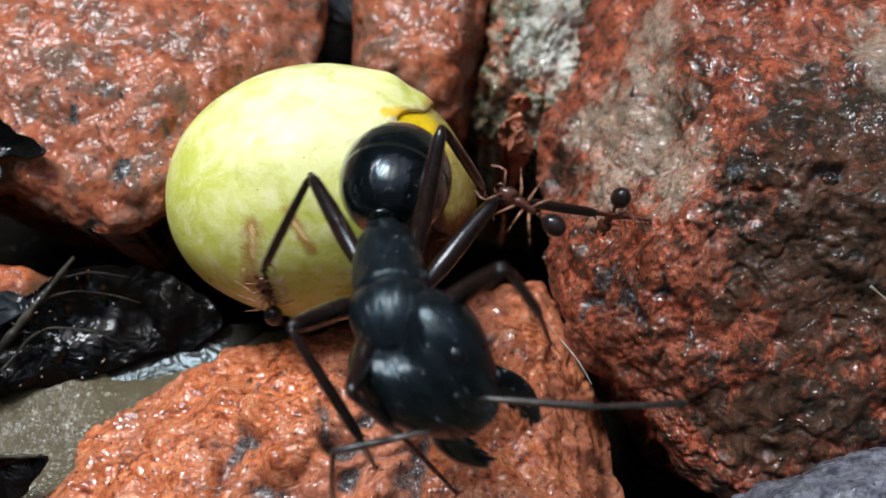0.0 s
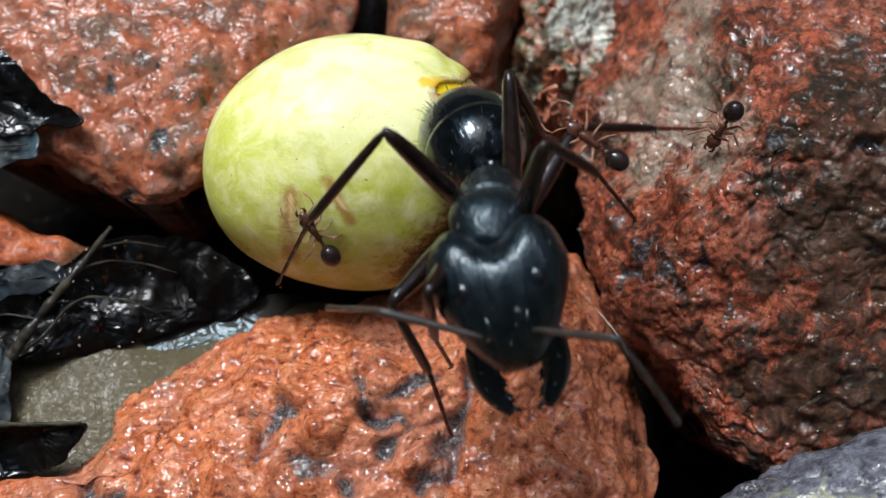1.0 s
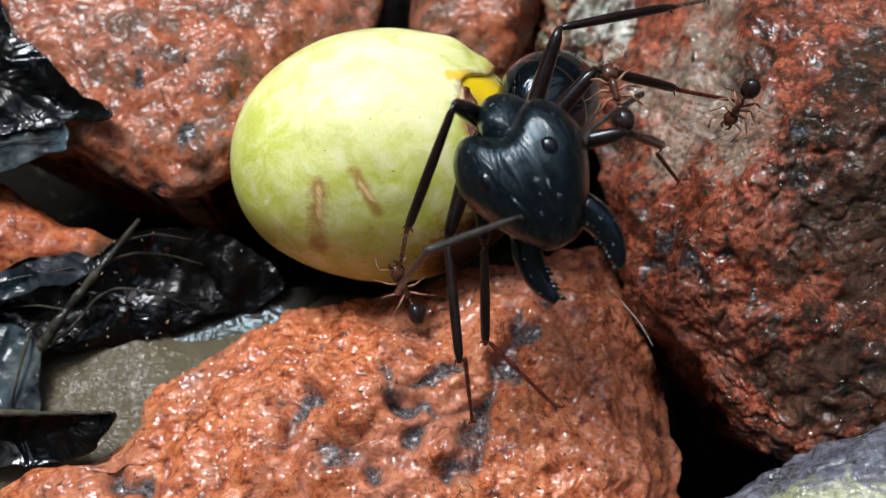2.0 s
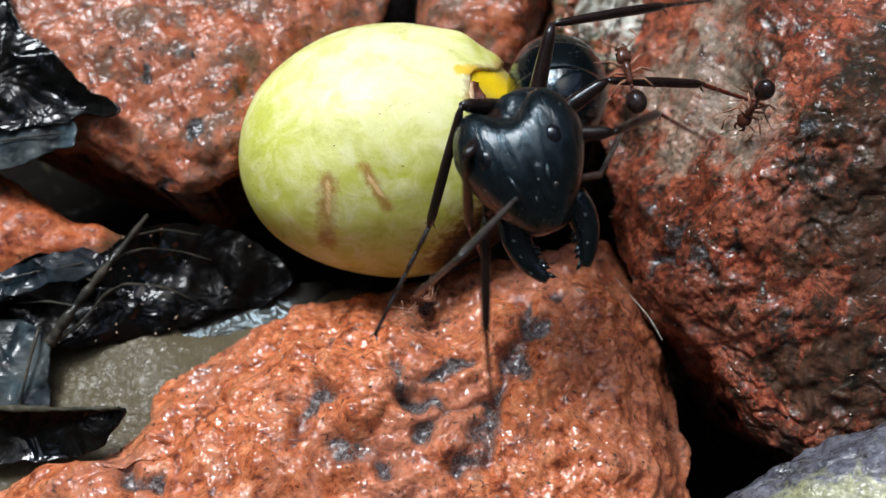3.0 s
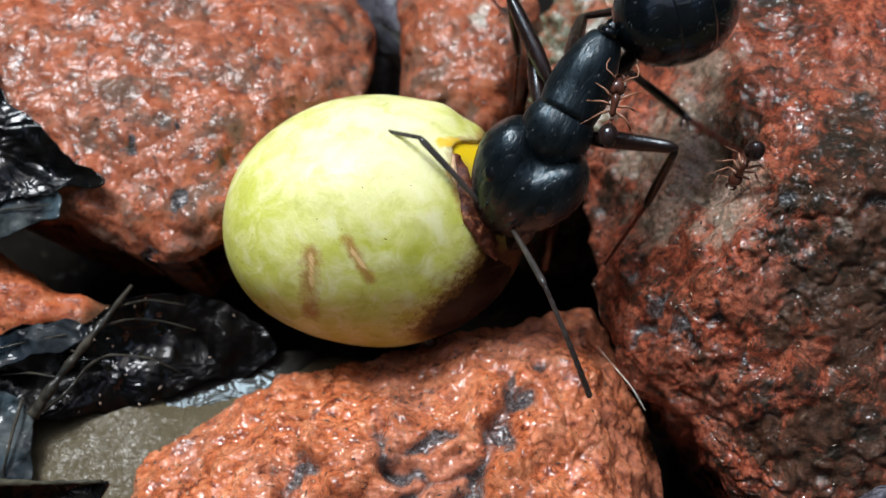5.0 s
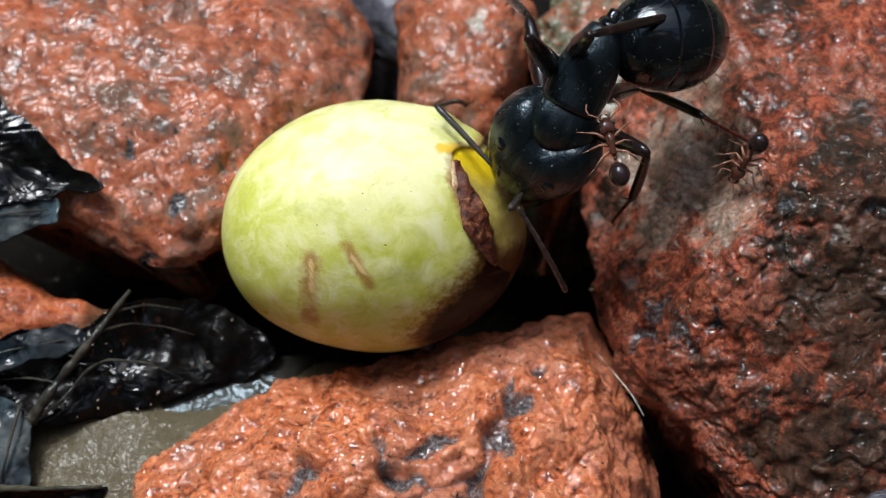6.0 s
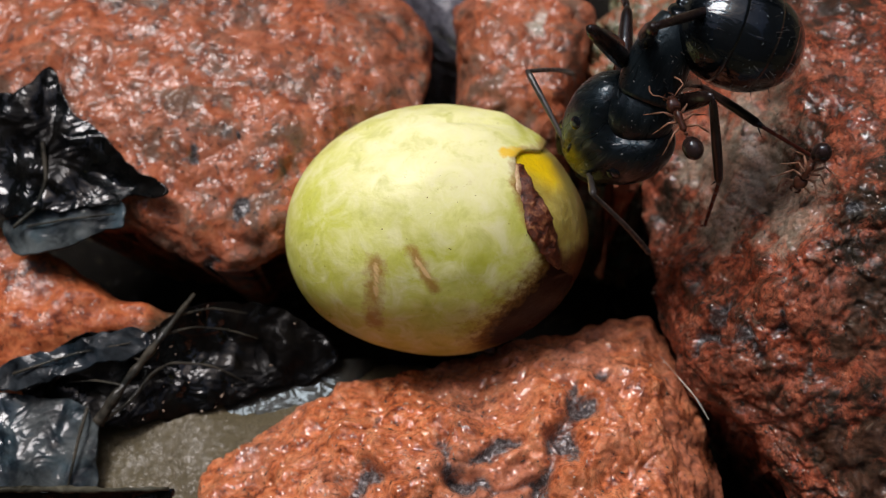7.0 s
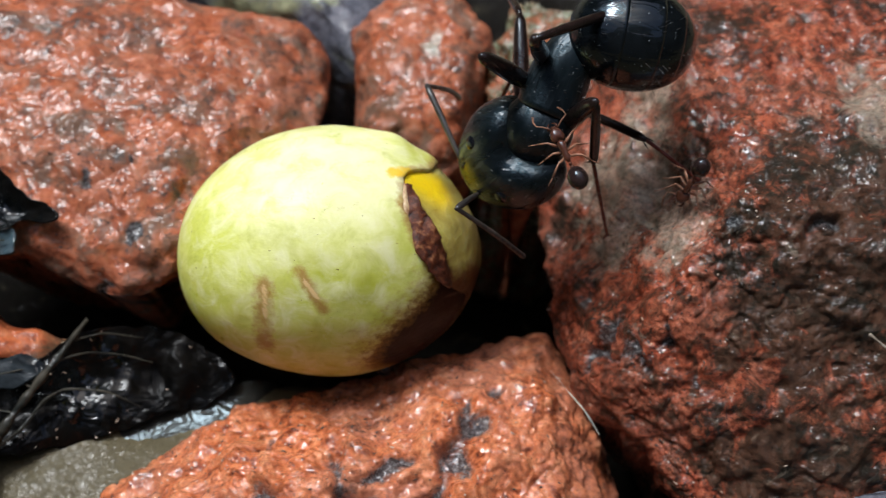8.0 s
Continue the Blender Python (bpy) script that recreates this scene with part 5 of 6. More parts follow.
def walk_ant(rig, body, legs, antennae):
    """Keys the large ant: body rows give head, face, roll, thorax and gaster places; leg rows knee, ankle and toe; antenna rows elbow and tip."""
    roots, heads, gasters = [], [], []
    for t, h, face, roll, m, g in body:
        h, face, m, g = (Vector(v) for v in (h, face, m, g))
        ahead = (face - h).normalized()
        head = frame_of(h, ahead, UP_HINT - h) @ pose(0, 0, 0, roll)
        neck = h - ahead * HEAD_NECK
        root = frame_of(m, neck - m, UP_HINT - m + Vector((0, -6, 14)))
        waist = m - (neck - m).normalized() * THORAX_WAIST
        gaster = frame_of(g, waist - g, UP_HINT - g)
        roots.append((t, root))
        heads.append((t, root.inverted() @ head))
        gasters.append((t, root.inverted() @ gaster))
    walk(rig["ant"], roots)
    walk(rig["head"], heads)
    walk(rig["gaster"], gasters)
    for s in (-1, 1):   # the jaws swing on their hinges
        hinge = Matrix.Translation(mm((1.45, s * 1.1, -0.1)))
        walk(rig["jaw", s], [(t, hinge @ pose(0, 0, 0, 0, 0, s * gape) @ hinge.inverted()) for t, gape in ((0, 16), (0.5, 10), (1.0, 4), (1.5, 20), (2.8, 10), (3.5, 0), (4.5, 2), (6.3, 4), (8, 4))])
    for name, rows in legs.items():
        side, k = name.split("_")
        s = 1 if side == "left" else -1
        femurs, tibias, tarsi = [], [], []
        for (t, root), (_, knee, ankle, toe) in zip(roots, rows):
            knee, ankle, toe = (Vector(v) for v in (knee, ankle, toe))
            hip = root @ mm((HIP[k][0], s * HIP[k][1], HIP[k][2])) / MM
            up = Vector((0, 0, 1)) + (knee - hip).normalized().cross((ankle - knee).normalized()).cross((knee - hip).normalized()) * -0.2
            f = frame_of(hip, knee - hip, up)
            bend = hip + (knee - hip).normalized() * FEMUR[k] * 0.99
            a = frame_of(bend, ankle - bend, Vector((0, -0.3, 1)))
            heel = bend + (ankle - bend).normalized() * TIBIA[k] * 0.985
            b = frame_of(heel, toe - heel, Vector((0, -0.3, 1)))
            femurs.append((t, root.inverted() @ f))
            tibias.append((t, f.inverted() @ a))
            tarsi.append((t, f.inverted() @ b))
        for ob, keyed in zip(rig[name], (femurs, tibias, tarsi)):
            walk(ob, keyed)
    for s, rows in antennae.items():
        scapes, whips = [], []
        for (t, root), (_, hd), (_, elbow, tip) in zip(roots, heads, rows):
            world_head = root @ hd
            base = world_head @ mm((SCAPE_BASE[0], s * SCAPE_BASE[1], SCAPE_BASE[2])) / MM
            elbow, tip = Vector(elbow), Vector(tip)
            scapes.append((t, world_head.inverted() @ frame_of(base, elbow - base, Vector((0, -0.5, 1)))))
            joint = base + (elbow - base).normalized() * SCAPE_LENGTH * 0.985
            whips.append((t, world_head.inverted() @ frame_of(joint, tip - joint, Vector((0, -0.5, 1)))))
        walk(rig["scape", s], scapes)
        walk(rig["whip", s], whips)


def motions():
    walk_ant(ant_rig, [
        (0, (4.13, -10.87, 11.98), (5.48, -11.73, 10.77), 10, (2.90, -8.35, 12.51), (3.01, -3.76, 10.98)),
        (0.1, (4.29, -10.14, 12.00), (5.44, -11.16, 10.71), 10, (3.60, -7.57, 11.95), (3.15, -3.18, 10.14)),
        (0.2, (5.29, -11.23, 12.50), (5.58, -12.50, 10.98), 0, (5.01, -8.11, 13.13), (4.17, -3.59, 11.65)),
        (0.3, (5.26, -10.17, 12.50), (6.38, -11.18, 11.19), 12, (4.24, -7.34, 12.73), (3.23, -3.00, 10.84)),
        (0.4, (5.75, -9.38, 13.00), (7.17, -10.07, 11.78), 14, (4.42, -7.05, 12.70), (3.29, -3.15, 10.04)),
        (0.5, (6.10, -8.48, 13.20), (7.19, -9.44, 11.82), 10, (4.68, -6.22, 12.78), (3.10, -2.47, 10.18)),
        (0.6, (5.83, -8.76, 13.00), (6.50, -10.17, 11.75), 4, (5.02, -5.90, 12.69), (3.80, -1.91, 10.22)),
        (0.8, (5.36, -8.36, 13.00), (6.08, -10.03, 12.16), 2, (4.79, -5.64, 11.98), (3.98, -1.74, 10.11)),
        (1, (4.92, -9.71, 12.60), (5.38, -11.34, 11.54), 0, (4.68, -6.64, 12.16), (4.22, -2.54, 9.65)),
        (1.1, (4.78, -10.34, 12.60), (5.07, -12.02, 11.55), 0, (4.64, -7.44, 11.91), (4.25, -3.30, 9.76)),
        (1.2, (3.85, -9.07, 13.00), (4.75, -10.60, 12.08), 8, (3.66, -6.32, 12.25), (4.09, -2.52, 9.31)),
        (1.3, (4.39, -8.00, 13.00), (5.77, -9.33, 12.42), 10, (4.15, -5.55, 12.00), (4.84, -2.14, 8.76)),
        (1.5, (5.02, -7.10, 12.62), (6.26, -8.53, 11.98), 8, (4.70, -4.68, 11.42), (5.97, -1.41, 8.38)),
        (1.7, (4.99, -6.69, 12.65), (6.10, -8.22, 11.99), 6, (4.57, -4.09, 11.39), (6.11, -0.85, 8.36)),
        (2.8, (5.06, -5.94, 12.60), (5.68, -7.76, 12.05), 2, (4.80, -3.34, 11.19), (6.02, -0.02, 8.14)),
        (3, (4.58, -5.59, 12.08), (5.27, -7.31, 11.33), 0, (4.99, -3.63, 10.94), (6.12, -0.11, 8.42)),
        (3.2, (3.98, -6.17, 8.80), (4.68, -7.08, 7.16), 0, (5.28, -4.55, 10.85), (7.14, -1.17, 12.23)),
        (3.3, (2.97, -5.52, 8.60), (3.59, -6.65, 7.07), 0, (4.50, -4.00, 10.40), (7.50, -1.51, 12.58)),
        (3.5, (2.53, -5.79, 8.40), (2.42, -7.25, 7.04), 0, (4.46, -3.74, 10.21), (7.75, -0.73, 11.75)),
        (3.6, (4.35, -5.70, 8.60), (4.52, -6.99, 7.08), 0, (5.41, -3.24, 10.91), (7.58, 0.47, 11.24)),
        (3.8, (5.75, -1.92, 9.50), (7.05, -3.09, 8.53), 4, (6.57, -0.20, 11.17), (8.26, 2.99, 11.49)),
        (4, (5.50, 0.20, 9.79), (6.70, -1.15, 9.07), 28, (6.29, 1.45, 10.90), (10.11, 3.56, 10.88)),
        (4.2, (5.61, 0.42, 9.91), (6.76, -0.98, 9.11), 28, (6.85, 1.73, 10.94), (9.88, 4.04, 10.43)),
        (4.4, (4.24, -0.67, 9.96), (4.10, -2.42, 9.00), 24, (6.38, 1.63, 10.15), (10.12, 4.45, 9.44)),
        (4.5, (3.71, -0.71, 10.07), (3.70, -2.62, 9.46), 28, (5.81, 1.28, 11.16), (9.91, 3.04, 10.80)),
        (4.7, (4.13, -2.46, 9.60), (4.12, -3.40, 7.83), 16, (5.80, -0.51, 11.73), (9.19, 2.50, 11.66)),
        (4.8, (5.03, -3.47, 8.80), (4.98, -3.87, 6.84), 16, (6.23, -1.72, 11.51), (8.81, 1.88, 12.32)),
        (5, (5.47, -1.35, 9.00), (4.57, -1.76, 7.26), 0, (7.08, 0.29, 11.52), (10.55, 2.73, 13.18)),
        (5.2, (5.61, 0.04, 9.28), (4.92, -0.41, 7.46), 0, (7.57, 1.01, 11.48), (10.50, 4.04, 12.46)),
        (6.3, (6.14, -0.08, 9.46), (5.41, 0.17, 7.62), 0, (7.11, 0.49, 12.00), (10.52, 1.77, 12.96)),
        (6.5, (6.25, -0.25, 9.46), (5.51, -0.00, 7.62), 0, (7.29, 0.41, 12.07), (10.28, 1.16, 13.36)),
        (6.7, (6.51, 1.04, 9.51), (5.72, 1.31, 7.69), 0, (7.61, 1.38, 11.98), (10.73, 2.20, 13.40)),
        (7, (6.46, 0.78, 9.54), (5.59, 1.13, 7.78), 0, (7.54, 1.15, 11.99), (10.34, 1.94, 13.37)),
        (7.5, (6.33, 1.50, 9.52), (5.48, 1.89, 7.75), 0, (7.80, 1.81, 11.96), (10.91, 2.46, 13.29)),
        (8, (6.79, 0.61, 9.47), (5.92, 1.17, 7.75), 0, (8.15, 1.25, 12.05), (10.85, 2.50, 13.58)),
    ], {
        "right_hind": [
        (0, (0.31, -3.71, 11.25), (-1.61, -4.97, 7.15), (-1.33, -5.08, 3.16)),
        (0.1, (0.97, -3.05, 10.79), (-0.79, -4.90, 6.84), (-0.24, -5.67, 2.96)),
        (0.2, (1.97, -6.01, 15.75), (0.94, -5.92, 11.16), (0.30, -5.85, 7.21)),
        (0.3, (1.04, -5.91, 15.32), (-0.02, -6.64, 10.80), (-0.67, -5.63, 6.98)),
        (0.4, (0.65, -6.83, 14.65), (-1.01, -7.06, 10.26), (-2.04, -5.78, 6.61)),
        (0.5, (0.84, -6.88, 14.11), (-1.06, -6.73, 9.81), (-2.51, -6.72, 6.08)),
        (0.6, (1.29, -5.05, 14.53), (1.79, -5.54, 9.89), (1.86, -4.89, 5.94)),
        (0.8, (1.57, -2.19, 11.71), (-0.35, -4.09, 7.87), (2.37, -6.40, 6.04)),
        (1, (1.52, -5.50, 14.69), (-0.98, -6.37, 10.81), (-2.36, -6.64, 7.06)),
        (1.1, (1.35, -3.77, 11.94), (-0.33, -5.34, 7.84), (-1.17, -5.07, 3.94)),
        (1.2, (1.47, -6.28, 15.45), (0.84, -7.72, 11.02), (0.65, -6.72, 7.15)),
        (1.3, (1.74, -5.86, 14.99), (1.03, -7.19, 10.54), (0.75, -6.37, 6.63)),
        (1.5, (2.33, -5.13, 14.26), (1.46, -6.20, 9.77), (0.98, -5.77, 5.82)),
        (1.7, (2.60, -5.16, 14.30), (1.26, -7.07, 10.22), (1.02, -5.95, 6.39)),
        (2.8, (2.51, -4.70, 13.99), (1.59, -6.83, 9.90), (1.28, -9.34, 6.80)),
        (3, (2.48, -4.32, 13.50), (1.58, -6.16, 9.27), (-0.20, -9.50, 7.96)),
        (3.2, (3.78, -4.77, 14.65), (3.88, -0.57, 12.55), (3.75, 2.74, 10.32)),
        (3.3, (4.17, -4.33, 14.54), (4.24, -0.14, 12.42), (4.10, 3.19, 10.20)),
        (3.5, (4.92, -3.66, 14.61), (4.95, 0.50, 12.42), (4.80, 3.84, 10.24)),
        (3.6, (5.12, -3.42, 15.25), (5.10, 0.68, 12.94), (4.89, 4.00, 10.72)),
        (3.8, (5.72, -1.53, 14.79), (5.57, 2.47, 12.33), (5.21, 5.77, 10.09)),
        (4, (6.31, 0.13, 14.73), (6.02, 4.01, 12.10), (5.52, 7.27, 9.83)),
        (4.2, (6.86, 0.39, 14.75), (6.53, 4.28, 12.13), (5.98, 7.54, 9.88)),
        (4.4, (7.53, 1.38, 13.94), (7.14, 5.29, 11.36), (6.51, 8.56, 9.15)),
        (4.5, (7.56, 0.40, 15.17), (7.19, 4.29, 12.56), (6.57, 7.55, 10.32)),
        (4.7, (7.19, -0.22, 16.00), (8.34, 3.40, 13.24), (8.76, 6.69, 11.00)),
        (4.8, (7.84, 3.64, 11.70), (9.88, 7.02, 9.14), (10.82, 10.32, 7.09)),
        (5, (7.87, 5.15, 10.08), (10.24, 2.83, 13.41), (12.09, 5.85, 11.55)),
        (5.2, (6.97, 0.24, 15.68), (10.24, 2.80, 13.47), (12.10, 5.80, 11.60)),
        (6.3, (7.04, -0.42, 16.09), (10.15, 2.36, 13.94), (12.22, 5.17, 11.97)),
        (6.5, (7.05, -0.54, 16.14), (10.15, 2.29, 14.00), (12.21, 5.10, 12.05)),
        (6.7, (7.06, 0.01, 15.72), (10.17, 2.82, 13.59), (12.19, 5.66, 11.62)),
        (7, (6.97, 0.08, 15.99), (10.05, 2.90, 13.83), (11.98, 5.76, 11.81)),
        (7.5, (7.27, 0.36, 15.68), (10.61, 3.14, 13.87), (12.53, 6.19, 12.14)),
        (8, (7.19, 0.32, 16.11), (10.65, 3.05, 14.47), (12.67, 6.06, 12.78)),
        ], "right_mid": [
        (0, (0.25, -10.69, 14.54), (2.13, -12.84, 11.75), (2.42, -12.56, 8.58)),
        (0.1, (0.44, -10.18, 13.50), (1.98, -12.15, 10.38), (2.33, -11.99, 7.21)),
        (0.2, (0.67, -9.79, 12.72), (1.85, -11.56, 9.33), (2.26, -11.51, 6.15)),
        (0.3, (1.28, -10.38, 13.70), (2.57, -11.94, 10.24), (2.92, -11.95, 7.06)),
        (0.4, (1.80, -10.48, 13.66), (3.24, -11.96, 10.24), (3.54, -12.06, 7.05)),
        (0.5, (1.88, -9.72, 12.64), (2.89, -10.82, 8.93), (3.32, -11.99, 5.98)),
        (0.6, (2.28, -9.61, 12.55), (3.26, -11.44, 9.13), (3.70, -11.71, 5.97)),
        (0.8, (1.87, -9.21, 12.51), (2.95, -10.66, 8.95), (3.62, -11.53, 5.94)),
        (1, (1.69, -10.05, 12.55), (2.81, -10.54, 8.74), (3.54, -11.61, 5.82)),
        (1.1, (1.80, -10.39, 13.54), (2.83, -10.90, 9.71), (3.55, -11.97, 6.78)),
        (1.2, (1.85, -9.92, 12.89), (2.84, -10.59, 9.08), (3.59, -11.77, 6.20)),
        (1.3, (1.89, -8.38, 10.27), (2.88, -9.46, 6.55), (3.68, -10.92, 3.82)),
        (1.5, (2.48, -6.96, 10.02), (2.92, -9.55, 7.01), (3.72, -11.12, 4.34)),
        (1.7, (2.68, -6.65, 9.90), (3.16, -10.30, 8.32), (3.61, -11.45, 5.37)),
        (2.8, (3.30, -6.43, 9.41), (3.42, -8.74, 6.15), (3.89, -10.74, 3.70)),
        (3, (3.26, -6.16, 9.15), (3.46, -9.20, 6.56), (3.75, -10.76, 3.78)),
        (3.2, (2.52, -5.76, 12.88), (2.32, -4.67, 9.03), (2.10, -4.77, 5.84)),
        (3.3, (2.71, -5.63, 12.73), (2.33, -4.39, 8.95), (1.52, -4.79, 5.88)),
        (3.5, (3.09, -5.51, 12.67), (2.35, -3.98, 9.06), (0.24, -4.63, 6.74)),
        (3.6, (3.36, -4.83, 13.38), (2.67, -2.90, 9.95), (0.28, -3.15, 7.84)),
        (3.8, (4.01, -1.97, 12.78), (3.39, 0.67, 9.83), (0.87, 1.80, 8.22)),
        (4, (4.62, 0.04, 13.49), (4.08, 3.27, 11.20), (2.96, 5.68, 9.42)),
        (4.2, (4.46, 0.62, 13.25), (4.05, 3.88, 10.97), (2.99, 6.32, 9.19)),
        (4.4, (4.25, 0.97, 13.25), (3.97, 4.25, 10.97), (2.98, 6.72, 9.19)),
        (4.5, (4.09, 0.39, 14.12), (3.89, 3.66, 11.83), (2.96, 6.14, 10.03)),
        (4.7, (4.31, 0.18, 15.30), (4.41, 2.68, 12.18), (3.88, 4.47, 9.58)),
        (4.8, (4.63, 1.87, 13.68), (4.84, 3.97, 10.28), (4.48, 5.27, 7.38)),
        (5, (5.10, 4.19, 12.22), (5.61, 4.87, 8.31), (5.61, 4.88, 5.11)),
        (5.2, (4.88, 1.78, 14.82), (5.43, 2.69, 10.96), (5.44, 2.90, 7.77)),
        (6.3, (5.04, 0.11, 15.27), (6.47, 1.83, 11.95), (6.20, 2.68, 8.88)),
        (6.5, (5.06, -0.01, 15.28), (6.54, 1.78, 12.02), (6.24, 2.70, 8.97)),
        (6.7, (5.08, 0.66, 14.87), (6.61, 2.47, 11.65), (6.38, 3.21, 8.54)),
        (7, (5.05, 0.88, 15.22), (6.64, 2.73, 12.05), (6.51, 3.22, 8.89)),
        (7.5, (5.43, 1.65, 15.33), (6.99, 3.56, 12.18), (6.74, 4.54, 9.15)),
        (8, (5.42, 0.65, 15.11), (6.87, 2.49, 11.86), (6.58, 3.39, 8.81)),
        ], "right_front": [
        (0, (1.94, -12.57, 14.35), (3.22, -12.32, 10.78), (4.89, -13.26, 8.22)),
        (0.1, (2.23, -11.98, 13.62), (3.46, -12.04, 10.02), (4.98, -12.82, 7.32)),
        (0.2, (2.60, -12.08, 14.47), (3.71, -12.36, 10.85), (5.02, -12.88, 7.98)),
        (0.3, (2.92, -11.73, 14.32), (3.97, -12.31, 10.71), (5.09, -12.65, 7.73)),
        (0.4, (3.26, -11.53, 14.50), (4.22, -12.40, 10.92), (5.15, -12.54, 7.86)),
        (0.5, (3.71, -10.17, 15.26), (5.67, -10.90, 12.08), (7.15, -10.60, 9.26)),
        (0.6, (3.48, -10.13, 14.67), (5.04, -10.48, 11.23), (6.30, -10.22, 8.30)),
        (0.8, (3.00, -10.11, 13.59), (3.68, -9.80, 9.86), (4.46, -9.62, 6.77)),
        (1, (2.75, -10.60, 14.39), (2.98, -10.23, 10.62), (3.53, -9.82, 7.49)),
        (1.1, (2.42, -10.80, 14.75), (3.10, -11.15, 11.03), (3.65, -10.96, 7.88)),
        (1.2, (2.07, -10.43, 13.98), (3.21, -11.70, 10.59), (3.79, -11.75, 7.44)),
        (1.3, (1.65, -8.95, 11.07), (3.34, -12.09, 9.75), (3.94, -12.40, 6.62)),
        (1.5, (2.94, -7.57, 10.82), (3.67, -8.64, 7.25), (4.57, -8.75, 4.18)),
        (1.7, (3.69, -7.25, 10.75), (4.14, -9.51, 7.73), (6.62, -10.79, 6.15)),
        (2.8, (3.14, -6.84, 10.41), (2.81, -7.57, 6.69), (2.19, -7.50, 3.56)),
        (3, (2.54, -6.45, 13.49), (2.86, -6.41, 9.71), (3.61, -6.33, 6.59)),
        (3.2, (2.63, -6.52, 12.75), (1.94, -5.79, 9.08), (1.14, -5.20, 6.04)),
        (3.3, (2.87, -5.44, 13.04), (1.83, -4.54, 9.50), (0.08, -4.63, 6.82)),
        (3.5, (3.56, 0.24, 8.87), (1.59, -2.35, 10.84), (-1.00, -2.93, 9.06)),
        (3.6, (2.52, -0.21, 9.01), (0.70, -3.53, 8.65), (-2.38, -4.26, 8.18)),
        (3.8, (3.49, -2.68, 11.81), (1.96, -2.66, 8.40), (-1.00, -4.23, 8.00)),
        (4, (3.48, -0.78, 9.24), (1.80, -4.06, 10.15), (-0.97, -4.70, 8.68)),
        (4.2, (3.74, -0.41, 9.57), (1.73, -3.57, 9.80), (-0.99, -4.32, 8.30)),
        (4.4, (3.19, -1.00, 9.39), (1.78, -4.12, 10.95), (-0.86, -4.91, 9.30)),
        (4.5, (3.04, -1.01, 9.58), (1.82, -4.29, 10.85), (-0.74, -4.87, 9.00)),
        (4.7, (3.82, -3.31, 13.25), (2.69, -2.34, 9.75), (0.04, -3.38, 8.28)),
        (4.8, (4.56, -2.98, 14.11), (3.65, -1.62, 10.68), (2.00, -1.80, 7.94)),
        (5, (5.83, 3.54, 11.17), (5.03, 6.55, 8.98), (4.27, 9.32, 7.57)),
        (5.2, (5.54, 0.87, 14.36), (4.87, 3.85, 12.10), (4.20, 6.59, 10.59)),
        (6.3, (6.70, 4.31, 11.37), (6.61, 7.51, 9.32), (5.96, 10.31, 7.92)),
        (6.5, (6.71, 4.14, 11.66), (6.66, 7.36, 9.65), (6.01, 10.18, 8.27)),
        (6.7, (6.29, 1.48, 14.96), (6.32, 4.64, 12.86), (5.78, 7.43, 11.38)),
        (7, (7.08, 5.02, 11.50), (7.11, 8.25, 9.51), (6.53, 11.08, 8.14)),
        (7.5, (6.68, 2.22, 14.96), (6.64, 5.42, 12.91), (6.13, 8.23, 11.48)),
        (8, (7.28, 4.77, 12.54), (6.97, 8.01, 10.59), (6.29, 10.85, 9.27)),
        ], "left_hind": [
        (0, (4.45, -3.98, 14.31), (5.88, -3.39, 9.87), (6.49, -2.33, 6.07)),
        (0.1, (4.51, -3.56, 13.55), (6.04, -2.79, 9.18), (6.71, -1.50, 5.45)),
        (0.2, (4.59, -3.85, 14.91), (6.07, -3.46, 10.47), (6.78, -1.91, 6.85)),
        (0.3, (4.57, -3.05, 14.56), (6.20, -3.11, 10.15), (6.98, -1.33, 6.65)),
        (0.4, (4.41, -2.39, 13.52), (6.02, -2.32, 9.10), (6.74, -0.64, 5.55)),
        (0.5, (4.27, -1.06, 11.55), (5.89, -0.93, 7.14), (6.56, 0.64, 3.52)),
        (0.6, (4.50, -0.99, 11.49), (6.09, -0.83, 7.07), (6.83, 0.83, 3.50)),
        (0.8, (4.95, -0.96, 11.54), (6.48, -0.72, 7.10), (7.36, 1.09, 3.64)),
        (1, (5.22, -2.69, 13.82), (6.63, -2.12, 9.37), (7.60, -0.14, 6.04)),
        (1.1, (5.51, -3.63, 13.56), (7.94, -1.13, 10.40), (9.26, 1.08, 7.34)),
        (1.2, (5.69, -3.07, 13.67), (9.15, -0.48, 11.81), (10.77, 1.92, 9.05)),
        (1.3, (6.17, -2.44, 13.36), (10.23, -0.07, 13.43), (12.12, 2.47, 10.99)),
        (1.5, (6.00, -1.60, 12.82), (10.21, 0.47, 12.50), (12.94, 2.69, 10.61)),
        (1.7, (6.08, -1.19, 12.79), (10.23, 0.86, 11.99), (12.15, 3.34, 9.51)),
        (2.8, (5.68, -0.30, 12.73), (9.65, 1.76, 11.29), (11.90, 4.12, 8.98)),
        (3, (5.62, -0.32, 12.49), (9.74, 1.49, 11.14), (12.01, 3.75, 8.74)),
        (3.2, (8.77, -1.73, 13.12), (11.96, 1.18, 11.26), (13.91, 3.61, 8.75)),
        (3.3, (7.69, -0.25, 11.02), (8.27, 4.38, 11.60), (8.27, 8.20, 12.79)),
        (3.5, (7.81, 0.26, 10.08), (8.39, 4.90, 10.63), (8.39, 8.73, 11.78)),
        (3.6, (7.60, 1.44, 9.54), (8.18, 6.07, 10.10), (8.17, 9.90, 11.26)),
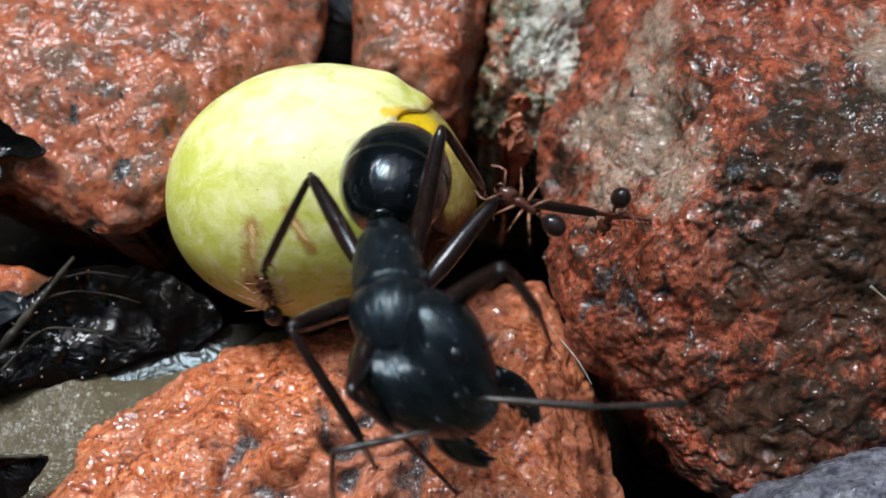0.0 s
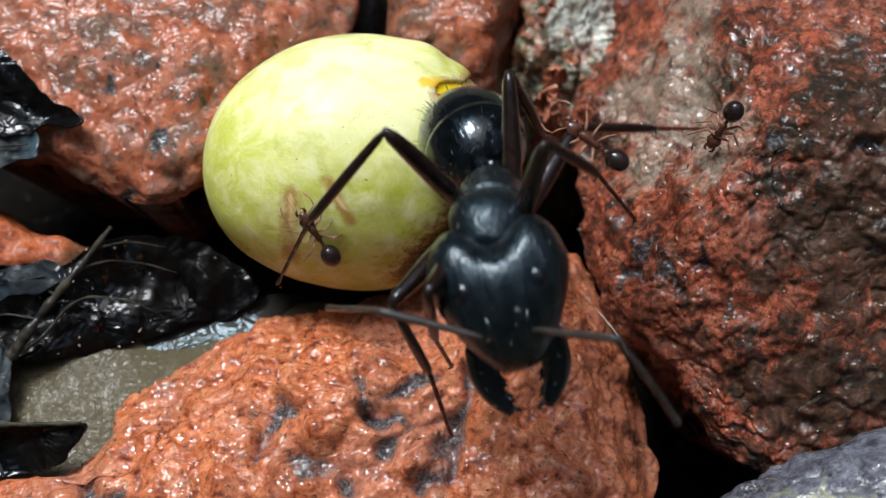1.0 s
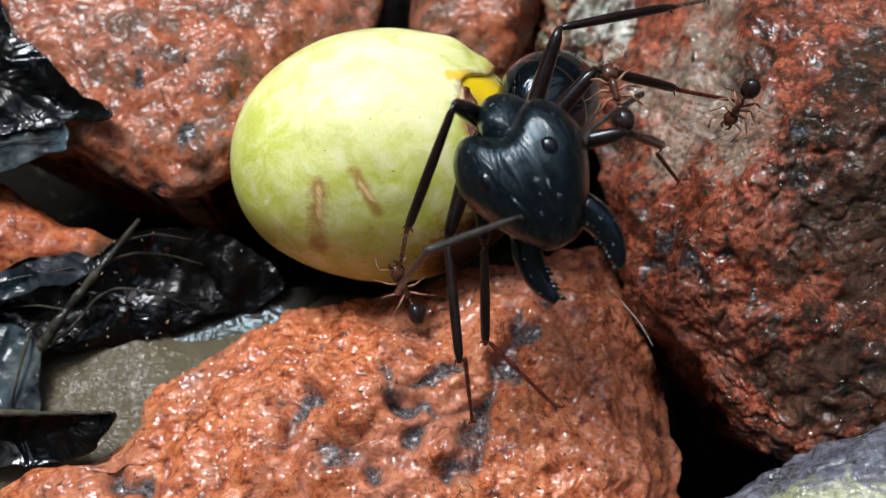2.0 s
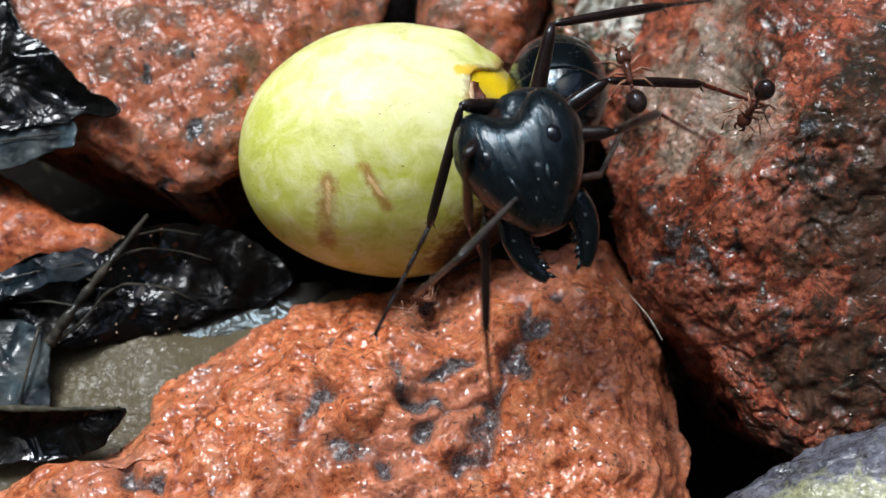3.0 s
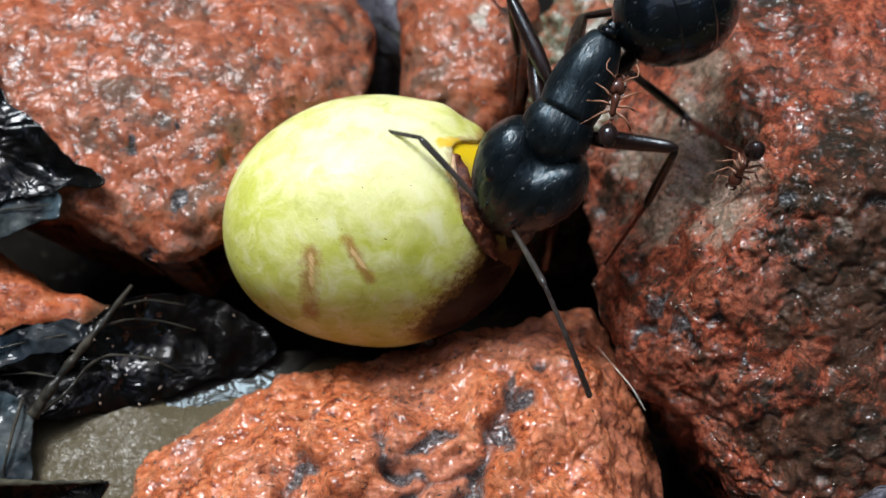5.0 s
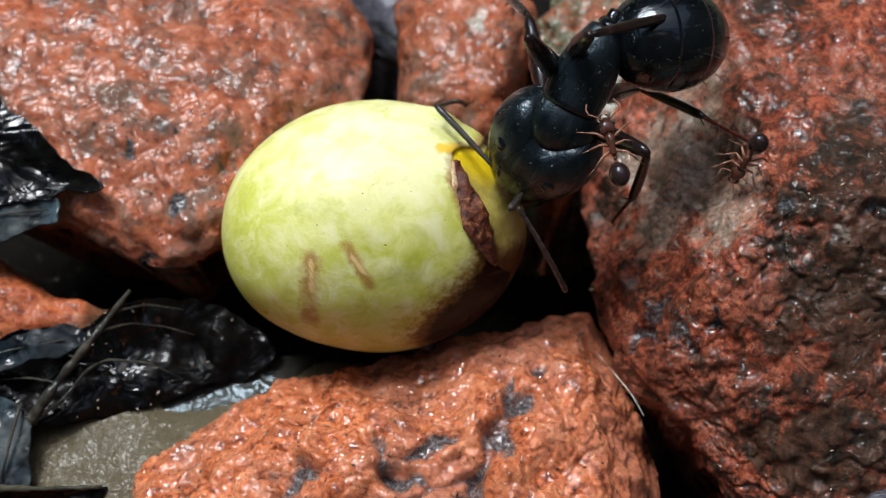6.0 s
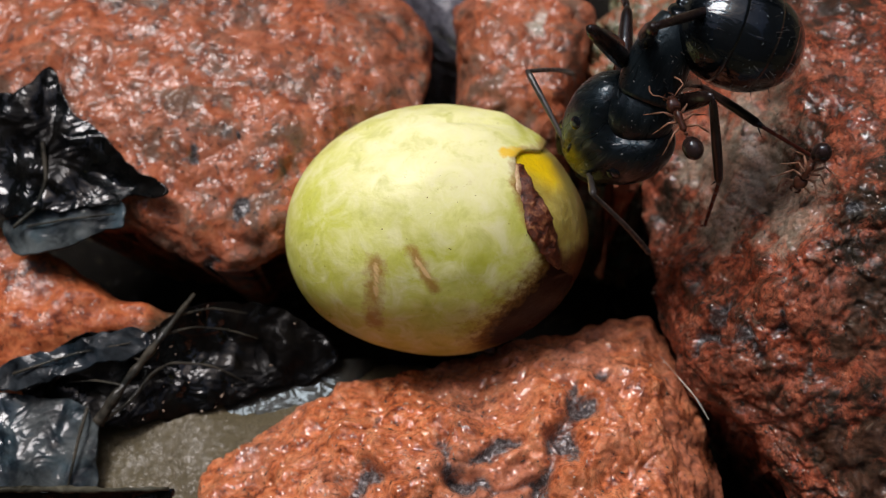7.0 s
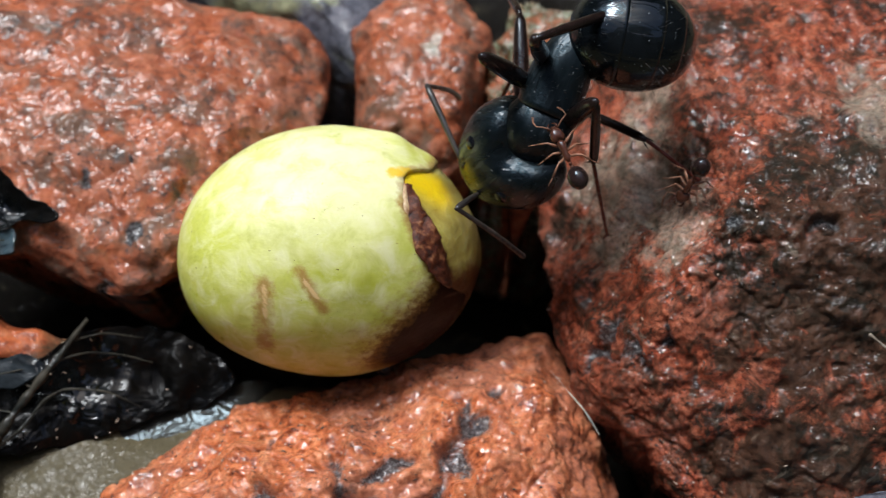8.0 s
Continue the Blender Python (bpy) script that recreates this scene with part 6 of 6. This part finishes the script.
        (3.8, (8.29, 4.20, 9.74), (8.87, 8.83, 10.32), (8.87, 12.65, 11.50)),
        (4, (10.19, 4.56, 9.18), (10.76, 9.19, 9.77), (10.76, 13.01, 10.96)),
        (4.2, (9.97, 5.15, 8.68), (10.54, 9.78, 9.31), (10.53, 13.59, 10.53)),
        (4.4, (9.79, 4.97, 7.92), (10.36, 9.59, 8.55), (10.35, 13.40, 9.77)),
        (4.5, (9.97, 4.01, 9.11), (10.54, 8.64, 9.74), (10.54, 12.45, 10.95)),
        (4.7, (9.20, 3.41, 10.01), (9.80, 8.03, 10.68), (9.82, 11.83, 11.92)),
        (4.8, (8.88, 2.95, 10.64), (9.48, 7.56, 11.32), (9.50, 11.36, 12.57)),
        (5, (11.07, 4.29, 11.55), (11.69, 8.88, 12.31), (11.72, 12.66, 13.64)),
        (5.2, (10.59, 5.19, 10.81), (11.21, 9.78, 11.60), (11.24, 13.55, 12.95)),
        (6.3, (11.65, 3.42, 10.86), (12.29, 8.02, 11.61), (12.32, 11.80, 12.91)),
        (6.5, (12.10, 3.03, 11.13), (12.73, 7.63, 11.88), (12.76, 11.41, 13.19)),
        (6.7, (12.39, 4.14, 11.27), (13.00, 8.75, 11.97), (13.03, 12.54, 13.25)),
        (7, (12.14, 4.07, 11.06), (12.72, 8.68, 11.81), (12.74, 12.46, 13.13)),
        (7.5, (12.64, 4.59, 11.27), (13.27, 9.18, 12.09), (13.31, 12.93, 13.47)),
        (8, (12.42, 4.93, 11.72), (13.15, 9.50, 12.55), (13.26, 13.25, 13.93)),
        ], "left_mid": [
        (0, (6.14, -5.34, 12.47), (9.55, -4.71, 10.47), (11.71, -3.71, 8.33)),
        (0.1, (6.61, -4.82, 11.96), (9.94, -3.91, 9.95), (12.42, -2.93, 8.18)),
        (0.2, (7.04, -4.58, 11.89), (10.26, -3.36, 9.85), (12.92, -2.32, 8.40)),
        (0.3, (7.48, -4.38, 11.89), (10.57, -2.87, 9.85), (13.31, -1.72, 8.66)),
        (0.4, (7.42, -3.87, 12.40), (10.55, -2.47, 10.33), (13.12, -1.47, 8.71)),
        (0.5, (7.51, -2.61, 11.84), (10.74, -1.40, 9.82), (13.77, -1.36, 8.82)),
        (0.6, (7.81, -2.62, 11.51), (11.14, -1.21, 9.81), (14.24, -0.75, 9.15)),
        (0.8, (7.34, -2.37, 11.78), (10.77, -1.43, 9.96), (13.83, -0.95, 9.14)),
        (1, (7.41, -3.66, 12.15), (10.45, -2.25, 9.98), (13.18, -1.31, 8.59)),
        (1.1, (6.97, -5.00, 13.70), (10.08, -3.38, 11.78), (12.36, -2.15, 9.91)),
        (1.2, (6.63, -4.85, 13.55), (10.05, -3.45, 12.02), (12.30, -2.23, 10.10)),
        (1.3, (6.84, -4.16, 13.23), (10.21, -2.94, 11.44), (12.47, -1.77, 9.50)),
        (1.5, (6.89, -3.29, 12.75), (10.38, -2.42, 10.99), (12.62, -1.30, 9.00)),
        (1.7, (6.98, -2.94, 12.69), (10.21, -1.82, 10.62), (12.79, -0.96, 8.92)),
        (2.8, (7.20, -1.99, 12.78), (10.39, -1.19, 10.50), (13.10, -0.59, 8.90)),
        (3, (7.46, -2.31, 12.16), (10.94, -1.35, 10.44), (13.64, -1.14, 8.74)),
        (3.2, (7.87, -1.58, 9.63), (11.48, -0.64, 8.18), (12.41, -2.12, 10.87)),
        (3.3, (7.81, -1.86, 10.17), (11.29, -0.89, 8.44), (12.28, -2.48, 11.03)),
        (3.5, (7.90, -1.58, 10.07), (11.16, -0.68, 7.93), (12.33, -2.46, 10.32)),
        (3.6, (8.56, -0.32, 9.57), (11.82, 0.50, 7.40), (12.72, -1.60, 9.65)),
        (3.8, (9.87, 1.97, 9.05), (11.22, -0.87, 11.52), (13.44, -0.68, 9.23)),
        (4, (10.23, 1.52, 11.29), (12.66, 2.00, 8.15), (12.83, -0.72, 9.83)),
        (4.2, (10.91, 2.28, 10.36), (13.40, 1.72, 7.28), (13.02, -0.53, 9.52)),
        (4.4, (9.94, 1.62, 10.53), (13.00, 1.96, 7.98), (13.03, -0.71, 9.74)),
        (4.5, (9.81, 1.05, 11.29), (12.47, 1.88, 8.42), (13.00, -0.88, 9.95)),
        (4.7, (10.01, 0.56, 11.22), (12.51, 1.43, 8.22), (12.83, -1.00, 10.29)),
        (4.8, (9.87, 0.81, 10.41), (12.89, 1.23, 7.82), (12.82, -0.89, 10.21)),
        (5, (9.25, 3.10, 9.46), (11.37, -0.08, 10.63), (13.93, -0.47, 8.75)),
        (5.2, (10.15, 3.33, 8.95), (11.67, 0.14, 10.83), (14.28, -0.35, 9.05)),
        (6.3, (9.78, 2.90, 9.03), (11.64, -0.18, 10.78), (14.08, -0.07, 8.73)),
        (6.5, (9.32, 2.95, 8.80), (11.52, -0.02, 10.34), (14.11, -0.40, 8.50)),
        (6.7, (9.63, 3.52, 8.36), (11.64, 0.45, 9.95), (14.40, -0.64, 8.74)),
        (7, (9.90, 3.52, 8.80), (11.54, 0.29, 10.51), (14.27, -0.52, 9.06)),
        (7.5, (10.15, 3.83, 8.61), (11.94, 0.68, 10.30), (14.33, -1.17, 9.25)),
        (8, (9.31, 3.73, 8.47), (11.77, 0.92, 9.90), (14.28, -0.62, 8.66)),
        ], "left_front": [
        (0, (6.17, -9.15, 15.14), (7.33, -8.90, 11.53), (7.98, -8.40, 8.44)),
        (0.1, (5.89, -6.87, 14.66), (7.39, -6.77, 11.17), (8.04, -6.75, 8.04)),
        (0.2, (5.86, -7.51, 16.20), (7.50, -6.96, 12.81), (8.44, -6.48, 9.79)),
        (0.3, (5.97, -7.07, 16.00), (7.81, -6.22, 12.79), (9.06, -5.37, 9.96)),
        (0.4, (6.04, -6.62, 16.33), (8.12, -5.92, 13.24), (9.85, -5.34, 10.61)),
        (0.5, (6.06, -6.47, 17.11), (8.35, -5.90, 14.13), (10.50, -5.64, 11.77)),
        (0.6, (6.06, -6.41, 16.72), (8.29, -5.79, 13.70), (10.33, -5.56, 11.24)),
        (0.8, (6.04, -6.48, 16.22), (8.12, -5.73, 13.13), (9.90, -5.59, 10.48)),
        (1, (6.02, -6.57, 15.74), (7.93, -5.70, 12.58), (9.46, -5.66, 9.77)),
        (1.1, (6.52, -5.74, 14.31), (8.42, -4.81, 11.15), (9.87, -4.62, 8.31)),
        (1.2, (6.53, -5.89, 14.00), (8.70, -4.78, 11.09), (10.03, -4.37, 8.20)),
        (1.3, (6.90, -5.51, 13.49), (9.07, -4.45, 10.56), (10.29, -3.84, 7.66)),
        (1.5, (7.27, -5.10, 12.83), (9.72, -4.15, 10.08), (10.75, -3.28, 7.18)),
        (1.7, (7.45, -4.89, 12.69), (9.75, -3.90, 9.84), (10.88, -3.14, 6.94)),
        (2.8, (7.55, -5.44, 13.77), (9.16, -3.13, 11.21), (11.03, -2.44, 8.70)),
        (3, (7.68, -4.25, 11.93), (9.50, -1.89, 9.57), (11.63, -1.51, 7.21)),
        (3.2, (7.35, -5.29, 12.46), (8.19, -3.77, 9.08), (8.62, -4.06, 5.92)),
        (3.3, (7.46, -4.20, 10.16), (7.92, -3.29, 6.50), (7.45, -4.50, 3.57)),
        (3.5, (7.47, -4.59, 10.39), (7.88, -3.71, 6.72), (7.42, -4.91, 3.79)),
        (3.6, (7.46, -5.16, 12.65), (7.83, -3.73, 9.15), (7.52, -4.44, 6.04)),
        (3.8, (8.32, -2.98, 12.04), (8.55, -0.68, 9.03), (8.42, -0.86, 5.83)),
        (4, (9.17, 0.42, 10.14), (9.55, 3.46, 7.88), (9.60, 3.75, 4.70)),
        (4.2, (9.20, 0.24, 11.51), (9.41, 2.52, 8.48), (9.49, 2.67, 5.28)),
        (4.4, (8.78, 1.49, 10.88), (9.59, 2.88, 7.44), (9.62, 2.47, 4.26)),
        (4.5, (8.44, 1.49, 11.35), (9.49, 2.36, 7.80), (9.54, 1.90, 4.64)),
        (4.7, (8.45, -1.24, 12.85), (9.01, -1.52, 9.10), (9.37, -2.21, 5.99)),
        (4.8, (8.14, -2.63, 13.56), (8.77, -3.39, 9.89), (9.23, -4.31, 6.85)),
        (5, (10.07, -1.69, 11.56), (9.87, -1.72, 7.76), (8.62, -2.55, 4.94)),
        (5.2, (9.55, -1.79, 11.78), (8.86, -2.11, 8.06), (8.78, -1.55, 4.91)),
        (6.3, (9.01, -2.37, 12.90), (9.41, -1.90, 9.15), (9.26, -1.03, 6.08)),
        (6.5, (8.88, -1.93, 13.71), (9.85, -2.30, 10.06), (10.08, -2.04, 6.88)),
        (6.7, (9.02, -1.30, 13.47), (9.90, -1.92, 9.82), (10.07, -1.67, 6.64)),
        (7, (9.10, -0.89, 13.82), (9.82, -1.85, 10.22), (9.91, -1.58, 7.03)),
        (7.5, (9.20, -0.26, 13.74), (9.54, -1.97, 10.37), (9.48, -1.57, 7.19)),
        (8, (9.28, -0.61, 14.12), (9.65, -0.38, 10.34), (10.38, -1.66, 7.50)),
        ]}, {-1: [
        (0, (1.44, -13.02, 11.45), (1.07, -13.10, 7.27)),
        (0.1, (1.58, -13.16, 12.52), (1.02, -12.81, 8.37)),
        (0.2, (1.90, -13.35, 13.79), (1.00, -12.65, 9.75)),
        (0.3, (2.07, -12.39, 12.09), (0.76, -11.43, 8.22)),
        (0.4, (3.06, -11.86, 13.37), (2.33, -11.31, 9.28)),
        (0.5, (4.00, -11.49, 14.89), (3.83, -11.36, 10.70)),
        (0.6, (2.58, -11.56, 13.85), (1.54, -10.75, 9.86)),
        (0.8, (1.93, -10.32, 14.37), (0.93, -8.97, 10.53)),
        (1, (1.30, -10.57, 13.34), (-0.33, -8.85, 9.88)),
        (1.1, (2.01, -9.73, 11.63), (0.68, -8.99, 7.71)),
        (1.2, (2.98, -11.96, 16.12), (1.97, -11.98, 12.05)),
        (1.3, (3.86, -11.76, 15.62), (2.97, -12.84, 11.66)),
        (1.5, (2.11, -9.96, 13.98), (0.96, -9.33, 9.99)),
        (1.7, (2.10, -9.82, 13.74), (0.93, -9.19, 9.76)),
        (2.8, (1.74, -8.80, 13.91), (0.61, -7.98, 9.95)),
        (3, (2.27, -9.97, 13.72), (1.24, -8.90, 9.79)),
        (3.2, (1.40, -5.69, 7.70), (0.98, -2.79, 4.69)),
        (3.3, (-0.29, -6.21, 9.09), (-2.50, -4.23, 6.12)),
        (3.5, (-1.05, -5.97, 9.52), (-5.16, -6.67, 10.10)),
        (3.6, (0.94, -5.85, 9.48), (-3.20, -6.12, 10.11)),
        (3.8, (2.58, -3.34, 9.66), (-1.46, -3.87, 8.67)),
        (4, (3.15, -3.23, 12.18), (1.90, -2.17, 8.31)),
        (4.2, (2.59, 0.52, 8.49), (-1.15, 0.13, 6.62)),
        (4.4, (1.84, 0.90, 9.47), (-2.22, -0.20, 9.36)),
        (4.5, (-0.28, -2.33, 11.77), (-1.90, -1.15, 8.08)),
        (4.7, (0.47, -4.44, 10.77), (-0.55, -5.32, 6.79)),
        (4.8, (0.91, -3.50, 8.63), (-1.54, -3.47, 5.22)),
        (5, (2.77, -1.11, 9.62), (-0.31, 1.44, 8.32)),
        (5.2, (2.72, 0.05, 9.77), (0.04, 2.80, 8.08)),
        (6.3, (3.41, 0.85, 9.30), (3.82, 4.01, 6.55)),
        (6.5, (3.55, 0.57, 9.24), (3.73, 3.90, 6.68)),
        (6.7, (3.84, 1.58, 9.03), (4.31, 4.84, 6.43)),
        (7, (4.26, 1.75, 9.44), (5.15, 5.28, 7.34)),
        (7.5, (4.21, 2.44, 9.43), (4.09, 6.19, 7.55)),
        (8, (4.66, 1.71, 9.50), (5.08, 5.20, 7.20)),
        ], 1: [
        (0, (8.76, -12.20, 12.52), (11.80, -11.00, 9.87)),
        (0.1, (8.66, -11.10, 12.77), (11.64, -9.61, 10.21)),
        (0.2, (8.22, -10.58, 13.86), (11.23, -8.72, 11.61)),
        (0.3, (8.19, -8.79, 13.81), (11.19, -7.04, 11.45)),
        (0.4, (9.17, -7.84, 13.06), (12.30, -6.56, 10.57)),
        (0.5, (9.85, -7.82, 13.99), (12.97, -6.99, 11.31)),
        (0.6, (9.68, -8.77, 13.02), (12.93, -8.41, 10.38)),
        (0.8, (9.11, -8.05, 13.47), (11.21, -6.60, 10.14)),
        (1, (7.60, -12.38, 15.37), (9.72, -13.38, 11.88)),
        (1.1, (7.38, -9.61, 11.31), (9.59, -9.81, 7.74)),
        (1.2, (5.86, -11.33, 16.51), (7.69, -10.20, 12.90)),
        (1.3, (7.20, -6.84, 12.19), (10.35, -5.62, 9.69)),
        (1.5, (6.50, -4.58, 13.16), (7.43, -0.80, 11.59)),
        (1.7, (6.50, -4.37, 12.75), (8.00, -0.86, 11.00)),
        (2.8, (8.12, -5.26, 12.02), (10.66, -3.32, 9.30)),
        (3, (7.03, -5.15, 10.77), (8.29, -1.86, 8.49)),
        (3.2, (5.56, -10.55, 8.97), (5.86, -12.31, 5.17)),
        (3.3, (4.09, -9.78, 7.36), (4.78, -10.51, 3.28)),
        (3.5, (2.77, -10.00, 10.30), (2.35, -9.19, 6.20)),
        (3.6, (4.38, -4.85, 6.26), (4.88, -3.97, 2.19)),
        (3.8, (7.35, 0.24, 9.33), (9.72, 1.16, 5.98)),
        (4, (7.56, -0.23, 12.41), (11.26, -0.06, 10.23)),
        (4.2, (7.12, 0.37, 12.20), (8.21, 1.61, 9.45)),
        (4.4, (5.71, -2.09, 10.27), (6.99, -1.81, 8.14)),
        (4.5, (4.91, -2.62, 9.41), (6.07, -3.63, 6.57)),
        (4.7, (5.07, -5.62, 12.05), (7.65, -7.70, 9.47)),
        (4.8, (4.80, -6.39, 10.96), (6.20, -6.17, 7.01)),
        (5, (6.12, -6.29, 9.68), (7.63, -8.69, 6.6)),
        (5.2, (6.18, -5.36, 8.95), (7.20, -6.05, 4.93)),
        (6.3, (5.15, -2.60, 10.28), (7.59, -4.24, 7.28)),
        (6.5, (5.19, -2.74, 10.07), (7.94, -3.96, 7.14)),
        (6.7, (5.39, -1.77, 9.15), (8.10, -3.07, 6.22)),
        (7, (5.48, -1.80, 10.03), (8.03, -2.91, 6.88)),
        (7.5, (5.50, -1.24, 9.73), (7.80, -1.97, 6.29)),
        (8, (5.27, -1.34, 9.63), (7.93, -2.34, 6.53)),
        ]})
    # the nipper rides on the leg joint: places of its head and abdomen
    walk(nipper, [(t, frame_of((Vector(h) * 0.6 + Vector(g) * 0.4), Vector(h) - Vector(g), UP_HINT)) for t, h, g in [
        (0, (6.47, -5.36, 12.67), (7.74, -6.18, 12.37)),
        (0.3, (7.37, -4.46, 12.09), (8.76, -5.21, 11.79)),
        (0.5, (7.30, -2.75, 12.04), (8.99, -3.52, 11.74)),
        (1, (7.20, -3.80, 12.35), (8.66, -4.86, 12.05)),
        (1.5, (7.15, -2.83, 12.95), (8.36, -3.81, 12.65)),
        (1.7, (7.39, -2.52, 12.89), (8.22, -4.15, 12.59)),
        (2.8, (7.73, -1.64, 12.98), (7.89, -3.63, 12.68)),
        (3, (7.82, -1.40, 12.36), (8.25, -3.42, 12.06)),
        (3.2, (8.15, -1.09, 9.83), (8.63, -2.97, 9.53)),
        (3.5, (7.64, -2.29, 10.27), (8.61, -3.78, 9.97)),
        (4, (7.96, -0.20, 11.49), (9.44, 1.01, 11.19)),
        (4.5, (9.25, 1.19, 11.49), (9.72, 0.58, 11.19)),
        (5, (8.47, 0.05, 12.61), (8.09, -1.48, 11.93)),
        (6.5, (7.86, -1.43, 12.60), (8.42, -2.91, 12.30)),
        (7, (8.04, -0.28, 12.60), (8.59, -1.78, 12.30)),
        (7.5, (7.99, -0.04, 12.60), (8.62, -1.69, 12.30)),
        (8, (8.12, -0.81, 12.60), (8.69, -2.21, 12.30)),
    ]])
    # the clinger bites the hind foot, then crawls off under the berry
    walk(clinger, [(t, frame_of((Vector(h) * 0.6 + Vector(g) * 0.4), Vector(h) - Vector(g), UP_HINT)) for t, h, g in [
        (0, (-1.71, -5.03, 6.78), (-1.39, -5.69, 4.65)),
        (0.2, (0.06, -5.36, 6.27), (0.04, -5.89, 4.65)),
        (0.3, (-0.69, -5.29, 6.45), (0.35, -5.45, 4.89)),
        (0.4, (-1.99, -5.13, 5.12), (-1.24, -6.02, 4.65)),
        (0.5, (-2.39, -5.07, 4.64), (-1.52, -6.04, 4.65)),
        (0.6, (2.10, -5.06, 6.36), (2.79, -4.85, 4.27)),
        (0.8, (-0.26, -4.39, 8.41), (0.96, -4.80, 7.67)),
        (1, (-1.34, -4.66, 7.82), (-0.76, -5.17, 6.87)),
        (1.2, (0.23, -5.47, 5.05), (0.93, -6.13, 4.65)),
        (1.3, (-0.36, -5.43, 4.82), (0.47, -6.41, 4.65)),
        (1.5, (1.05, -5.39, 4.64), (1.85, -5.82, 2.71)),
        (1.7, (0.77, -5.45, 5.11), (1.24, -6.40, 4.65)),
        (2.8, (0.92, -6.33, 4.65), (1.35, -5.81, 2.35)),
        (3, (1.02, -6.45, 4.65), (1.41, -5.93, 2.48)),
        (3.3, (2.60, -4.60, 3.60), (2.20, -5.60, 4.40)),
        (3.7, (2.60, -3.30, 1.00), (2.20, -4.00, 2.00)),
        (8, (2.60, -3.30, 1.00), (2.20, -4.00, 2.00)),
    ]])
    # the puller stands head down, tugging the toe: places of its abdomen
    tug = Vector((-0.22, -0.08, -0.96)).normalized()
    walk(puller, [(t, frame_of(Vector(rear) + tug * 1.28 * SMALL + (UP_HINT - Vector(rear)).normalized() * 1.1, tug, (0.5, 0.8, 0.0))) for t, rear in [
        (0, (10.54, -3.49, 9.40)),
        (0.1, (11.16, -2.92, 9.45)),
        (0.2, (11.75, -2.43, 9.65)),
        (0.3, (12.35, -1.94, 9.84)),
        (0.4, (12.73, -1.61, 9.80)),
        (0.5, (13.05, -1.43, 9.97)),
        (0.6, (13.32, -0.98, 10.25)),
        (0.8, (13.34, -1.09, 10.23)),
        (1, (13.12, -1.44, 9.75)),
        (1.1, (13.07, -1.41, 9.73)),
        (1.2, (13.03, -1.38, 9.72)),
        (1.3, (12.99, -1.35, 9.72)),
        (1.5, (12.89, -1.29, 9.72)),
        (1.7, (12.90, -1.08, 9.82)),
        (2.8, (12.96, -0.78, 9.87)),
        (3, (12.98, -1.34, 10.03)),
        (3.2, (13.10, -1.08, 10.11)),
        (3.3, (13.06, -1.25, 10.06)),
        (3.5, (13.03, -1.53, 9.84)),
        (3.6, (13.15, -1.39, 10.04)),
        (3.8, (13.43, -0.98, 10.27)),
        (4, (13.39, -0.68, 9.78)),
        (4.2, (13.41, -0.71, 9.82)),
        (4.4, (13.40, -0.80, 9.97)),
        (4.5, (13.37, -0.90, 10.12)),
        (4.7, (13.42, -0.63, 9.88)),
        (4.8, (13.40, -0.57, 9.84)),
        (5, (13.48, -0.76, 9.95)),
        (5.2, (13.64, -0.57, 10.34)),
        (6.3, (13.58, -0.39, 10.12)),
        (6.5, (13.45, -0.52, 9.92)),
        (6.7, (13.46, -0.50, 9.95)),
        (7, (13.43, -0.65, 10.23)),
        (7.5, (13.59, -0.74, 10.37)),
        (8, (13.54, -0.32, 9.87)),
    ]])


motions()
